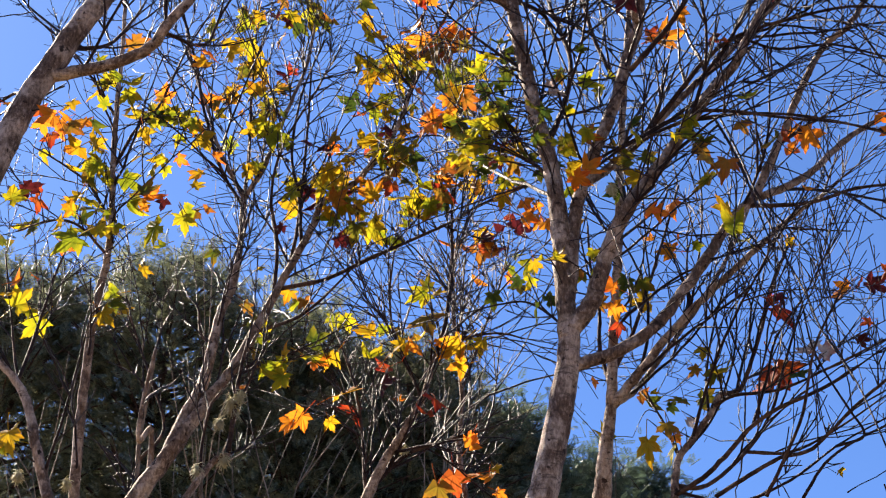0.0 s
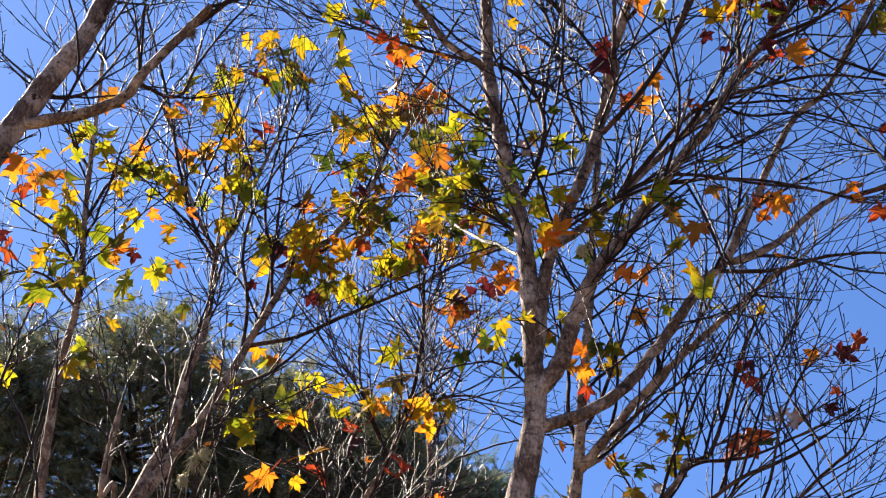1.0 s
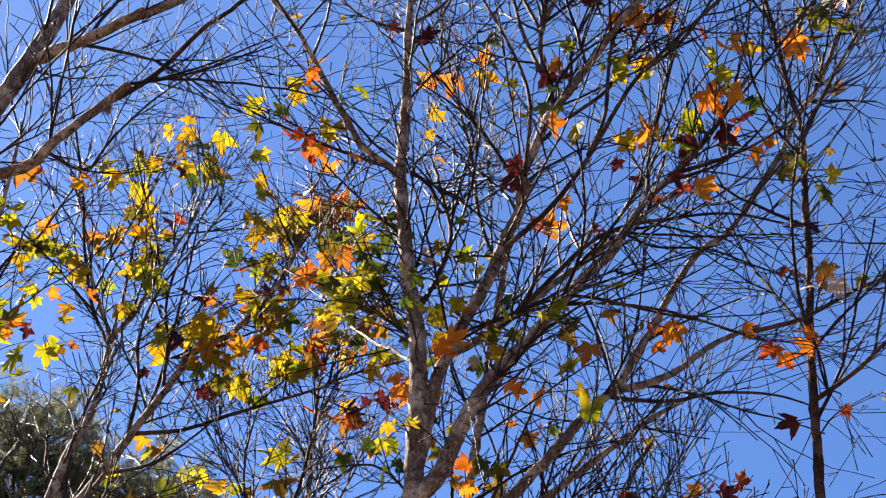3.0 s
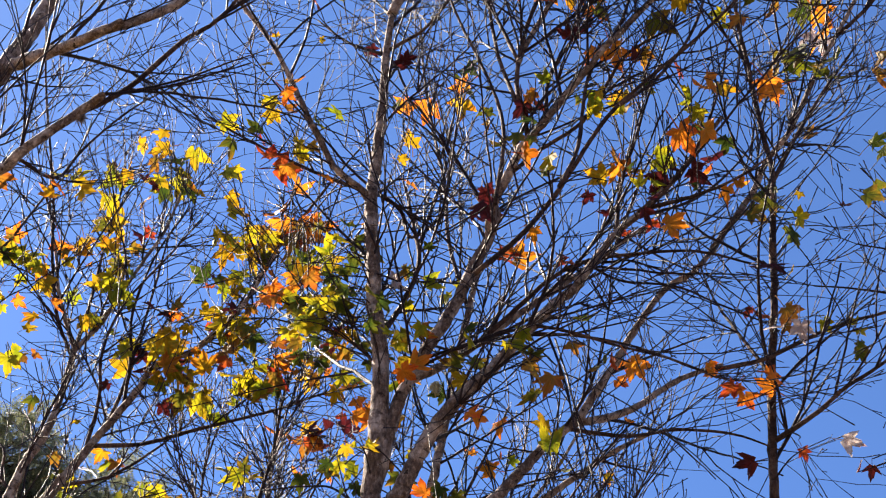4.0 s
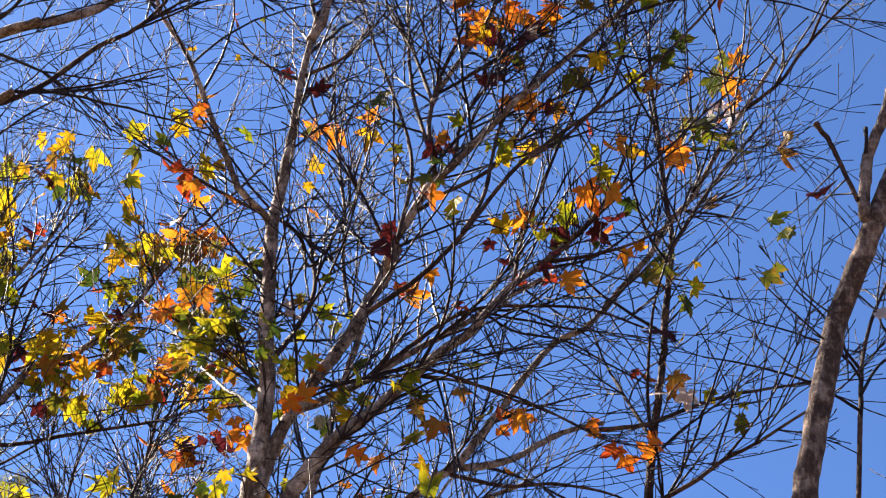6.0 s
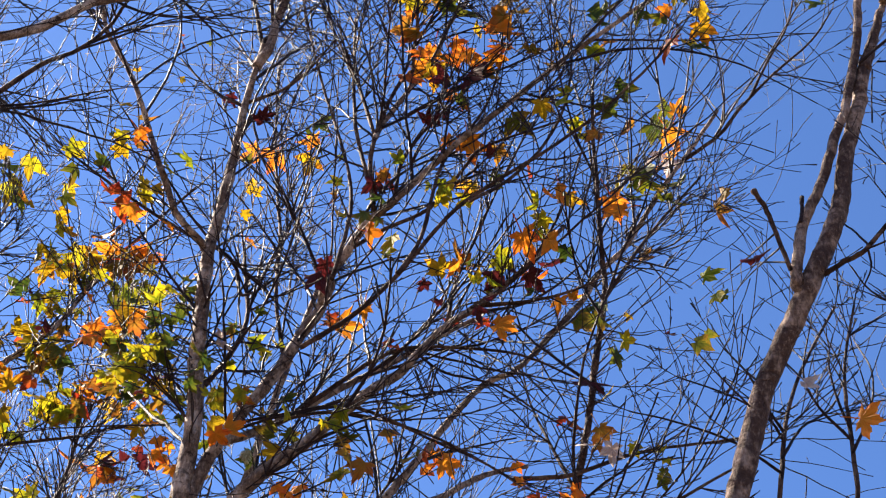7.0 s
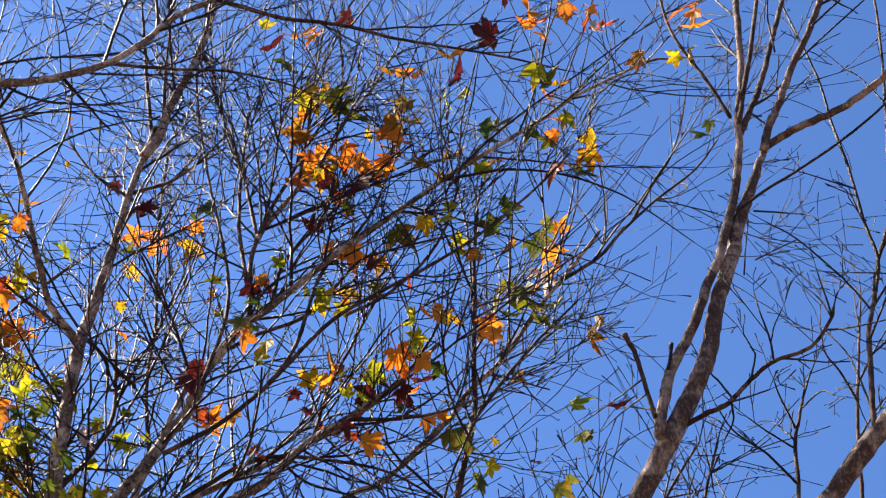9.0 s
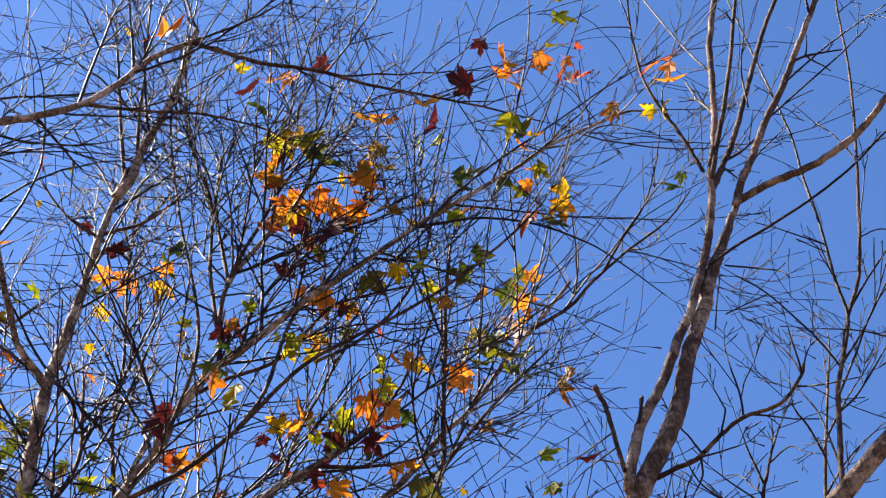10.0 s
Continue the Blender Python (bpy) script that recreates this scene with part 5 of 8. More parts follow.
tree_d.leaf(0.712, 5.426, 5.439, 0.058, RED)
tree_d.leaf(0.762, 5.380, 5.632, 0.082, OLIVE)
tree_d.leaf(0.851, 5.558, 5.754, 0.077, OLIVE)
tree_d.leaf(0.763, 5.289, 5.504, 0.077, OLIVE)
tree_d.leaf(0.657, 5.542, 5.641, 0.070, RUSSET)
tree_d.leaf(0.591, 5.498, 5.759, 0.072, OLIVE)
tree_d.leaf(0.632, 5.454, 5.704, 0.068, OLIVE)
tree_d.leaf(0.630, 5.357, 5.766, 0.067, LIME)
tree_d.leaf(0.671, 5.596, 5.938, 0.044, ORANGE)
tree_d.leaf(0.600, 5.562, 5.258, 0.046, ORANGE)
tree_d.leaf(0.846, 5.645, 5.345, 0.043, ORANGE)
tree_d.leaf(0.784, 5.544, 8.522, 0.169, OLIVE)
tree_d.leaf(0.808, 5.637, 8.780, 0.129, OLIVE)
tree_d.leaf(0.762, 5.290, 8.034, 0.116, YELLOW)
tree_d.leaf(0.772, 5.322, 8.224, 0.106, ORANGE)
tree_d.leaf(1.018, 5.149, 6.794, 0.107, ORANGE)
tree_d.leaf(0.956, 5.146, 6.811, 0.089, RED)
tree_d.leaf(0.926, 5.662, 6.061, 0.062, ORANGE)
tree_d.leaf(0.607, 5.471, 8.191, 0.119, ORANGE)
tree_d.leaf(0.494, 5.395, 8.071, 0.107, ORANGE)
tree_d.leaf(0.529, 5.440, 7.826, 0.086, YELLOW)
tree_d.done()

tree_k = Tree("small crooked grey tree with dense bare twigs", (0.49, 5.49), BARK, 4)
tree_k.limb(0.0171, 0.0105, 0.11, (0.831, 5.437, 4.523), (0.856, 5.433, 4.688), (0.879, 5.429, 4.797), (0.930, 5.421, 4.865), (1.019, 5.405, 4.979), (1.066, 5.396, 5.063))
tree_k.limb(0.0105, 0.0058, 0.43, (1.066, 5.396, 5.063), (1.159, 5.417, 5.105), (1.227, 5.443, 5.249), (1.298, 5.468, 5.430), (1.389, 5.487, 5.672), (1.501, 5.499, 5.918))
tree_k.limb(0.0083, 0.0031, 0.43, (1.041, 5.401, 5.016), (1.115, 5.335, 5.021), (1.272, 5.248, 4.984), (1.454, 5.149, 5.013), (1.650, 5.037, 5.057))
tree_k.limb(0.0072, 0.0033, 0.43, (0.885, 5.428, 4.810), (0.851, 5.535, 5.055), (0.811, 5.642, 5.233))
tree_k.limb(0.0062, 0.0034, 0.39, (1.019, 5.405, 4.979), (1.039, 5.435, 5.196), (1.109, 5.455, 5.457), (1.204, 5.469, 5.725))
tree_k.limb(0.0091, 0.0045, 0.47, (0.856, 5.433, 4.688), (0.977, 5.453, 4.695), (1.149, 5.460, 4.842), (1.277, 5.473, 5.025), (1.374, 5.491, 5.275), (1.491, 5.501, 5.561))
tree_k.limb(0.0073, 0.0033, 0.47, (1.149, 5.460, 4.842), (1.329, 5.488, 4.852), (1.526, 5.506, 4.957), (1.752, 5.508, 5.108))
tree_k.limb(0.0071, 0.0030, 0.43, (0.852, 5.434, 4.664), (1.053, 5.347, 4.560), (1.253, 5.253, 4.593), (1.418, 5.159, 4.674), (1.589, 5.056, 4.724))
tree_k.limb(0.0060, 0.0031, 0.39, (1.418, 5.159, 4.674), (1.506, 5.082, 4.671), (1.456, 5.044, 4.770), (1.368, 5.017, 5.004), (1.349, 4.970, 5.257))
tree_k.limb(0.0105, 0.0060, 0.26, (0.842, 5.435, 4.643), (0.951, 5.366, 4.678), (1.056, 5.296, 4.751), (1.142, 5.227, 4.815), (1.239, 5.153, 4.845), (1.381, 5.065, 4.863), (1.507, 4.977, 4.900))
tree_k.limb(0.0090, 0.0050, 0.26, (1.000, 5.408, 4.622), (1.107, 5.285, 4.635), (1.207, 5.161, 4.635), (1.298, 5.036, 4.594), (1.416, 4.900, 4.657), (1.526, 4.762, 4.696))
tree_k.limb(0.0075, 0.0040, 0.26, (1.137, 5.177, 4.486), (1.206, 5.084, 4.589), (1.278, 4.989, 4.719), (1.340, 4.895, 4.931), (1.442, 4.788, 5.095))
tree_k.limb(0.0070, 0.0035, 0.31, (1.260, 5.148, 4.459), (1.334, 5.026, 4.531), (1.426, 4.897, 4.542), (1.524, 4.762, 4.528))
tree_k.limb(0.0065, 0.0035, 0.26, (1.153, 5.276, 4.845), (1.216, 5.193, 4.995), (1.260, 5.114, 5.128), (1.369, 5.017, 5.247))
tree_k.limb(0.0060, 0.0030, 0.26, (0.925, 5.422, 4.843), (1.053, 5.432, 5.010), (1.172, 5.442, 5.316), (1.222, 5.465, 5.655))
tree_k.leaf(1.456, 5.385, 5.815, 0.048, YELLOW)
tree_k.leaf(1.029, 5.363, 5.270, 0.064, YELLOW)
tree_k.leaf(1.012, 5.485, 5.254, 0.055, RUSSET)
tree_k.leaf(1.048, 5.272, 5.100, 0.078, OLIVE)
tree_k.leaf(1.371, 5.637, 5.341, 0.155, RED)
tree_k.leaf(1.320, 5.575, 5.226, 0.141, RED)
tree_k.leaf(1.378, 5.141, 5.102, 0.088, PALE)
tree_k.leaf(1.413, 5.060, 5.025, 0.076, PALE)
tree_k.leaf(1.319, 5.134, 4.984, 0.076, OLIVE)
tree_k.leaf(1.077, 5.232, 5.076, 0.076, LIME)
tree_k.leaf(1.386, 5.511, 5.557, 0.108, RED)
tree_k.leaf(1.354, 5.296, 5.472, 0.070, MAROON)
tree_k.leaf(1.314, 5.299, 5.441, 0.060, RED)
tree_k.leaf(1.494, 4.865, 5.178, 0.082, ORANGE)
tree_k.leaf(1.532, 4.804, 5.152, 0.062, RED)
tree_k.leaf(1.679, 5.152, 5.407, 0.092, MAROON)
tree_k.leaf(1.722, 5.071, 5.397, 0.074, RED)
tree_k.leaf(1.623, 5.087, 5.177, 0.045, RED)
tree_k.leaf(1.588, 5.161, 5.146, 0.056, MAROON)
tree_k.leaf(0.771, 5.441, 4.891, 0.122, YELLOW)
tree_k.leaf(0.658, 5.609, 5.018, 0.106, OLIVE)
tree_k.leaf(0.883, 5.458, 4.892, 0.097, LIME)
tree_k.leaf(0.875, 5.391, 4.887, 0.055, ORANGE)
tree_k.leaf(0.943, 5.450, 4.985, 0.056, PALE)
tree_k.leaf(1.020, 5.535, 5.142, 0.092, OLIVE)
tree_k.leaf(0.943, 5.466, 5.091, 0.076, OLIVE)
tree_k.leaf(1.075, 5.617, 5.123, 0.060, LIME)
tree_k.leaf(0.836, 5.315, 4.892, 0.066, RUSSET)
tree_k.leaf(0.853, 5.340, 4.874, 0.055, RUSSET)
tree_k.leaf(0.833, 5.654, 5.213, 0.070, OLIVE)
tree_k.leaf(0.928, 5.754, 5.246, 0.070, OLIVE)
tree_k.leaf(0.807, 5.718, 5.281, 0.061, RUSSET)
tree_k.leaf(0.823, 5.487, 5.145, 0.041, YELLOW)
tree_k.leaf(0.813, 5.578, 5.309, 0.040, OLIVE)
tree_k.leaf(1.389, 5.064, 4.524, 0.037, YELLOW)
tree_k.leaf(1.504, 5.540, 5.935, 0.062, YELLOW)
tree_k.done()

tree_b = Tree("pale sunlit grey tree forking into a wide V, yellow leaves", (-2.79, 6.76), BARK_SUNLIT, 5)
tree_b.limb(0.0474, 0.0360, 0.00, (-1.471, 6.331, 5.042), (-1.378, 6.301, 5.220), (-1.254, 6.276, 5.405))
tree_b.limb(0.0360, 0.0193, 0.46, (-1.254, 6.276, 5.405), (-1.165, 6.293, 5.584), (-1.075, 6.309, 5.752), (-0.995, 6.322, 5.886), (-0.884, 6.339, 6.156), (-0.786, 6.352, 6.415))
tree_b.limb(0.0312, 0.0150, 0.46, (-1.264, 6.278, 5.389), (-1.194, 6.306, 5.638), (-1.134, 6.332, 5.813), (-1.099, 6.353, 6.059), (-1.077, 6.371, 6.254), (-1.032, 6.393, 6.428), (-1.010, 6.411, 6.678), (-1.005, 6.426, 7.019))
tree_b.limb(0.0136, 0.0060, 0.72, (-1.005, 6.426, 7.019), (-1.080, 6.434, 7.191), (-1.177, 6.437, 7.436), (-1.228, 6.448, 7.652), (-1.324, 6.450, 7.955), (-1.394, 6.455, 8.274))
tree_b.limb(0.0150, 0.0061, 0.72, (-1.005, 6.426, 7.019), (-0.919, 6.439, 7.227), (-0.855, 6.448, 7.471), (-0.774, 6.458, 7.766), (-0.704, 6.466, 8.029), (-0.665, 6.470, 8.391))
tree_b.limb(0.0109, 0.0047, 0.72, (-1.006, 6.423, 6.961), (-1.003, 6.475, 7.341), (-1.014, 6.523, 7.797), (-1.019, 6.573, 8.285), (-1.017, 6.624, 8.712))
tree_b.limb(0.0193, 0.0115, 0.60, (-0.786, 6.352, 6.415), (-0.664, 6.354, 6.701), (-0.578, 6.351, 6.928), (-0.428, 6.352, 7.042), (-0.333, 6.346, 7.177), (-0.241, 6.338, 7.327), (-0.158, 6.328, 7.560), (-0.071, 6.318, 7.872))
tree_b.limb(0.0115, 0.0045, 0.60, (-0.071, 6.318, 7.872), (0.026, 6.254, 8.031), (0.173, 6.189, 8.323), (0.275, 6.121, 8.489))
tree_b.limb(0.0116, 0.0056, 0.74, (-0.802, 6.349, 6.372), (-0.586, 6.408, 6.465), (-0.441, 6.452, 6.575), (-0.266, 6.494, 6.705), (-0.084, 6.532, 6.828), (0.076, 6.565, 6.944), (0.238, 6.593, 7.077), (0.466, 6.615, 7.201))
tree_b.limb(0.0116, 0.0044, 0.72, (-0.786, 6.352, 6.415), (-0.735, 6.383, 6.648), (-0.706, 6.411, 7.077), (-0.690, 6.438, 7.536), (-0.681, 6.464, 7.983))
tree_b.limb(0.0103, 0.0043, 0.72, (-0.818, 6.347, 6.329), (-0.813, 6.328, 6.644), (-0.849, 6.303, 6.917), (-0.802, 6.289, 7.246), (-0.634, 6.288, 7.640), (-0.517, 6.279, 7.921))
tree_b.limb(0.0101, 0.0041, 0.93, (-0.902, 6.336, 6.110), (-0.700, 6.429, 6.263), (-0.517, 6.513, 6.525), (-0.351, 6.591, 6.832))
tree_b.limb(0.0105, 0.0045, 0.72, (-0.692, 6.354, 6.634), (-0.720, 6.401, 7.001), (-0.772, 6.444, 7.347), (-0.730, 6.500, 7.839), (-0.620, 6.565, 8.301))
tree_b.limb(0.0095, 0.0051, 0.66, (-1.006, 6.423, 6.961), (-1.141, 6.414, 7.238), (-1.255, 6.407, 7.665), (-1.339, 6.405, 8.093), (-1.560, 6.365, 8.937), (-1.668, 6.352, 9.445), (-1.783, 6.335, 9.864))
tree_b.limb(0.0088, 0.0040, 0.46, (-1.099, 6.353, 6.059), (-1.172, 6.407, 6.166), (-1.207, 6.469, 6.364), (-1.273, 6.524, 6.480))
tree_b.limb(0.0143, 0.0073, 0.28, (-1.329, 6.290, 5.296), (-1.329, 6.239, 5.527), (-1.369, 6.179, 5.432), (-1.354, 6.131, 5.639), (-1.312, 6.089, 5.860))
tree_b.leaf(-1.035, 6.679, 8.618, 0.152, LIME)
tree_b.leaf(-0.630, 6.444, 8.339, 0.113, LIME)
tree_b.leaf(-0.394, 6.336, 8.446, 0.096, LIME)
tree_b.leaf(-0.551, 6.360, 8.218, 0.113, YELLOW)
tree_b.leaf(-0.685, 6.489, 8.514, 0.148, LIME)
tree_b.leaf(-0.852, 6.437, 8.552, 0.134, RUSSET)
tree_b.leaf(-0.816, 6.544, 8.514, 0.129, LIME)
tree_b.leaf(-0.740, 6.412, 8.450, 0.120, OLIVE)
tree_b.leaf(-0.827, 6.482, 8.388, 0.082, MAROON)
tree_b.leaf(-1.001, 6.455, 8.032, 0.159, YELLOW)
tree_b.leaf(-1.034, 6.396, 8.125, 0.151, LIME)
tree_b.leaf(-1.238, 6.325, 8.164, 0.117, LIME)
tree_b.leaf(-1.007, 6.517, 8.015, 0.127, LIME)
tree_b.leaf(-1.017, 6.495, 8.037, 0.096, RUSSET)
tree_b.leaf(-0.983, 6.437, 7.803, 0.107, YELLOW)
tree_b.leaf(-1.025, 6.400, 7.929, 0.102, OLIVE)
tree_b.leaf(-0.867, 6.579, 8.073, 0.096, MAROON)
tree_b.leaf(-0.809, 6.635, 8.151, 0.083, RED)
tree_b.leaf(-1.238, 6.461, 7.791, 0.141, ORANGE)
tree_b.leaf(-1.171, 6.611, 7.909, 0.112, YELLOW)
tree_b.leaf(-1.179, 6.980, 7.909, 0.110, LIME)
tree_b.leaf(-1.120, 6.591, 7.900, 0.095, YELLOW)
tree_b.leaf(-1.145, 6.597, 7.978, 0.094, YELLOW)
tree_b.leaf(-1.311, 6.191, 7.417, 0.074, LIME)
tree_b.leaf(-1.432, 6.211, 7.541, 0.063, RUSSET)
tree_b.leaf(-0.906, 6.539, 7.764, 0.141, OLIVE)
tree_b.leaf(-1.027, 6.498, 7.882, 0.107, LIME)
tree_b.leaf(-0.891, 6.589, 7.929, 0.130, OLIVE)
tree_b.leaf(-0.870, 6.592, 7.975, 0.098, LIME)
tree_b.leaf(-0.943, 6.572, 7.831, 0.095, LIME)
tree_b.leaf(-0.883, 6.521, 7.765, 0.076, YELLOW)
tree_b.leaf(-0.901, 6.532, 7.630, 0.072, OLIVE)
tree_b.leaf(-0.846, 6.451, 7.827, 0.094, LIME)
tree_b.leaf(-0.870, 6.514, 7.895, 0.093, RUSSET)
tree_b.leaf(-1.054, 6.413, 7.611, 0.046, ORANGE)
tree_b.leaf(-1.168, 6.372, 7.579, 0.076, LIME)
tree_b.leaf(-1.174, 6.355, 7.644, 0.059, RUSSET)
tree_b.leaf(-1.221, 6.277, 7.333, 0.104, YELLOW)
tree_b.leaf(-1.226, 6.316, 7.339, 0.088, LIME)
tree_b.leaf(-1.264, 6.319, 7.471, 0.090, YELLOW)
tree_b.leaf(-0.967, 6.381, 7.455, 0.091, YELLOW)
tree_b.leaf(-1.001, 6.406, 7.464, 0.090, RUSSET)
tree_b.leaf(-0.904, 6.322, 7.390, 0.074, LIME)
tree_b.leaf(-0.778, 6.332, 7.310, 0.072, OLIVE)
tree_b.leaf(-0.858, 6.250, 7.300, 0.118, LIME)
tree_b.leaf(-0.942, 6.401, 7.215, 0.114, OLIVE)
tree_b.leaf(-0.897, 6.235, 7.376, 0.103, LIME)
tree_b.leaf(-0.770, 6.103, 7.287, 0.083, OLIVE)
tree_b.leaf(-1.382, 6.495, 7.376, 0.076, ORANGE)
tree_b.leaf(-1.146, 6.268, 7.184, 0.088, ORANGE)
tree_b.leaf(-1.212, 6.272, 7.076, 0.102, YELLOW)
tree_b.leaf(-1.329, 6.244, 7.302, 0.078, LIME)
tree_b.leaf(-1.225, 6.242, 6.959, 0.076, YELLOW)
tree_b.leaf(-1.180, 6.385, 6.933, 0.065, RUSSET)
tree_b.leaf(-0.921, 6.239, 7.091, 0.087, LIME)
tree_b.leaf(-0.988, 6.308, 7.109, 0.078, YELLOW)
tree_b.leaf(-1.271, 6.406, 6.939, 0.111, LIME)
tree_b.leaf(-1.163, 6.538, 6.767, 0.086, OLIVE)
tree_b.leaf(-1.292, 6.332, 6.836, 0.107, LIME)
tree_b.leaf(-1.268, 6.473, 6.989, 0.091, RUSSET)
tree_b.leaf(-0.372, 6.438, 7.645, 0.077, MAROON)
tree_b.leaf(-0.396, 6.354, 7.511, 0.067, RED)
tree_b.leaf(-0.294, 6.380, 7.587, 0.076, YELLOW)
tree_b.leaf(-0.275, 6.305, 7.567, 0.064, LIME)
tree_b.leaf(-0.275, 6.332, 7.490, 0.063, YELLOW)
tree_b.leaf(-0.231, 6.318, 7.493, 0.075, LIME)
tree_b.leaf(-0.131, 6.349, 7.558, 0.062, OLIVE)
tree_b.leaf(-0.245, 6.375, 7.502, 0.073, YELLOW)
tree_b.leaf(-0.209, 6.481, 7.457, 0.059, RUSSET)
tree_b.leaf(-0.465, 6.282, 7.217, 0.102, YELLOW)
tree_b.leaf(-0.542, 6.191, 7.215, 0.082, RUSSET)
tree_b.leaf(-0.537, 6.326, 7.273, 0.083, ORANGE)
tree_b.leaf(-0.384, 6.230, 7.199, 0.098, YELLOW)
tree_b.leaf(-0.389, 6.475, 7.414, 0.060, RED)
tree_b.leaf(-0.377, 6.532, 7.417, 0.053, RED)
tree_b.leaf(-0.599, 6.307, 7.253, 0.074, MAROON)
tree_b.leaf(-0.650, 6.226, 7.206, 0.061, MAROON)
tree_b.leaf(-0.246, 6.284, 7.315, 0.074, MAROON)
tree_b.leaf(-0.266, 6.366, 7.429, 0.061, MAROON)
tree_b.leaf(-0.306, 6.302, 7.216, 0.102, LIME)
tree_b.leaf(-0.320, 6.349, 7.370, 0.095, LIME)
tree_b.leaf(-0.314, 6.235, 7.222, 0.081, YELLOW)
tree_b.leaf(-0.357, 6.197, 7.440, 0.067, OLIVE)
tree_b.leaf(-0.221, 6.288, 7.237, 0.089, LIME)
tree_b.leaf(-0.178, 6.359, 7.425, 0.073, RUSSET)
tree_b.leaf(-0.554, 6.167, 6.937, 0.127, LIME)
tree_b.leaf(-0.555, 6.108, 6.932, 0.121, YELLOW)
tree_b.leaf(-0.513, 6.186, 6.854, 0.105, LIME)
tree_b.leaf(-0.473, 6.104, 6.872, 0.119, YELLOW)
tree_b.leaf(-0.523, 6.171, 6.768, 0.104, RUSSET)
tree_b.leaf(-0.629, 6.345, 7.132, 0.088, YELLOW)
tree_b.leaf(-0.612, 6.501, 7.122, 0.084, RUSSET)
tree_b.leaf(-0.614, 6.280, 6.985, 0.079, LIME)
tree_b.leaf(-0.481, 6.332, 7.057, 0.072, YELLOW)
tree_b.leaf(-0.441, 6.380, 7.051, 0.062, YELLOW)
tree_b.leaf(-0.497, 6.457, 7.210, 0.052, RUSSET)
tree_b.leaf(-0.620, 6.450, 7.011, 0.132, MAROON)
tree_b.leaf(-0.521, 6.465, 7.053, 0.116, MAROON)
tree_b.leaf(-0.679, 6.533, 7.158, 0.100, MAROON)
tree_b.leaf(-0.727, 6.225, 6.891, 0.114, LIME)
tree_b.leaf(-0.613, 6.319, 7.062, 0.088, OLIVE)
tree_b.leaf(-0.742, 6.510, 7.009, 0.118, YELLOW)
tree_b.leaf(-0.735, 6.467, 7.138, 0.106, LIME)
tree_b.leaf(-0.711, 6.566, 7.133, 0.102, LIME)
tree_b.leaf(-0.878, 6.534, 7.249, 0.080, OLIVE)
tree_b.leaf(-0.519, 6.452, 7.046, 0.073, ORANGE)
tree_b.leaf(-0.503, 6.433, 7.101, 0.056, RED)
tree_b.leaf(-0.460, 6.261, 6.773, 0.113, YELLOW)
tree_b.leaf(-0.518, 6.293, 6.755, 0.091, LIME)
tree_b.leaf(-0.570, 6.256, 6.779, 0.078, YELLOW)
tree_b.leaf(-0.482, 6.251, 6.846, 0.108, LIME)
tree_b.leaf(-0.449, 6.252, 6.848, 0.105, LIME)
tree_b.leaf(-0.390, 6.269, 6.776, 0.127, LIME)
tree_b.leaf(-0.415, 6.270, 6.694, 0.117, OLIVE)
tree_b.leaf(-0.353, 6.288, 6.688, 0.097, LIME)
tree_b.leaf(-0.327, 6.145, 6.762, 0.111, YELLOW)
tree_b.leaf(-0.147, 6.290, 6.981, 0.085, OLIVE)
tree_b.leaf(-0.404, 6.204, 6.790, 0.086, YELLOW)
tree_b.leaf(-0.441, 6.087, 6.969, 0.069, YELLOW)
tree_b.leaf(-0.317, 6.502, 6.826, 0.116, LIME)
tree_b.leaf(-0.424, 6.394, 6.907, 0.100, RUSSET)
tree_b.leaf(-0.236, 6.551, 6.821, 0.101, LIME)
tree_b.leaf(-0.343, 6.492, 6.899, 0.087, YELLOW)
tree_b.leaf(-0.400, 6.608, 7.028, 0.083, LIME)
tree_b.leaf(-0.465, 6.350, 6.689, 0.071, MAROON)
tree_b.leaf(-0.506, 6.320, 6.656, 0.067, MAROON)
tree_b.leaf(-0.178, 6.406, 7.243, 0.089, ORANGE)
tree_b.leaf(-0.257, 6.464, 7.292, 0.088, RED)
tree_b.leaf(-0.245, 6.484, 7.336, 0.074, ORANGE)
tree_b.leaf(-0.249, 6.311, 7.047, 0.116, RUSSET)
tree_b.leaf(-0.292, 6.318, 7.144, 0.090, LIME)
tree_b.leaf(-0.230, 6.330, 7.251, 0.084, OLIVE)
tree_b.leaf(-0.238, 6.237, 6.922, 0.110, RED)
tree_b.leaf(-0.388, 6.227, 6.944, 0.057, ORANGE)
tree_b.leaf(-0.358, 6.246, 6.952, 0.055, LIME)
tree_b.leaf(-0.536, 6.158, 6.806, 0.043, LIME)
tree_b.leaf(-0.784, 6.285, 6.716, 0.071, MAROON)
tree_b.leaf(-0.380, 6.290, 8.167, 0.095, YELLOW)
tree_b.leaf(-0.302, 6.148, 7.886, 0.091, YELLOW)
tree_b.leaf(-0.352, 6.137, 7.876, 0.079, LIME)
tree_b.leaf(-0.365, 6.285, 7.876, 0.060, OLIVE)
tree_b.leaf(-0.242, 6.302, 7.909, 0.124, LIME)
tree_b.leaf(-0.244, 6.425, 7.902, 0.095, RUSSET)
tree_b.leaf(-0.148, 6.212, 7.802, 0.113, YELLOW)
tree_b.leaf(-0.416, 6.244, 7.767, 0.085, LIME)
tree_b.leaf(-0.377, 6.249, 7.799, 0.137, YELLOW)
tree_b.leaf(-0.322, 6.344, 7.873, 0.129, LIME)
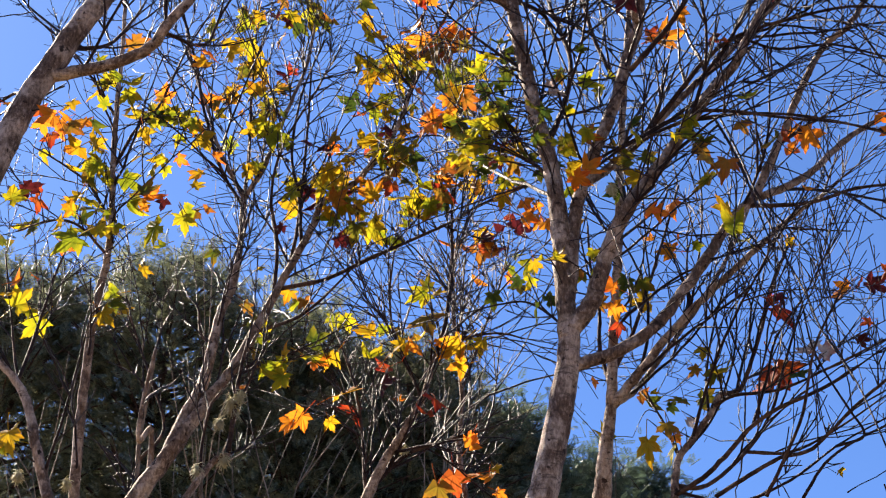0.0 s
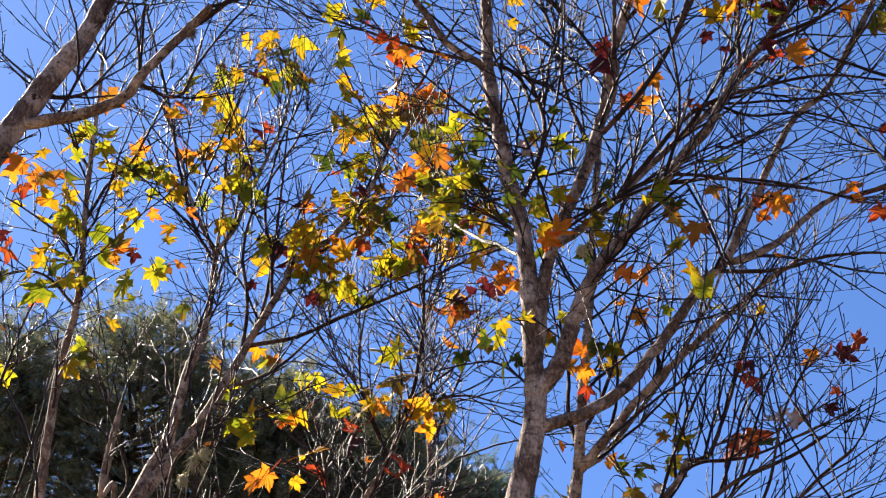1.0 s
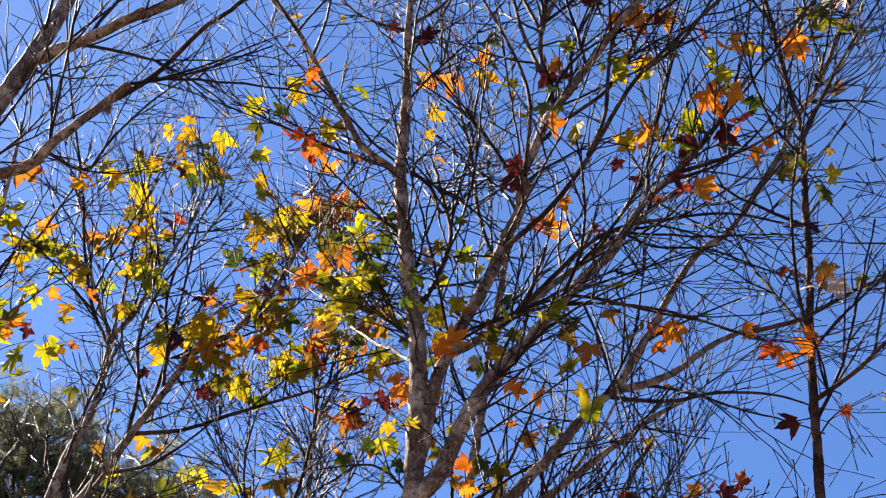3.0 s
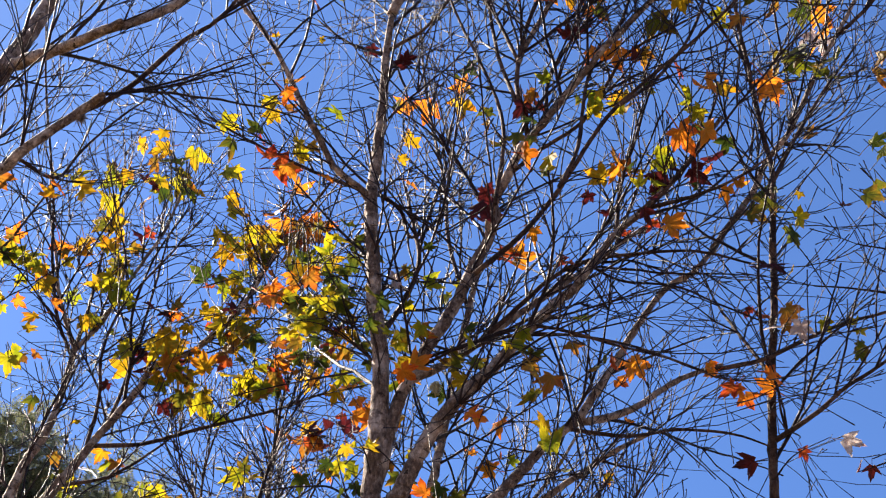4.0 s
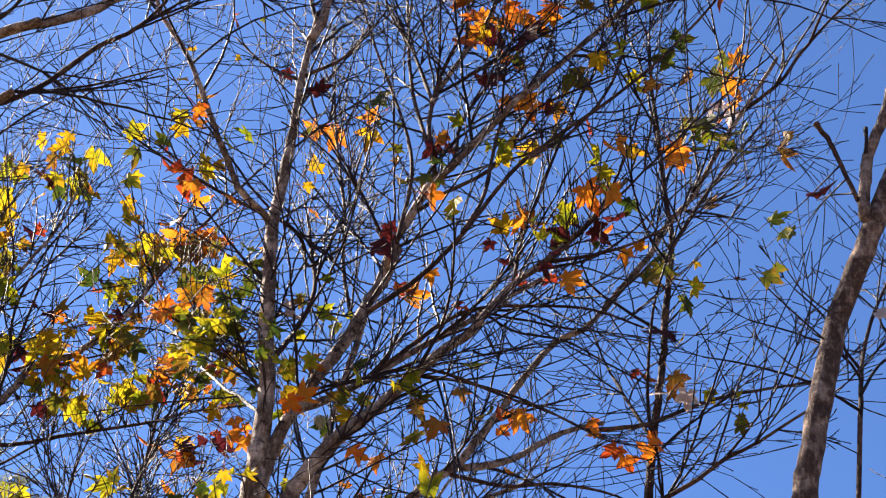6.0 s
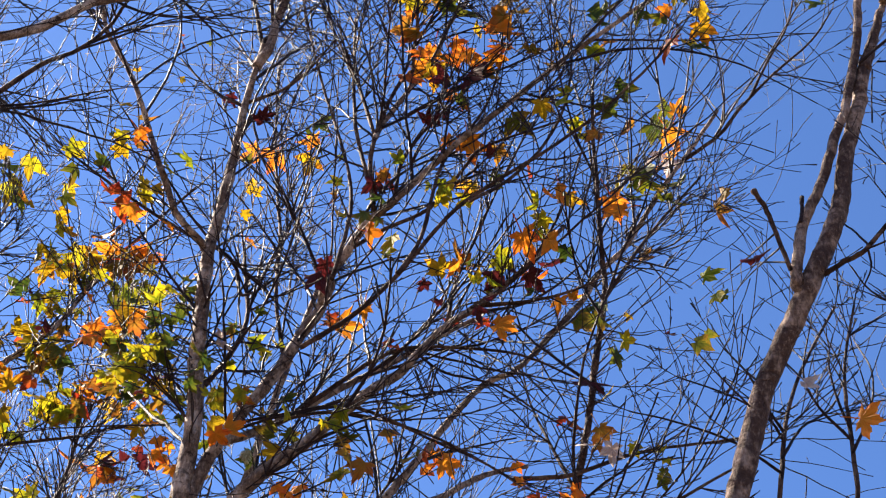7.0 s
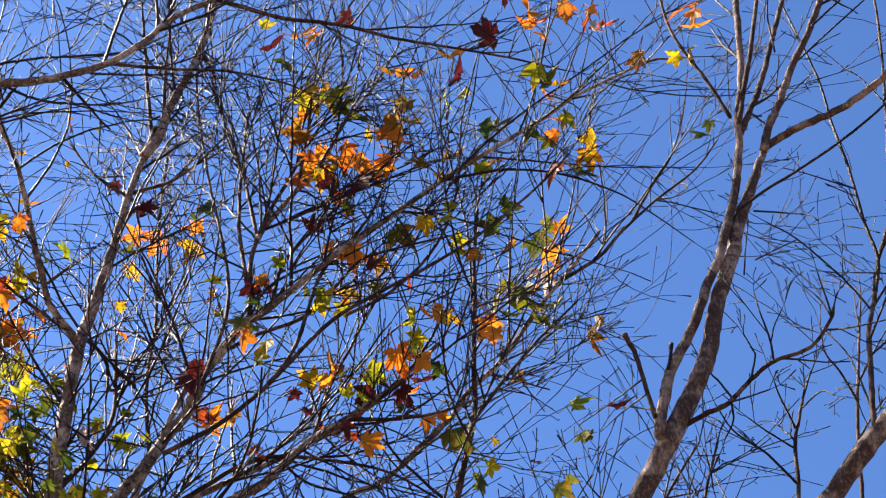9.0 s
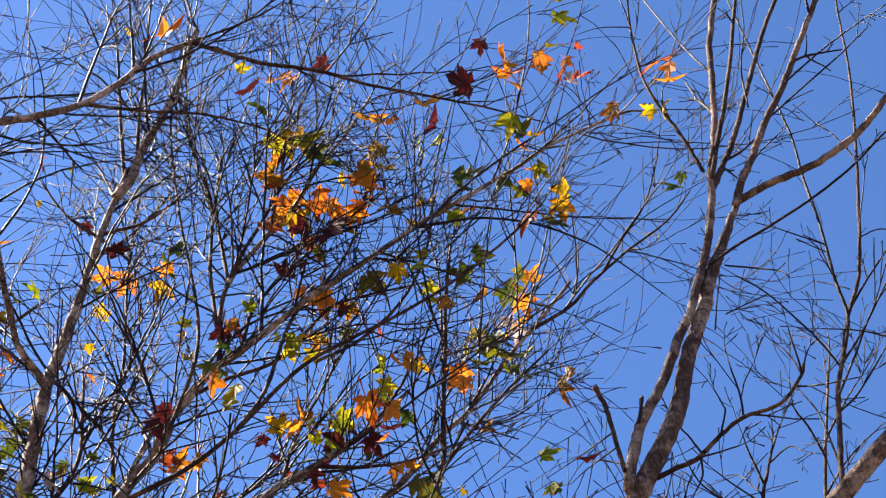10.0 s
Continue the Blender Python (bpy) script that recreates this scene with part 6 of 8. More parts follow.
tree_b.leaf(-0.311, 6.189, 7.688, 0.135, LIME)
tree_b.leaf(-0.353, 6.318, 7.766, 0.130, YELLOW)
tree_b.leaf(-0.446, 6.502, 7.725, 0.101, OLIVE)
tree_b.leaf(-0.217, 6.420, 7.874, 0.109, LIME)
tree_b.leaf(-0.358, 6.482, 7.989, 0.096, LIME)
tree_b.leaf(-0.167, 6.330, 7.850, 0.085, LIME)
tree_b.leaf(-0.275, 6.330, 7.747, 0.107, YELLOW)
tree_b.leaf(-0.262, 6.350, 7.657, 0.100, LIME)
tree_b.leaf(-0.335, 6.484, 7.655, 0.091, LIME)
tree_b.leaf(-0.204, 6.281, 7.699, 0.091, YELLOW)
tree_b.leaf(-0.186, 6.416, 7.708, 0.071, OLIVE)
tree_b.leaf(-0.169, 6.374, 7.891, 0.124, LIME)
tree_b.leaf(-0.255, 6.480, 8.037, 0.112, LIME)
tree_b.leaf(-0.127, 6.371, 7.779, 0.102, OLIVE)
tree_b.leaf(-0.179, 6.387, 7.935, 0.097, LIME)
tree_b.leaf(-0.025, 6.259, 7.964, 0.155, ORANGE)
tree_b.leaf(-0.127, 6.249, 8.028, 0.126, RUSSET)
tree_b.leaf(0.053, 6.338, 8.016, 0.147, LIME)
tree_b.leaf(0.003, 6.136, 7.753, 0.151, RUSSET)
tree_b.leaf(0.072, 6.045, 7.732, 0.141, ORANGE)
tree_b.leaf(0.071, 6.044, 7.751, 0.139, YELLOW)
tree_b.leaf(0.078, 6.093, 7.821, 0.132, OLIVE)
tree_b.leaf(-0.103, 6.262, 7.884, 0.123, RUSSET)
tree_b.leaf(-0.034, 6.317, 7.973, 0.108, ORANGE)
tree_b.leaf(-0.166, 6.356, 8.015, 0.109, RUSSET)
tree_b.leaf(-0.092, 6.192, 7.523, 0.059, ORANGE)
tree_b.leaf(-0.117, 6.161, 7.511, 0.058, ORANGE)
tree_b.leaf(0.095, 6.118, 7.793, 0.121, RUSSET)
tree_b.leaf(0.104, 6.022, 7.810, 0.091, ORANGE)
tree_b.leaf(0.038, 6.180, 7.796, 0.114, RED)
tree_b.leaf(0.207, 6.239, 8.019, 0.078, ORANGE)
tree_b.leaf(0.184, 6.353, 7.833, 0.154, YELLOW)
tree_b.leaf(0.059, 6.222, 7.668, 0.166, LIME)
tree_b.leaf(0.105, 6.473, 7.648, 0.139, OLIVE)
tree_b.leaf(0.136, 6.235, 7.738, 0.142, LIME)
tree_b.leaf(0.253, 6.353, 7.713, 0.115, OLIVE)
tree_b.leaf(0.370, 6.589, 7.240, 0.120, LIME)
tree_b.leaf(0.204, 6.563, 7.158, 0.093, RUSSET)
tree_b.leaf(0.347, 6.529, 7.305, 0.094, LIME)
tree_b.leaf(0.360, 6.574, 7.204, 0.076, LIME)
tree_b.leaf(0.333, 6.551, 7.091, 0.104, YELLOW)
tree_b.leaf(0.245, 6.495, 7.285, 0.097, YELLOW)
tree_b.leaf(0.407, 6.567, 7.144, 0.081, ORANGE)
tree_b.leaf(0.462, 6.635, 7.255, 0.121, OLIVE)
tree_b.leaf(0.502, 6.502, 6.986, 0.073, ORANGE)
tree_b.leaf(0.437, 6.448, 6.955, 0.073, ORANGE)
tree_b.leaf(0.432, 6.410, 6.820, 0.086, ORANGE)
tree_b.leaf(0.507, 6.457, 6.848, 0.084, ORANGE)
tree_b.leaf(-0.139, 6.431, 6.993, 0.131, LIME)
tree_b.leaf(-0.233, 6.411, 6.980, 0.126, LIME)
tree_b.leaf(-0.053, 6.406, 6.908, 0.111, LIME)
tree_b.leaf(-0.098, 6.462, 6.885, 0.087, YELLOW)
tree_b.leaf(-0.175, 6.605, 7.014, 0.085, OLIVE)
tree_b.leaf(-0.153, 6.515, 6.966, 0.085, LIME)
tree_b.leaf(-0.064, 6.497, 7.119, 0.075, RUSSET)
tree_b.leaf(-0.162, 6.491, 6.869, 0.078, LIME)
tree_b.leaf(-0.116, 6.447, 6.955, 0.065, LIME)
tree_b.leaf(-0.221, 6.350, 7.177, 0.088, YELLOW)
tree_b.leaf(-0.283, 6.413, 7.245, 0.083, LIME)
tree_b.leaf(-0.343, 6.418, 7.296, 0.065, RUSSET)
tree_b.leaf(-0.165, 6.383, 7.196, 0.074, LIME)
tree_b.leaf(-0.129, 6.300, 7.247, 0.070, YELLOW)
tree_b.leaf(-0.159, 6.284, 7.213, 0.102, OLIVE)
tree_b.leaf(-0.173, 6.426, 7.291, 0.088, LIME)
tree_b.leaf(-0.124, 6.326, 7.185, 0.095, OLIVE)
tree_b.leaf(-0.266, 6.299, 7.194, 0.091, LIME)
tree_b.leaf(-0.889, 6.384, 6.105, 0.068, LIME)
tree_b.leaf(-0.881, 6.367, 6.159, 0.082, LIME)
tree_b.leaf(-0.961, 6.377, 6.311, 0.067, RUSSET)
tree_b.leaf(-0.931, 6.361, 6.177, 0.077, OLIVE)
tree_b.leaf(-0.890, 6.582, 6.369, 0.073, RUSSET)
tree_b.leaf(-0.755, 6.223, 5.875, 0.105, YELLOW)
tree_b.leaf(-0.806, 6.128, 5.771, 0.086, LIME)
tree_b.leaf(-0.921, 6.300, 5.782, 0.075, RUSSET)
tree_b.leaf(-0.728, 6.587, 6.466, 0.091, LIME)
tree_b.leaf(-0.692, 6.541, 6.444, 0.087, RUSSET)
tree_b.leaf(-0.774, 6.612, 6.560, 0.085, YELLOW)
tree_b.leaf(-0.882, 6.262, 6.437, 0.050, YELLOW)
tree_b.leaf(-0.979, 6.609, 8.845, 0.102, YELLOW)
tree_b.leaf(-1.060, 6.462, 8.432, 0.138, LIME)
tree_b.leaf(-1.085, 6.481, 8.454, 0.109, RUSSET)
tree_b.leaf(-0.992, 6.468, 8.437, 0.106, YELLOW)
tree_b.leaf(-0.880, 6.667, 8.444, 0.101, RUSSET)
tree_b.leaf(-0.723, 6.326, 8.445, 0.129, LIME)
tree_b.leaf(-0.627, 6.313, 8.512, 0.129, LIME)
tree_b.leaf(-0.792, 6.335, 8.535, 0.113, YELLOW)
tree_b.leaf(-0.696, 6.597, 8.562, 0.133, LIME)
tree_b.leaf(-0.794, 6.671, 8.573, 0.118, OLIVE)
tree_b.leaf(-0.909, 6.626, 8.567, 0.074, MAROON)
tree_b.leaf(-0.017, 6.240, 8.238, 0.088, ORANGE)
tree_b.done()

tree_n = Tree("low thin tree hung with tufts of pale lichen", (-1.50, 6.03), BARK_SUNLIT, 6)
tree_n.limb(0.0182, 0.0116, 0.26, (-1.139, 6.094, 4.956), (-1.120, 6.098, 5.087), (-1.020, 6.115, 5.271), (-0.958, 6.126, 5.312))
tree_n.limb(0.0116, 0.0073, 0.51, (-0.958, 6.126, 5.312), (-0.945, 6.128, 5.530), (-0.930, 6.130, 5.727), (-0.899, 6.135, 5.931))
tree_n.limb(0.0081, 0.0048, 0.51, (-1.073, 6.106, 5.185), (-1.072, 6.106, 5.376), (-1.049, 6.110, 5.553), (-1.021, 6.115, 5.615))
tree_n.leaf(-0.738, 6.155, 5.735, 0.090, LIME)
tree_n.leaf(-0.744, 6.219, 5.849, 0.089, LIME)
tree_n.leaf(-0.821, 6.095, 5.730, 0.090, LIME)
tree_n.leaf(-0.772, 6.224, 5.768, 0.078, OLIVE)
tree_n.leaf(-0.757, 6.231, 5.823, 0.070, YELLOW)
tree_n.leaf(-0.889, 6.281, 5.936, 0.093, RUSSET)
tree_n.tuft(-0.957, 6.126, 5.574, 0.158, MOSS)
tree_n.tuft(-1.005, 6.118, 5.473, 0.091, MOSS)
tree_n.tuft(-1.082, 6.105, 5.228, 0.105, MOSS)
tree_n.tuft(-0.976, 6.123, 5.291, 0.100, MOSS)
tree_n.tuft(-0.914, 6.082, 5.589, 0.086, MOSS)
tree_n.done()

tree_l1 = Tree("straight slender pale sunlit trunk with green and yellow leaves", (-1.80, 7.11), BARK_SUNLIT, 7)
tree_l1.limb(0.0265, 0.0181, 0.17, (-1.676, 6.384, 5.134), (-1.670, 6.351, 5.251), (-1.675, 6.315, 5.587), (-1.668, 6.282, 5.812), (-1.660, 6.250, 6.043), (-1.640, 6.221, 6.285), (-1.614, 6.193, 6.433))
tree_l1.limb(0.0181, 0.0101, 0.44, (-1.614, 6.193, 6.433), (-1.606, 6.154, 6.646), (-1.619, 6.109, 6.972), (-1.628, 6.065, 7.315), (-1.626, 6.024, 7.677), (-1.636, 5.980, 8.056))
tree_l1.limb(0.0094, 0.0045, 0.50, (-1.619, 6.109, 6.972), (-1.548, 6.179, 7.298), (-1.461, 6.252, 7.521), (-1.357, 6.326, 8.008), (-1.250, 6.399, 8.391))
tree_l1.limb(0.0078, 0.0042, 0.55, (-1.606, 6.154, 6.646), (-1.742, 6.186, 6.932), (-1.908, 6.207, 7.108), (-2.073, 6.224, 7.245))
tree_l1.limb(0.0078, 0.0038, 0.55, (-1.612, 6.183, 6.483), (-1.740, 6.079, 6.591), (-1.850, 5.977, 6.548), (-1.967, 5.869, 6.398))
tree_l1.limb(0.0082, 0.0044, 0.55, (-1.627, 6.069, 7.285), (-1.753, 6.068, 7.522), (-1.928, 6.050, 7.800), (-2.124, 6.020, 7.991))
tree_l1.leaf(-1.583, 5.910, 7.402, 0.146, LIME)
tree_l1.leaf(-1.514, 5.787, 7.539, 0.133, RUSSET)
tree_l1.leaf(-1.517, 5.884, 7.353, 0.116, LIME)
tree_l1.leaf(-1.532, 5.887, 7.291, 0.089, LIME)
tree_l1.leaf(-1.726, 6.086, 7.510, 0.105, YELLOW)
tree_l1.leaf(-1.732, 6.149, 7.612, 0.103, OLIVE)
tree_l1.leaf(-1.733, 6.146, 7.644, 0.097, LIME)
tree_l1.leaf(-1.767, 6.097, 7.712, 0.089, LIME)
tree_l1.leaf(-1.509, 6.105, 7.326, 0.118, LIME)
tree_l1.leaf(-1.552, 6.108, 7.397, 0.089, RUSSET)
tree_l1.leaf(-1.453, 6.207, 7.418, 0.098, OLIVE)
tree_l1.leaf(-1.338, 6.241, 7.437, 0.090, LIME)
tree_l1.leaf(-1.491, 6.390, 7.631, 0.123, YELLOW)
tree_l1.leaf(-1.488, 6.545, 7.757, 0.122, OLIVE)
tree_l1.leaf(-1.449, 6.312, 7.639, 0.097, ORANGE)
tree_l1.leaf(-1.392, 6.237, 7.424, 0.120, LIME)
tree_l1.leaf(-1.492, 6.289, 7.472, 0.103, OLIVE)
tree_l1.leaf(-1.529, 6.390, 7.326, 0.102, YELLOW)
tree_l1.leaf(-1.428, 6.017, 7.214, 0.087, LIME)
tree_l1.leaf(-1.211, 6.009, 7.172, 0.073, LIME)
tree_l1.leaf(-1.461, 6.005, 7.132, 0.080, YELLOW)
tree_l1.leaf(-1.614, 5.805, 7.119, 0.074, LIME)
tree_l1.leaf(-1.948, 6.280, 7.448, 0.107, ORANGE)
tree_l1.leaf(-1.943, 6.186, 7.309, 0.093, ORANGE)
tree_l1.leaf(-1.814, 6.120, 7.315, 0.104, ORANGE)
tree_l1.leaf(-1.893, 6.143, 7.371, 0.093, ORANGE)
tree_l1.leaf(-1.986, 6.195, 7.293, 0.090, RED)
tree_l1.leaf(-1.465, 6.293, 7.133, 0.103, LIME)
tree_l1.leaf(-1.411, 6.187, 7.109, 0.098, LIME)
tree_l1.leaf(-1.423, 6.267, 7.184, 0.080, YELLOW)
tree_l1.leaf(-1.414, 6.381, 7.208, 0.066, LIME)
tree_l1.leaf(-1.578, 6.190, 6.984, 0.130, LIME)
tree_l1.leaf(-1.827, 6.182, 7.197, 0.118, YELLOW)
tree_l1.leaf(-1.754, 6.218, 7.223, 0.093, LIME)
tree_l1.leaf(-1.759, 6.185, 7.235, 0.099, YELLOW)
tree_l1.leaf(-2.029, 6.242, 7.224, 0.090, LIME)
tree_l1.leaf(-1.655, 5.877, 6.917, 0.126, YELLOW)
tree_l1.leaf(-1.672, 5.838, 7.044, 0.112, OLIVE)
tree_l1.leaf(-1.634, 5.871, 6.811, 0.100, LIME)
tree_l1.leaf(-1.637, 6.044, 6.870, 0.096, LIME)
tree_l1.leaf(-1.720, 6.203, 7.096, 0.117, OLIVE)
tree_l1.leaf(-1.853, 6.059, 7.231, 0.112, RUSSET)
tree_l1.leaf(-1.779, 6.167, 7.019, 0.089, LIME)
tree_l1.leaf(-1.759, 6.194, 7.105, 0.066, LIME)
tree_l1.leaf(-1.703, 6.012, 6.873, 0.127, OLIVE)
tree_l1.leaf(-1.668, 5.986, 6.930, 0.111, LIME)
tree_l1.leaf(-1.863, 5.802, 6.525, 0.095, RED)
tree_l1.leaf(-1.863, 5.766, 6.552, 0.080, RED)
tree_l1.leaf(-1.762, 6.081, 6.789, 0.113, YELLOW)
tree_l1.leaf(-1.695, 6.100, 6.756, 0.102, LIME)
tree_l1.leaf(-1.676, 6.153, 6.756, 0.114, OLIVE)
tree_l1.leaf(-1.825, 6.140, 6.764, 0.097, LIME)
tree_l1.leaf(-1.773, 5.900, 6.489, 0.082, YELLOW)
tree_l1.leaf(-1.718, 5.841, 6.491, 0.071, YELLOW)
tree_l1.leaf(-1.549, 5.832, 6.473, 0.054, LIME)
tree_l1.leaf(-1.942, 6.024, 6.555, 0.097, OLIVE)
tree_l1.leaf(-2.015, 6.067, 6.599, 0.092, LIME)
tree_l1.leaf(-2.099, 6.107, 6.526, 0.088, OLIVE)
tree_l1.leaf(-1.400, 5.959, 6.661, 0.096, ORANGE)
tree_l1.leaf(-1.557, 6.287, 6.879, 0.116, LIME)
tree_l1.leaf(-1.550, 6.303, 6.936, 0.087, OLIVE)
tree_l1.leaf(-1.424, 6.034, 6.646, 0.055, ORANGE)
tree_l1.leaf(-1.370, 6.074, 6.571, 0.124, LIME)
tree_l1.leaf(-1.415, 5.925, 6.666, 0.121, OLIVE)
tree_l1.leaf(-1.307, 6.015, 6.401, 0.068, LIME)
tree_l1.leaf(-1.401, 6.052, 6.299, 0.065, YELLOW)
tree_l1.leaf(-1.691, 6.112, 6.581, 0.098, OLIVE)
tree_l1.leaf(-1.786, 6.084, 6.572, 0.086, LIME)
tree_l1.leaf(-1.637, 6.142, 6.614, 0.091, OLIVE)
tree_l1.leaf(-1.570, 6.108, 6.611, 0.090, LIME)
tree_l1.leaf(-1.344, 6.086, 6.739, 0.056, MAROON)
tree_l1.leaf(-1.783, 6.078, 6.734, 0.085, YELLOW)
tree_l1.leaf(-1.760, 6.163, 6.709, 0.084, OLIVE)
tree_l1.leaf(-1.596, 6.145, 6.122, 0.086, YELLOW)
tree_l1.leaf(-1.599, 6.241, 6.119, 0.074, YELLOW)
tree_l1.tuft(-1.690, 6.277, 5.286, 0.078, MOSS)
tree_l1.done()

tree_l2 = Tree("short bent grey trunk among dark evergreens", (-0.65, 6.05), BARK, 8)
tree_l2.limb(0.0263, 0.0151, 0.22, (-1.577, 5.789, 4.807), (-1.623, 5.776, 4.925), (-1.690, 5.757, 5.133), (-1.749, 5.739, 5.344), (-1.812, 5.720, 5.461), (-1.911, 5.688, 5.572))
tree_l2.limb(0.0092, 0.0039, 0.55, (-1.806, 5.722, 5.451), (-1.797, 5.829, 5.755), (-1.775, 5.940, 6.212), (-1.752, 6.052, 6.500))
tree_l2.limb(0.0079, 0.0037, 0.55, (-1.734, 5.744, 5.298), (-1.833, 5.783, 5.547), (-1.913, 5.827, 5.880), (-2.001, 5.868, 6.265))
tree_l2.leaf(-1.684, 5.864, 6.348, 0.134, LIME)
tree_l2.leaf(-1.613, 5.974, 6.461, 0.109, LIME)
tree_l2.leaf(-1.830, 6.147, 6.545, 0.084, ORANGE)
tree_l2.leaf(-1.769, 6.163, 6.519, 0.069, YELLOW)
tree_l2.leaf(-1.923, 5.819, 6.062, 0.079, ORANGE)
tree_l2.leaf(-1.890, 5.808, 5.927, 0.104, LIME)
tree_l2.leaf(-1.839, 5.833, 5.918, 0.088, LIME)
tree_l2.leaf(-1.825, 5.964, 5.944, 0.118, LIME)
tree_l2.leaf(-1.917, 5.713, 5.920, 0.064, YELLOW)
tree_l2.leaf(-1.815, 5.743, 6.038, 0.039, ORANGE)
tree_l2.leaf(-1.779, 5.625, 5.150, 0.107, YELLOW)
tree_l2.leaf(-1.861, 5.703, 5.152, 0.101, OLIVE)
tree_l2.leaf(-1.799, 5.676, 5.128, 0.072, LIME)
tree_l2.leaf(-1.772, 5.735, 5.175, 0.058, LIME)
tree_l2.done()

tree_l3 = Tree("thin dry pale stem with a broken top", (-1.54, 6.62), DEAD, 9)
tree_l3.limb(0.0137, 0.0093, 0.28, (-1.465, 6.640, 5.265), (-1.460, 6.641, 5.443), (-1.466, 6.640, 5.718), (-1.454, 6.643, 5.926), (-1.432, 6.647, 6.251))
tree_l3.limb(0.0089, 0.0042, 0.33, (-1.464, 6.641, 5.603), (-1.369, 6.712, 5.822), (-1.453, 6.745, 6.108), (-1.571, 6.770, 6.439), (-1.654, 6.802, 6.717))
tree_l3.leaf(-1.691, 6.910, 6.695, 0.085, YELLOW)
tree_l3.leaf(-1.652, 6.595, 6.563, 0.087, LIME)
tree_l3.leaf(-1.649, 6.519, 6.454, 0.086, OLIVE)
tree_l3.tuft(-1.922, 6.314, 5.354, 0.089, MOSS)
tree_l3.done()

tree_m = Tree("leaning pale sunlit stem with red and orange leaves", (-1.43, 6.95), BARK_SUNLIT, 10)
tree_m.limb(0.0295, 0.0116, 0.78, (-0.435, 6.686, 5.250), (-0.375, 6.669, 5.411), (-0.302, 6.653, 5.562), (-0.209, 6.637, 5.716), (-0.116, 6.619, 5.892), (-0.042, 6.600, 6.137))
tree_m.limb(0.0116, 0.0056, 1.86, (-0.042, 6.600, 6.137), (0.015, 6.600, 6.356), (0.052, 6.600, 6.674), (0.063, 6.600, 7.010), (0.103, 6.599, 7.320))
tree_m.limb(0.0089, 0.0041, 1.71, (-0.116, 6.619, 5.892), (-0.241, 6.616, 6.240), (-0.267, 6.615, 6.519), (-0.235, 6.616, 6.847))
tree_m.limb(0.0124, 0.0064, 1.24, (-0.363, 6.667, 5.436), (-0.197, 6.707, 5.630), (-0.023, 6.743, 5.718), (0.187, 6.774, 5.798))
tree_m.limb(0.0099, 0.0053, 1.24, (-0.385, 6.672, 5.384), (-0.398, 6.697, 5.524), (-0.413, 6.721, 5.799), (-0.455, 6.743, 6.079), (-0.532, 6.762, 6.355))
tree_m.limb(0.0090, 0.0038, 1.55, (-0.042, 6.600, 6.137), (0.094, 6.566, 6.192), (0.260, 6.528, 6.192), (0.393, 6.488, 6.125))
tree_m.leaf(0.011, 6.447, 7.153, 0.133, ORANGE)
tree_m.leaf(0.013, 6.516, 7.106, 0.130, RED)
tree_m.leaf(0.162, 6.515, 7.284, 0.120, LIME)
tree_m.leaf(0.078, 6.541, 7.284, 0.119, OLIVE)
tree_m.leaf(0.251, 6.539, 7.334, 0.098, LIME)
tree_m.leaf(-0.080, 6.535, 7.155, 0.119, LIME)
tree_m.leaf(-0.028, 6.543, 7.085, 0.109, LIME)
tree_m.leaf(-0.054, 6.607, 7.097, 0.104, YELLOW)
tree_m.leaf(0.036, 6.408, 6.965, 0.116, OLIVE)
tree_m.leaf(-0.028, 6.363, 6.851, 0.114, RUSSET)
tree_m.leaf(-0.048, 6.321, 6.863, 0.111, LIME)
tree_m.leaf(0.096, 6.446, 7.072, 0.117, RUSSET)
tree_m.leaf(0.019, 6.373, 6.963, 0.103, RUSSET)
tree_m.leaf(0.040, 6.377, 7.106, 0.112, RUSSET)
tree_m.leaf(0.192, 6.707, 7.309, 0.122, YELLOW)
tree_m.leaf(-0.006, 6.539, 7.155, 0.089, OLIVE)
tree_m.leaf(0.002, 6.511, 7.197, 0.081, RUSSET)
tree_m.leaf(0.011, 6.541, 7.228, 0.086, LIME)
tree_m.leaf(0.233, 6.460, 7.194, 0.089, OLIVE)
tree_m.leaf(0.171, 6.381, 7.101, 0.068, YELLOW)
tree_m.leaf(0.274, 6.553, 7.203, 0.071, ORANGE)
tree_m.leaf(-0.675, 6.643, 6.159, 0.126, LIME)
tree_m.leaf(-0.664, 6.706, 6.307, 0.118, OLIVE)
tree_m.leaf(-0.555, 6.715, 6.227, 0.113, YELLOW)
tree_m.leaf(-0.653, 6.705, 6.191, 0.103, ORANGE)
tree_m.leaf(-0.525, 6.721, 5.989, 0.139, YELLOW)
tree_m.leaf(-0.695, 6.649, 5.835, 0.104, ORANGE)
tree_m.leaf(-0.756, 6.688, 5.824, 0.083, ORANGE)
tree_m.leaf(-0.554, 6.511, 5.711, 0.086, YELLOW)
tree_m.leaf(-0.473, 6.781, 5.943, 0.084, RED)
tree_m.leaf(-0.443, 6.710, 5.842, 0.069, RED)
tree_m.leaf(-0.513, 6.868, 6.564, 0.088, LIME)
tree_m.leaf(-0.580, 6.936, 6.631, 0.070, LIME)
tree_m.leaf(-0.359, 6.478, 6.182, 0.096, YELLOW)
tree_m.leaf(-0.372, 6.411, 6.091, 0.084, OLIVE)
tree_m.leaf(-0.301, 6.724, 6.388, 0.086, LIME)
tree_m.leaf(-0.222, 6.666, 6.332, 0.077, RUSSET)
tree_m.leaf(-0.371, 6.693, 6.197, 0.113, LIME)
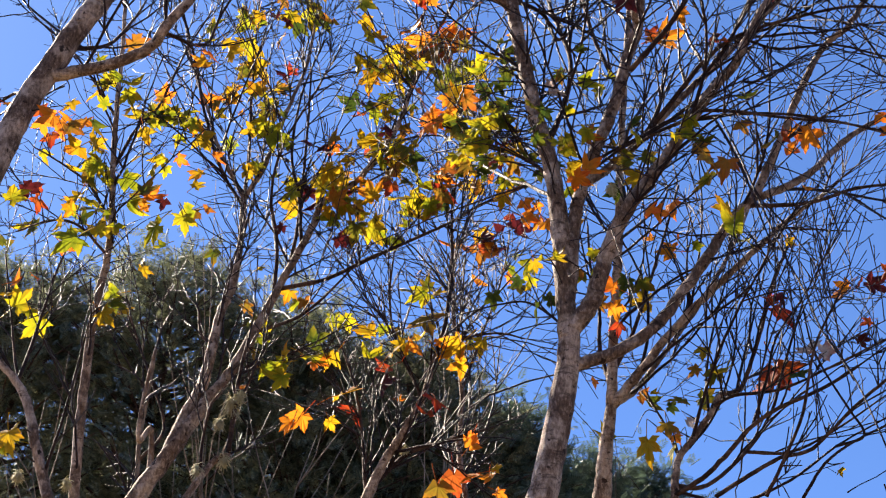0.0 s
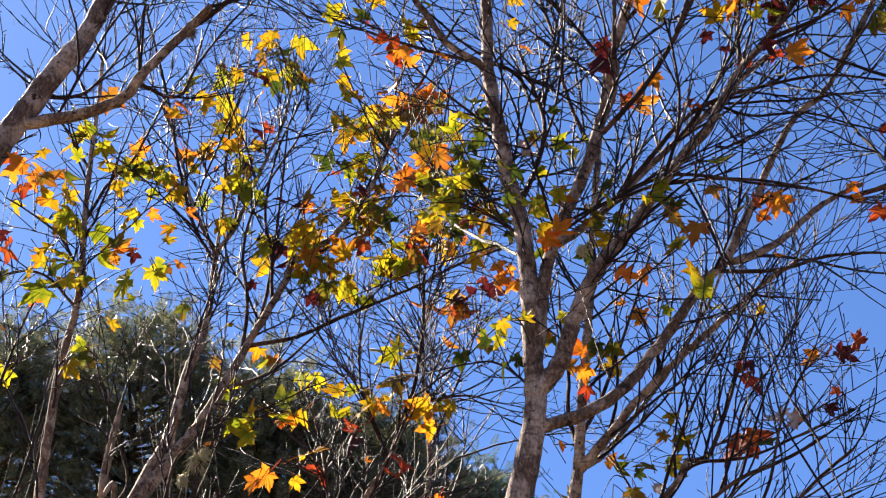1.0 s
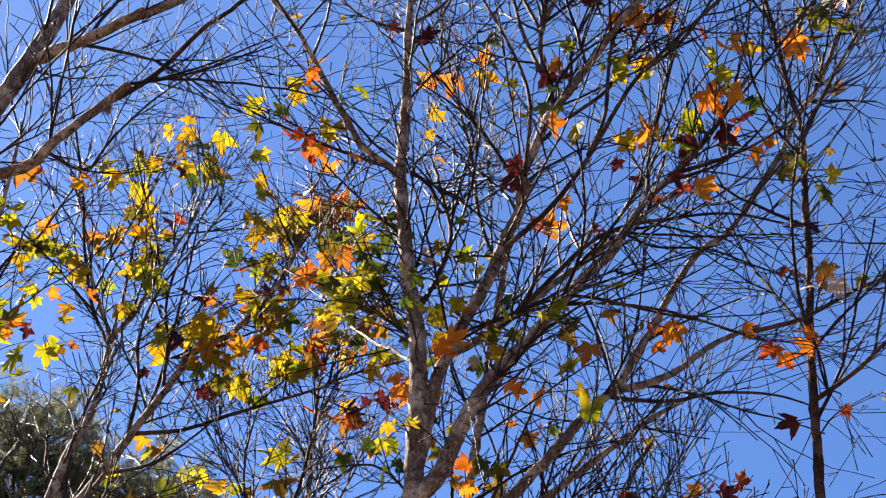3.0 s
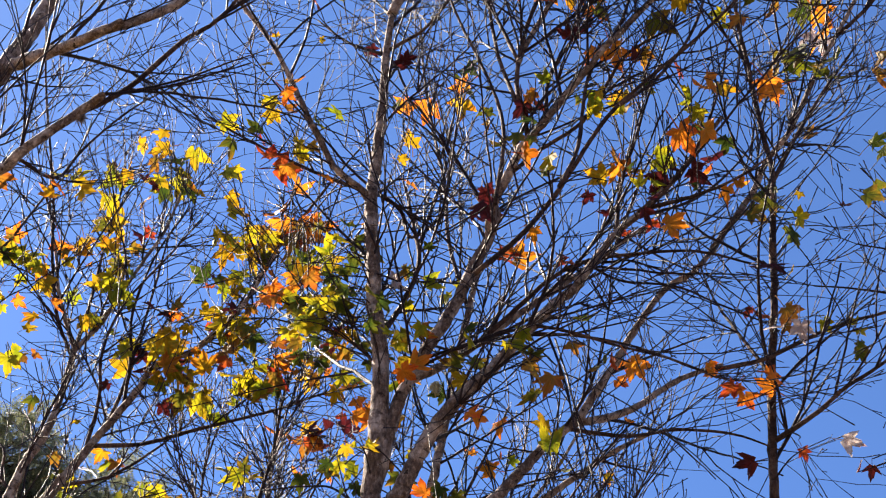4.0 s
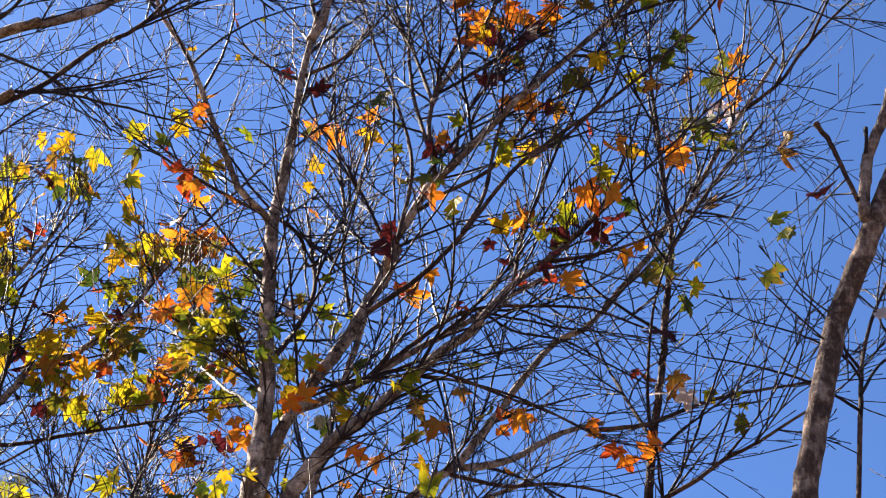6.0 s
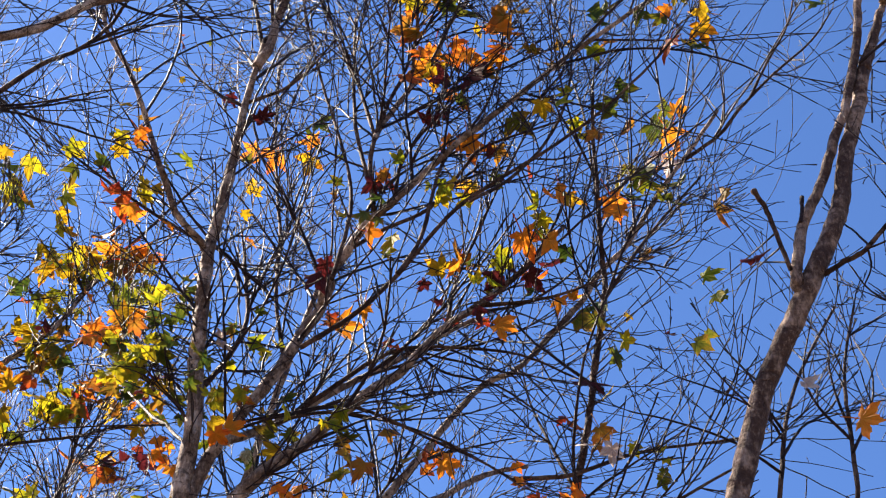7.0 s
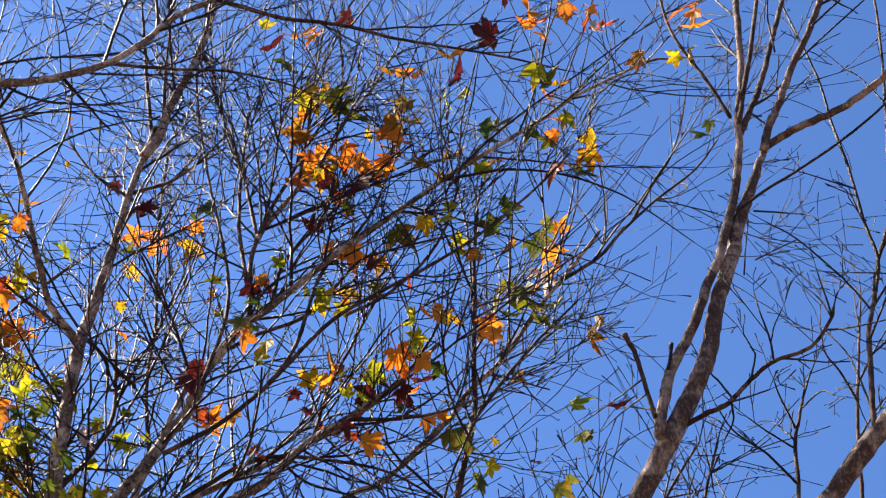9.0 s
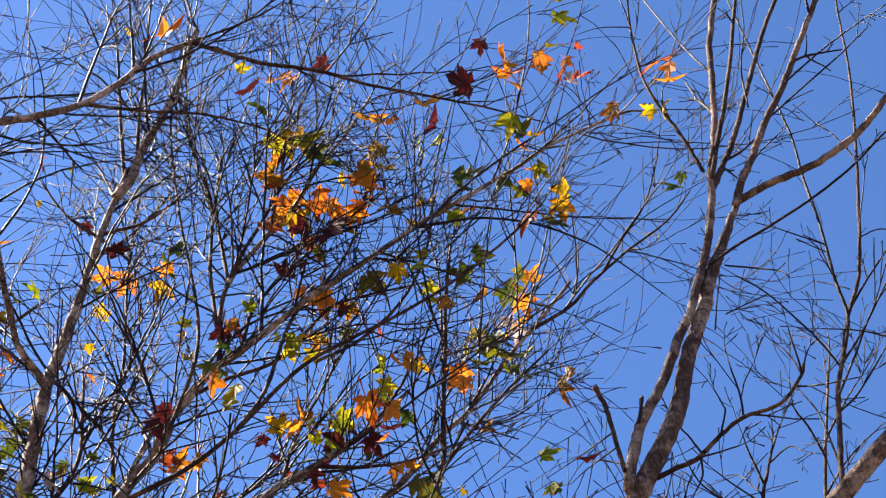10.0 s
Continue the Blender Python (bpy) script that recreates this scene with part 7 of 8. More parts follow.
tree_m.leaf(-0.249, 6.436, 6.033, 0.108, YELLOW)
tree_m.leaf(-0.196, 6.452, 6.090, 0.091, YELLOW)
tree_m.leaf(-0.181, 6.440, 6.049, 0.081, ORANGE)
tree_m.leaf(-0.129, 6.478, 6.080, 0.074, ORANGE)
tree_m.leaf(-0.324, 6.879, 6.150, 0.129, MAROON)
tree_m.leaf(-0.296, 6.931, 6.281, 0.118, RED)
tree_m.leaf(-0.236, 6.763, 5.978, 0.050, ORANGE)
tree_m.leaf(-0.052, 6.468, 5.789, 0.120, RED)
tree_m.leaf(-0.084, 6.527, 5.734, 0.093, RED)
tree_m.leaf(-0.082, 6.449, 6.251, 0.138, RUSSET)
tree_m.leaf(-0.130, 6.642, 6.254, 0.098, YELLOW)
tree_m.leaf(-0.031, 6.521, 6.149, 0.083, ORANGE)
tree_m.leaf(-0.049, 6.502, 6.093, 0.073, YELLOW)
tree_m.leaf(-0.180, 6.579, 6.517, 0.114, OLIVE)
tree_m.leaf(-0.084, 6.599, 6.506, 0.112, LIME)
tree_m.leaf(-0.038, 6.588, 6.490, 0.085, YELLOW)
tree_m.leaf(-0.076, 6.513, 6.472, 0.085, OLIVE)
tree_m.leaf(-0.121, 6.573, 6.614, 0.034, YELLOW)
tree_m.leaf(0.078, 6.473, 6.101, 0.137, YELLOW)
tree_m.leaf(0.179, 6.454, 6.095, 0.110, YELLOW)
tree_m.leaf(0.115, 6.607, 5.666, 0.081, ORANGE)
tree_m.leaf(0.103, 6.575, 5.589, 0.078, ORANGE)
tree_m.tuft(-0.209, 6.697, 5.656, 0.081, MOSS)
tree_m.done()

tree_p = Tree("thin crooked stem with brown leaves low down", (-0.19, 6.90), BARK, 11)
tree_p.limb(0.0164, 0.0111, 0.93, (0.060, 6.900, 5.318), (0.077, 6.900, 5.499), (0.053, 6.900, 5.752), (0.081, 6.900, 6.080), (0.058, 6.900, 6.427), (0.049, 6.900, 6.718))
tree_p.limb(0.0080, 0.0044, 1.55, (0.080, 6.900, 6.108), (0.187, 6.964, 6.467), (0.292, 7.027, 6.802), (0.372, 7.090, 7.156))
tree_p.leaf(0.386, 7.192, 7.399, 0.096, MAROON)
tree_p.leaf(0.403, 7.250, 7.518, 0.094, RED)
tree_p.leaf(0.245, 6.978, 7.113, 0.154, RUSSET)
tree_p.leaf(0.114, 6.913, 7.028, 0.153, ORANGE)
tree_p.leaf(0.220, 6.956, 7.185, 0.126, YELLOW)
tree_p.leaf(0.324, 6.951, 7.166, 0.139, MAROON)
tree_p.leaf(0.337, 6.981, 7.064, 0.113, MAROON)
tree_p.leaf(0.214, 6.941, 7.120, 0.118, MAROON)
tree_p.leaf(0.415, 6.899, 7.140, 0.123, MAROON)
tree_p.leaf(0.210, 6.894, 7.008, 0.091, RED)
tree_p.leaf(0.265, 6.884, 6.963, 0.086, ORANGE)
tree_p.leaf(0.420, 7.159, 7.168, 0.110, LIME)
tree_p.leaf(0.486, 7.134, 7.076, 0.099, LIME)
tree_p.leaf(0.368, 7.094, 7.038, 0.095, LIME)
tree_p.leaf(-0.054, 6.845, 5.535, 0.137, RUSSET)
tree_p.leaf(0.023, 6.828, 5.582, 0.123, RED)
tree_p.leaf(0.156, 6.918, 6.400, 0.117, OLIVE)
tree_p.leaf(0.090, 6.695, 6.129, 0.112, YELLOW)
tree_p.leaf(0.032, 6.705, 6.160, 0.105, OLIVE)
tree_p.leaf(0.190, 7.037, 6.908, 0.086, ORANGE)
tree_p.leaf(0.356, 6.975, 6.881, 0.061, ORANGE)
tree_p.leaf(0.136, 6.786, 5.556, 0.095, ORANGE)
tree_p.leaf(0.191, 6.733, 5.516, 0.072, ORANGE)
tree_p.leaf(0.235, 7.037, 5.602, 0.070, ORANGE)
tree_p.leaf(0.224, 6.948, 5.688, 0.056, YELLOW)
tree_p.done()

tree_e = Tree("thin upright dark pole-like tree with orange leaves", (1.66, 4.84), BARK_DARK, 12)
tree_e.limb(0.0166, 0.0124, 0.41, (1.677, 4.132, 4.687), (1.678, 4.088, 4.830), (1.676, 4.046, 4.987), (1.686, 3.999, 5.220), (1.708, 3.948, 5.492), (1.712, 3.903, 5.699))
tree_e.limb(0.0124, 0.0068, 0.51, (1.712, 3.903, 5.699), (1.741, 3.869, 6.075), (1.720, 3.856, 6.330), (1.701, 3.842, 6.691), (1.680, 3.829, 6.929), (1.673, 3.811, 7.218))
tree_e.limb(0.0089, 0.0036, 0.92, (1.676, 4.053, 4.956), (1.793, 3.963, 5.014), (1.886, 3.878, 5.082), (1.957, 3.800, 5.102), (2.058, 3.703, 5.160), (2.163, 3.600, 5.212))
tree_e.limb(0.0089, 0.0044, 1.02, (1.741, 3.871, 6.048), (1.851, 3.859, 6.301), (1.985, 3.833, 6.578), (2.142, 3.789, 6.856))
tree_e.limb(0.0072, 0.0038, 0.51, (1.715, 3.853, 6.416), (1.700, 3.886, 6.832), (1.674, 3.924, 7.230), (1.607, 3.979, 7.658), (1.569, 4.021, 8.131))
tree_e.limb(0.0073, 0.0031, 1.02, (1.685, 4.003, 5.199), (1.621, 4.099, 5.478), (1.578, 4.185, 5.716), (1.554, 4.264, 6.026))
tree_e.leaf(1.743, 3.761, 7.089, 0.118, OLIVE)
tree_e.leaf(1.809, 3.836, 7.345, 0.110, OLIVE)
tree_e.leaf(1.809, 3.798, 7.021, 0.071, RUSSET)
tree_e.leaf(1.863, 3.836, 7.119, 0.068, RUSSET)
tree_e.leaf(1.619, 3.838, 7.020, 0.071, LIME)
tree_e.leaf(1.622, 3.868, 6.972, 0.064, LIME)
tree_e.leaf(1.712, 3.631, 6.291, 0.095, ORANGE)
tree_e.leaf(1.688, 3.671, 6.383, 0.092, ORANGE)
tree_e.leaf(2.146, 3.685, 6.562, 0.090, RUSSET)
tree_e.leaf(2.140, 3.591, 6.543, 0.067, RUSSET)
tree_e.leaf(2.077, 3.709, 6.153, 0.081, LIME)
tree_e.leaf(1.919, 3.902, 6.385, 0.078, RUSSET)
tree_e.leaf(1.709, 3.837, 5.894, 0.103, OLIVE)
tree_e.leaf(1.723, 3.885, 6.029, 0.087, OLIVE)
tree_e.leaf(1.743, 3.716, 5.686, 0.079, LIME)
tree_e.leaf(1.746, 3.768, 5.671, 0.075, OLIVE)
tree_e.leaf(1.785, 3.757, 5.871, 0.031, YELLOW)
tree_e.leaf(1.928, 3.740, 5.814, 0.041, MAROON)
tree_e.leaf(1.629, 3.786, 5.508, 0.117, MAROON)
tree_e.leaf(1.745, 3.856, 5.562, 0.050, YELLOW)
tree_e.leaf(1.703, 3.844, 5.367, 0.068, RUSSET)
tree_e.leaf(1.722, 3.908, 5.360, 0.062, RUSSET)
tree_e.leaf(1.637, 3.893, 5.105, 0.079, ORANGE)
tree_e.leaf(1.661, 3.959, 5.101, 0.065, ORANGE)
tree_e.leaf(1.801, 3.771, 4.757, 0.062, PALE)
tree_e.leaf(1.810, 4.132, 5.010, 0.039, RED)
tree_e.leaf(1.648, 4.184, 4.972, 0.086, MAROON)
tree_e.leaf(1.629, 4.081, 7.879, 0.119, RUSSET)
tree_e.leaf(1.586, 4.018, 7.634, 0.092, RUSSET)
tree_e.leaf(1.635, 4.024, 8.323, 0.097, LIME)
tree_e.leaf(1.571, 4.062, 8.308, 0.095, LIME)
tree_e.done()

tree_f = Tree("bare brown tree splitting into several upright stems", (1.65, 3.25), BARK_SHADED, 13, reach=0.34, fork=0.6)
tree_f.limb(0.0345, 0.0310, 0.00, (1.713, 3.122, 4.163), (1.721, 3.106, 4.262), (1.739, 3.084, 4.379), (1.790, 3.043, 4.624), (1.847, 2.997, 4.884), (1.945, 2.870, 5.196), (1.999, 2.834, 5.355))
tree_f.limb(0.0310, 0.0245, 0.01, (1.945, 2.870, 5.196), (1.999, 2.834, 5.355), (2.037, 2.808, 5.472), (2.068, 2.786, 5.593), (2.100, 2.763, 5.807), (2.147, 2.728, 6.007), (2.184, 2.699, 6.221))
tree_f.limb(0.0245, 0.0040, 0.04, (2.184, 2.699, 6.221), (2.219, 2.671, 6.354), (2.257, 2.640, 6.518), (2.284, 2.618, 6.621), (2.310, 2.596, 6.741))
tree_f.limb(0.0145, 0.0115, 0.06, (2.284, 2.618, 6.621), (2.364, 2.515, 6.666), (2.461, 2.390, 6.689), (2.545, 2.269, 6.753), (2.579, 2.194, 6.800), (2.617, 2.113, 6.882), (2.676, 2.003, 6.977))
tree_f.limb(0.0155, 0.0100, 0.12, (2.262, 2.610, 6.569), (2.278, 2.576, 6.695), (2.309, 2.527, 6.818), (2.352, 2.467, 7.010), (2.407, 2.393, 7.210), (2.447, 2.331, 7.398), (2.503, 2.250, 7.646), (2.561, 2.164, 7.904), (2.604, 2.089, 8.145))
tree_f.limb(0.0190, 0.0150, 0.01, (1.947, 2.869, 5.177), (1.910, 2.858, 5.216), (1.928, 2.846, 5.359), (1.951, 2.831, 5.489), (2.002, 2.796, 5.631), (2.066, 2.751, 5.878), (2.101, 2.725, 6.001), (2.138, 2.697, 6.190), (2.168, 2.674, 6.364))
tree_f.limb(0.0150, 0.0130, 0.05, (2.168, 2.674, 6.364), (2.190, 2.652, 6.599), (2.197, 2.643, 6.794), (2.218, 2.623, 6.996), (2.229, 2.610, 7.310), (2.237, 2.600, 7.653), (2.271, 2.568, 8.013), (2.302, 2.537, 8.449))
tree_f.limb(0.0125, 0.0085, 0.12, (2.202, 2.647, 6.685), (2.249, 2.632, 6.846), (2.298, 2.616, 7.013), (2.364, 2.583, 7.326), (2.427, 2.552, 7.627), (2.485, 2.524, 7.892), (2.554, 2.483, 8.164), (2.633, 2.429, 8.529))
tree_f.limb(0.0100, 0.0075, 0.12, (2.188, 2.633, 6.716), (2.204, 2.593, 6.917), (2.223, 2.552, 7.096), (2.251, 2.502, 7.416), (2.282, 2.448, 7.838), (2.303, 2.402, 8.142))
tree_f.limb(0.0075, 0.0085, 0.00, (1.889, 2.848, 5.254), (1.847, 2.835, 5.388), (1.808, 2.820, 5.476), (1.768, 2.806, 5.518))
tree_f.limb(0.0065, 0.0060, 0.00, (1.930, 2.821, 5.459), (1.938, 2.815, 5.520), (1.943, 2.812, 5.576))
tree_f.limb(0.0085, 0.0050, 0.15, (1.996, 2.836, 5.268), (2.037, 2.782, 5.287), (2.078, 2.725, 5.302), (2.124, 2.665, 5.370), (2.169, 2.601, 5.414), (2.244, 2.512, 5.432), (2.286, 2.447, 5.517), (2.283, 2.420, 5.546))
tree_f.limb(0.0034, 0.0022, 0.25, (2.074, 2.720, 5.295), (2.092, 2.644, 5.262), (2.111, 2.566, 5.232))
tree_f.limb(0.0040, 0.0024, 0.25, (2.079, 2.716, 5.299), (2.094, 2.736, 5.242), (2.085, 2.774, 5.194))
tree_f.limb(0.0038, 0.0022, 0.30, (2.132, 2.676, 5.385), (2.170, 2.689, 5.517), (2.187, 2.718, 5.583), (2.190, 2.758, 5.692))
tree_f.limb(0.0042, 0.0022, 0.25, (2.192, 2.629, 5.450), (2.211, 2.657, 5.588), (2.217, 2.694, 5.750), (2.228, 2.728, 5.897))
tree_f.limb(0.0026, 0.0020, 0.15, (2.191, 2.630, 5.536), (2.173, 2.580, 5.554), (2.164, 2.523, 5.568))
tree_f.limb(0.0036, 0.0024, 0.30, (2.084, 2.713, 5.309), (2.076, 2.760, 5.419), (2.078, 2.799, 5.489), (2.079, 2.839, 5.567))
tree_f.limb(0.0036, 0.0020, 0.25, (2.319, 2.523, 5.558), (2.347, 2.430, 5.497), (2.392, 2.317, 5.447))
tree_f.limb(0.0036, 0.0020, 0.25, (2.274, 2.429, 5.508), (2.287, 2.484, 5.652), (2.288, 2.549, 5.783))
tree_f.limb(0.0036, 0.0020, 0.25, (2.276, 2.426, 5.513), (2.232, 2.399, 5.603), (2.194, 2.366, 5.623))
tree_f.limb(0.0036, 0.0022, 0.0, (2.226, 2.666, 6.262), (2.276, 2.559, 6.160), (2.299, 2.473, 6.068), (2.285, 2.419, 5.970))
tree_f.limb(0.0060, 0.0038, 0.06, (2.148, 2.664, 6.206), (2.204, 2.576, 6.252), (2.272, 2.475, 6.290), (2.362, 2.347, 6.353), (2.450, 2.211, 6.438), (2.527, 2.077, 6.552), (2.595, 1.943, 6.621))
tree_f.limb(0.0032, 0.0022, 0.0, (2.177, 2.641, 6.154), (2.130, 2.614, 5.952), (2.087, 2.585, 5.759))
tree_f.limb(0.0075, 0.0042, 0.07, (2.179, 2.665, 6.794), (2.099, 2.680, 7.009), (2.022, 2.692, 7.159), (1.955, 2.695, 7.335), (1.906, 2.684, 7.654), (1.882, 2.656, 7.896), (1.848, 2.635, 8.197))
tree_f.limb(0.0048, 0.0034, 0.06, (2.231, 2.623, 7.485), (2.181, 2.718, 7.795), (2.100, 2.833, 8.257), (2.039, 2.928, 8.633))
tree_f.limb(0.0040, 0.0024, 0.20, (2.207, 2.617, 7.303), (2.212, 2.677, 7.255), (2.233, 2.724, 7.042))
tree_f.limb(0.0044, 0.0026, 0.25, (2.365, 2.481, 7.037), (2.528, 2.418, 7.309), (2.692, 2.343, 7.574), (2.831, 2.286, 7.823))
tree_f.limb(0.0044, 0.0026, 0.25, (2.400, 2.380, 7.192), (2.453, 2.208, 7.224), (2.496, 2.036, 7.209), (2.505, 1.896, 7.139))
tree_f.limb(0.0040, 0.0026, 0.25, (2.310, 2.596, 6.741), (2.439, 2.649, 7.062), (2.600, 2.672, 7.366))
tree_f.limb(0.0040, 0.0026, 0.25, (2.320, 2.521, 7.144), (2.275, 2.472, 7.324), (2.258, 2.398, 7.518), (2.218, 2.344, 7.697))
tree_f.leaf(1.799, 3.093, 5.348, 0.053, OLIVE)
tree_f.leaf(1.774, 3.106, 5.350, 0.049, LIME)
tree_f.leaf(1.618, 2.899, 4.925, 0.064, OLIVE)
tree_f.leaf(1.572, 2.875, 4.850, 0.055, OLIVE)
tree_f.leaf(1.546, 3.098, 4.083, 0.043, MAROON)
tree_f.leaf(1.484, 3.036, 4.027, 0.038, MAROON)
tree_f.leaf(2.004, 2.623, 7.395, 0.115, ORANGE)
tree_f.leaf(1.979, 2.547, 7.126, 0.098, ORANGE)
tree_f.leaf(2.029, 2.679, 7.140, 0.067, YELLOW)
tree_f.leaf(1.979, 2.676, 7.091, 0.058, LIME)
tree_f.leaf(1.691, 2.917, 7.922, 0.098, OLIVE)
tree_f.leaf(1.742, 2.960, 8.165, 0.087, OLIVE)
tree_f.leaf(1.742, 2.840, 7.618, 0.047, RED)
tree_f.leaf(1.986, 2.549, 7.234, 0.089, ORANGE)
tree_f.leaf(2.012, 3.036, 5.004, 0.070, PALE)
tree_f.leaf(2.215, 3.080, 4.968, 0.082, ORANGE)
tree_f.leaf(1.803, 2.902, 5.320, 0.085, MAROON)
tree_f.done()

tree_g = Tree("thick grey leaning bough with a thin upright shoot", (1.18, 4.71), BARK_SHADED, 14, reach=0.5, fork=0.8)
tree_g.limb(0.0352, 0.0316, 0.03, (2.589, 3.107, 5.271), (2.656, 3.019, 5.397), (2.711, 2.938, 5.511), (2.793, 2.829, 5.652), (2.885, 2.704, 5.800))
tree_g.limb(0.0110, 0.0085, 0.15, (2.760, 2.865, 5.574), (2.764, 2.861, 5.715), (2.776, 2.850, 5.865), (2.793, 2.834, 6.090), (2.823, 2.805, 6.250))
tree_g.limb(0.0085, 0.0050, 0.15, (2.823, 2.805, 6.250), (2.869, 2.786, 6.487), (2.934, 2.748, 6.731), (2.980, 2.726, 7.087), (3.026, 2.706, 7.510), (3.064, 2.692, 7.871), (3.099, 2.681, 8.303), (3.123, 2.683, 8.786), (3.156, 2.674, 9.310))
tree_g.limb(0.0072, 0.0040, 0.12, (2.832, 2.796, 6.296), (2.843, 2.762, 6.448), (2.817, 2.764, 6.677), (2.797, 2.760, 6.977), (2.766, 2.767, 7.275), (2.745, 2.764, 7.538), (2.708, 2.776, 7.799), (2.660, 2.798, 8.123), (2.619, 2.813, 8.384), (2.570, 2.834, 8.725))
tree_g.limb(0.0050, 0.0030, 0.20, (2.817, 2.811, 6.215), (2.920, 2.780, 6.426), (3.040, 2.727, 6.717), (3.158, 2.672, 7.019))
tree_g.limb(0.0050, 0.0030, 0.20, (2.861, 2.768, 6.490), (2.889, 2.669, 6.591), (2.913, 2.570, 6.664), (2.953, 2.451, 6.781))
tree_g.limb(0.0046, 0.0028, 0.12, (2.811, 2.817, 6.205), (2.748, 2.825, 6.302), (2.684, 2.833, 6.375), (2.575, 2.879, 6.543), (2.474, 2.915, 6.621))
tree_g.limb(0.0030, 0.0022, 0.0, (2.582, 2.889, 6.545), (2.505, 2.922, 6.479), (2.430, 2.951, 6.409))
tree_g.limb(0.0030, 0.0022, 0.0, (2.841, 2.788, 6.853), (2.748, 2.773, 6.819), (2.657, 2.756, 6.788))
tree_g.limb(0.0030, 0.0022, 0.0, (2.875, 2.754, 6.613), (2.851, 2.812, 6.688), (2.828, 2.870, 6.754))
tree_g.limb(0.0030, 0.0022, 0.0, (2.966, 2.660, 7.412), (3.055, 2.600, 7.533), (3.139, 2.541, 7.587))
tree_g.limb(0.0030, 0.0022, 0.0, (2.926, 2.702, 6.905), (3.008, 2.651, 6.959), (3.079, 2.611, 6.914))
tree_g.limb(0.0036, 0.0022, 0.25, (2.936, 2.691, 6.315), (2.820, 2.703, 6.293), (2.678, 2.736, 6.254))
tree_g.limb(0.0046, 0.0026, 0.30, (2.763, 2.862, 5.694), (2.782, 2.913, 5.923), (2.793, 2.970, 6.120), (2.770, 3.058, 6.336))
tree_g.limb(0.0046, 0.0026, 0.30, (2.786, 2.840, 5.975), (2.875, 2.824, 6.102), (3.002, 2.767, 6.363), (3.088, 2.749, 6.550))
tree_g.done()

tree_g2 = Tree("thin leafless sapling with sparse upright twigs", (2.47, 3.96), BARK_DARK, 15, reach=0.5, fork=0.9)
tree_g2.limb(0.0085, 0.0056, 0.15, (2.835, 3.395, 5.831), (2.844, 3.388, 6.044), (2.862, 3.373, 6.146), (2.884, 3.355, 6.263))
tree_g2.limb(0.0056, 0.0026, 0.25, (2.884, 3.355, 6.263), (2.940, 3.373, 6.407), (2.997, 3.390, 6.541))
tree_g2.limb(0.0052, 0.0026, 0.25, (2.853, 3.380, 6.101), (2.787, 3.369, 6.239), (2.746, 3.338, 6.277))
tree_g2.limb(0.0045, 0.0024, 0.25, (2.878, 3.360, 6.215), (2.907, 3.270, 6.238), (2.910, 3.201, 6.156))
tree_g2.limb(0.0052, 0.0026, 0.25, (2.835, 3.395, 5.831), (2.717, 3.403, 5.939), (2.592, 3.415, 6.003), (2.506, 3.395, 6.084))
tree_g2.limb(0.0045, 0.0026, 0.30, (2.841, 3.390, 6.010), (2.704, 3.371, 6.021), (2.595, 3.329, 6.003))
tree_g2.done()

tree_g3 = Tree("thin leafless sapling with fanning twigs", (2.91, 4.11), BARK_DARK, 16, reach=0.5, fork=0.9)
tree_g3.limb(0.0085, 0.0056, 0.20, (3.203, 3.476, 6.060), (3.215, 3.465, 6.283), (3.249, 3.434, 6.618), (3.279, 3.406, 6.881))
tree_g3.limb(0.0056, 0.0026, 0.20, (3.279, 3.406, 6.881), (3.342, 3.416, 7.187), (3.381, 3.448, 7.369))
tree_g3.limb(0.0056, 0.0026, 0.30, (3.237, 3.445, 6.491), (3.156, 3.429, 6.618), (3.080, 3.407, 6.666), (3.036, 3.357, 6.760))
tree_g3.limb(0.0056, 0.0026, 0.30, (3.247, 3.436, 6.592), (3.251, 3.296, 6.682), (3.266, 3.141, 6.764))
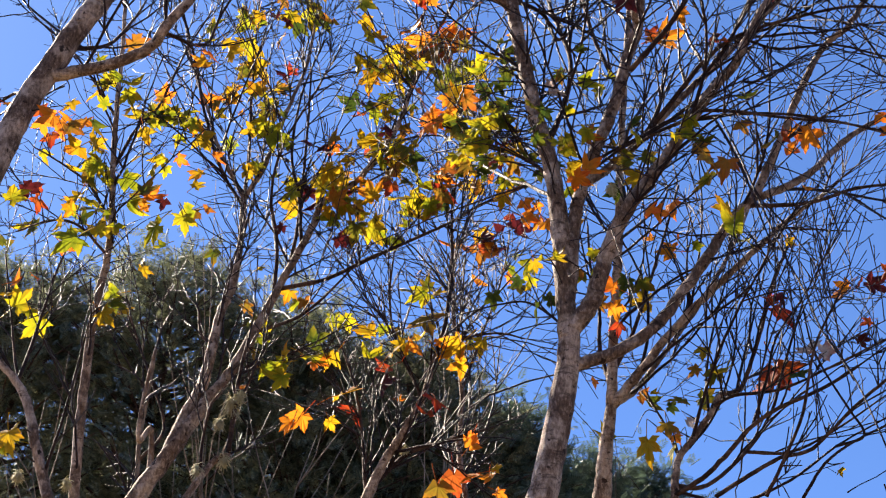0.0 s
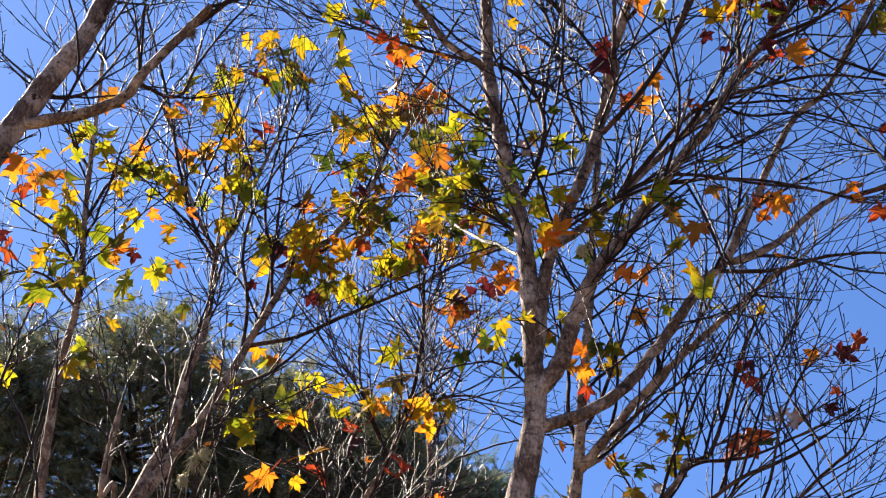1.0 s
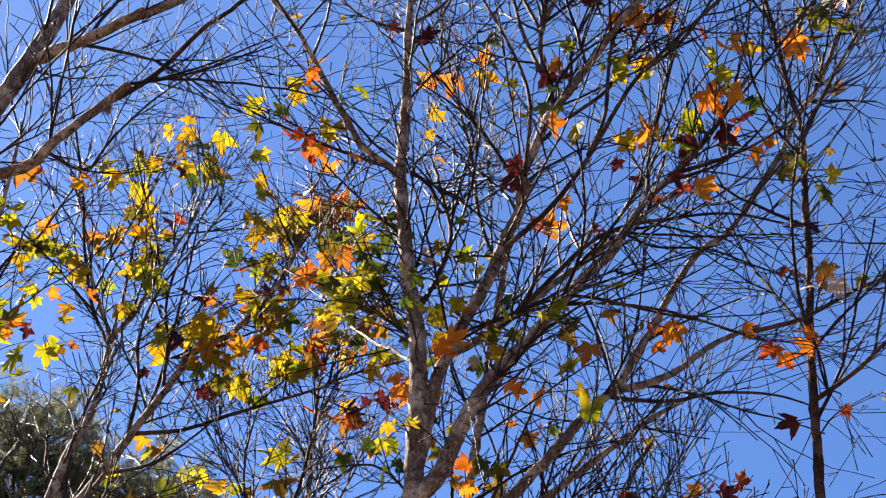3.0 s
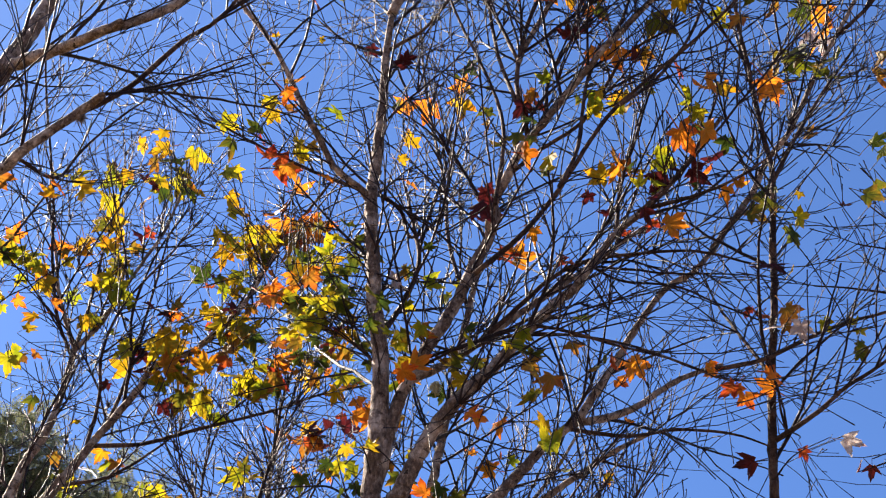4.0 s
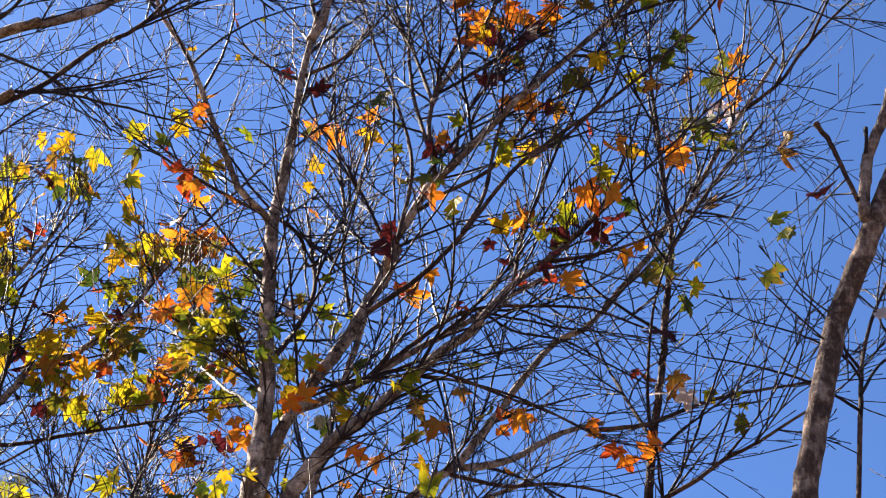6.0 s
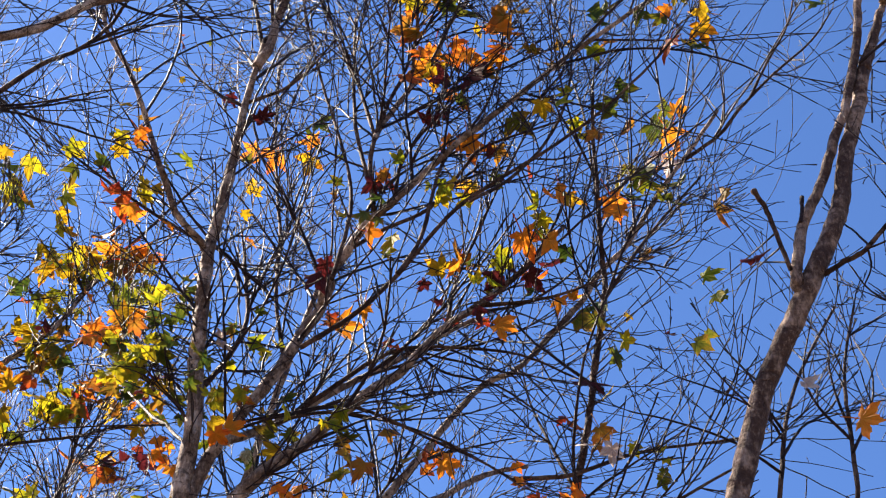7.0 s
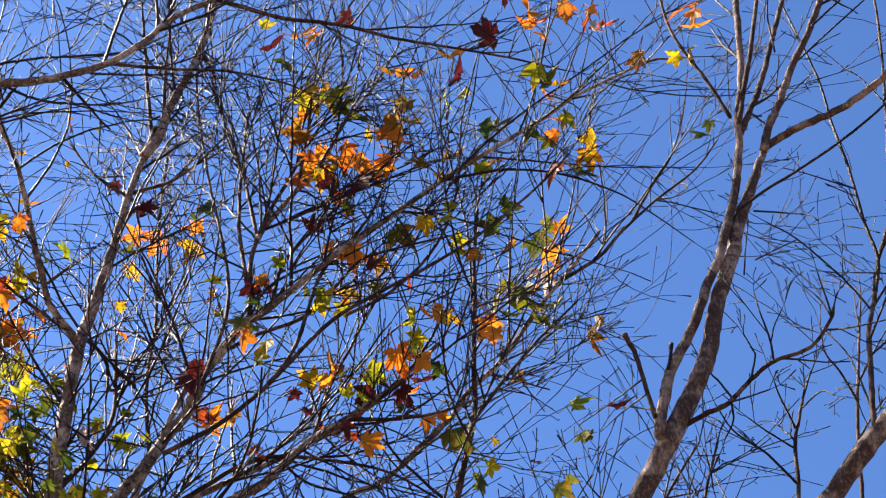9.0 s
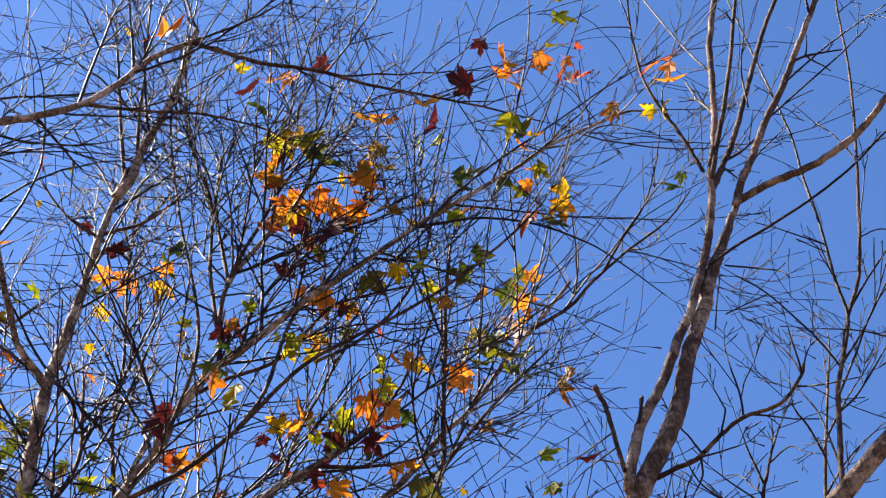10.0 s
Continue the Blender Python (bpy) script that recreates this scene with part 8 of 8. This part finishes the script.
tree_g3.limb(0.0056, 0.0026, 0.30, (3.215, 3.465, 6.283), (3.405, 3.494, 6.616), (3.621, 3.493, 6.915))
tree_g3.done()

tree_h = Tree("thin leafless sapling with many fine upright shoots", (2.1, 4.6), BARK_DARK, 17, reach=0.6, fork=0.9)
tree_h.limb(0.0085, 0.0050, 0.45, (2.526, 3.594, 5.192), (2.546, 3.611, 5.477), (2.564, 3.629, 5.686), (2.595, 3.637, 5.872), (2.660, 3.622, 6.149))
tree_h.limb(0.0060, 0.0026, 0.45, (2.532, 3.590, 5.456), (2.487, 3.581, 5.602), (2.464, 3.556, 5.734), (2.468, 3.513, 5.815))
tree_h.limb(0.0060, 0.0026, 0.45, (2.530, 3.592, 5.351), (2.633, 3.600, 5.580), (2.697, 3.636, 5.828), (2.700, 3.717, 6.068))
tree_h.limb(0.0060, 0.0026, 0.45, (2.528, 3.593, 5.411), (2.416, 3.589, 5.517), (2.350, 3.553, 5.619), (2.358, 3.467, 5.812))
tree_h.done()

tree_h2 = Tree("thin leafless sapling with crossing bare twigs", (1.8, 4.5), BARK_DARK, 18, reach=0.6, fork=0.9)
tree_h2.limb(0.0085, 0.0050, 0.45, (2.262, 3.647, 5.134), (2.321, 3.670, 5.434), (2.388, 3.687, 5.661), (2.476, 3.689, 5.881), (2.603, 3.663, 6.159))
tree_h2.limb(0.0060, 0.0026, 0.45, (2.294, 3.628, 5.377), (2.207, 3.603, 5.476), (2.139, 3.566, 5.544), (2.039, 3.547, 5.614))
tree_h2.limb(0.0060, 0.0026, 0.45, (2.279, 3.637, 5.275), (2.398, 3.680, 5.487), (2.548, 3.701, 5.656), (2.669, 3.739, 5.934))
tree_h2.limb(0.0060, 0.0026, 0.45, (2.288, 3.631, 5.348), (2.214, 3.599, 5.400), (2.075, 3.603, 5.455), (1.894, 3.626, 5.492))
tree_h2.limb(0.0060, 0.0026, 0.45, (2.275, 3.639, 5.203), (2.112, 3.659, 5.302), (1.902, 3.697, 5.353), (1.750, 3.697, 5.338))
tree_h2.done()
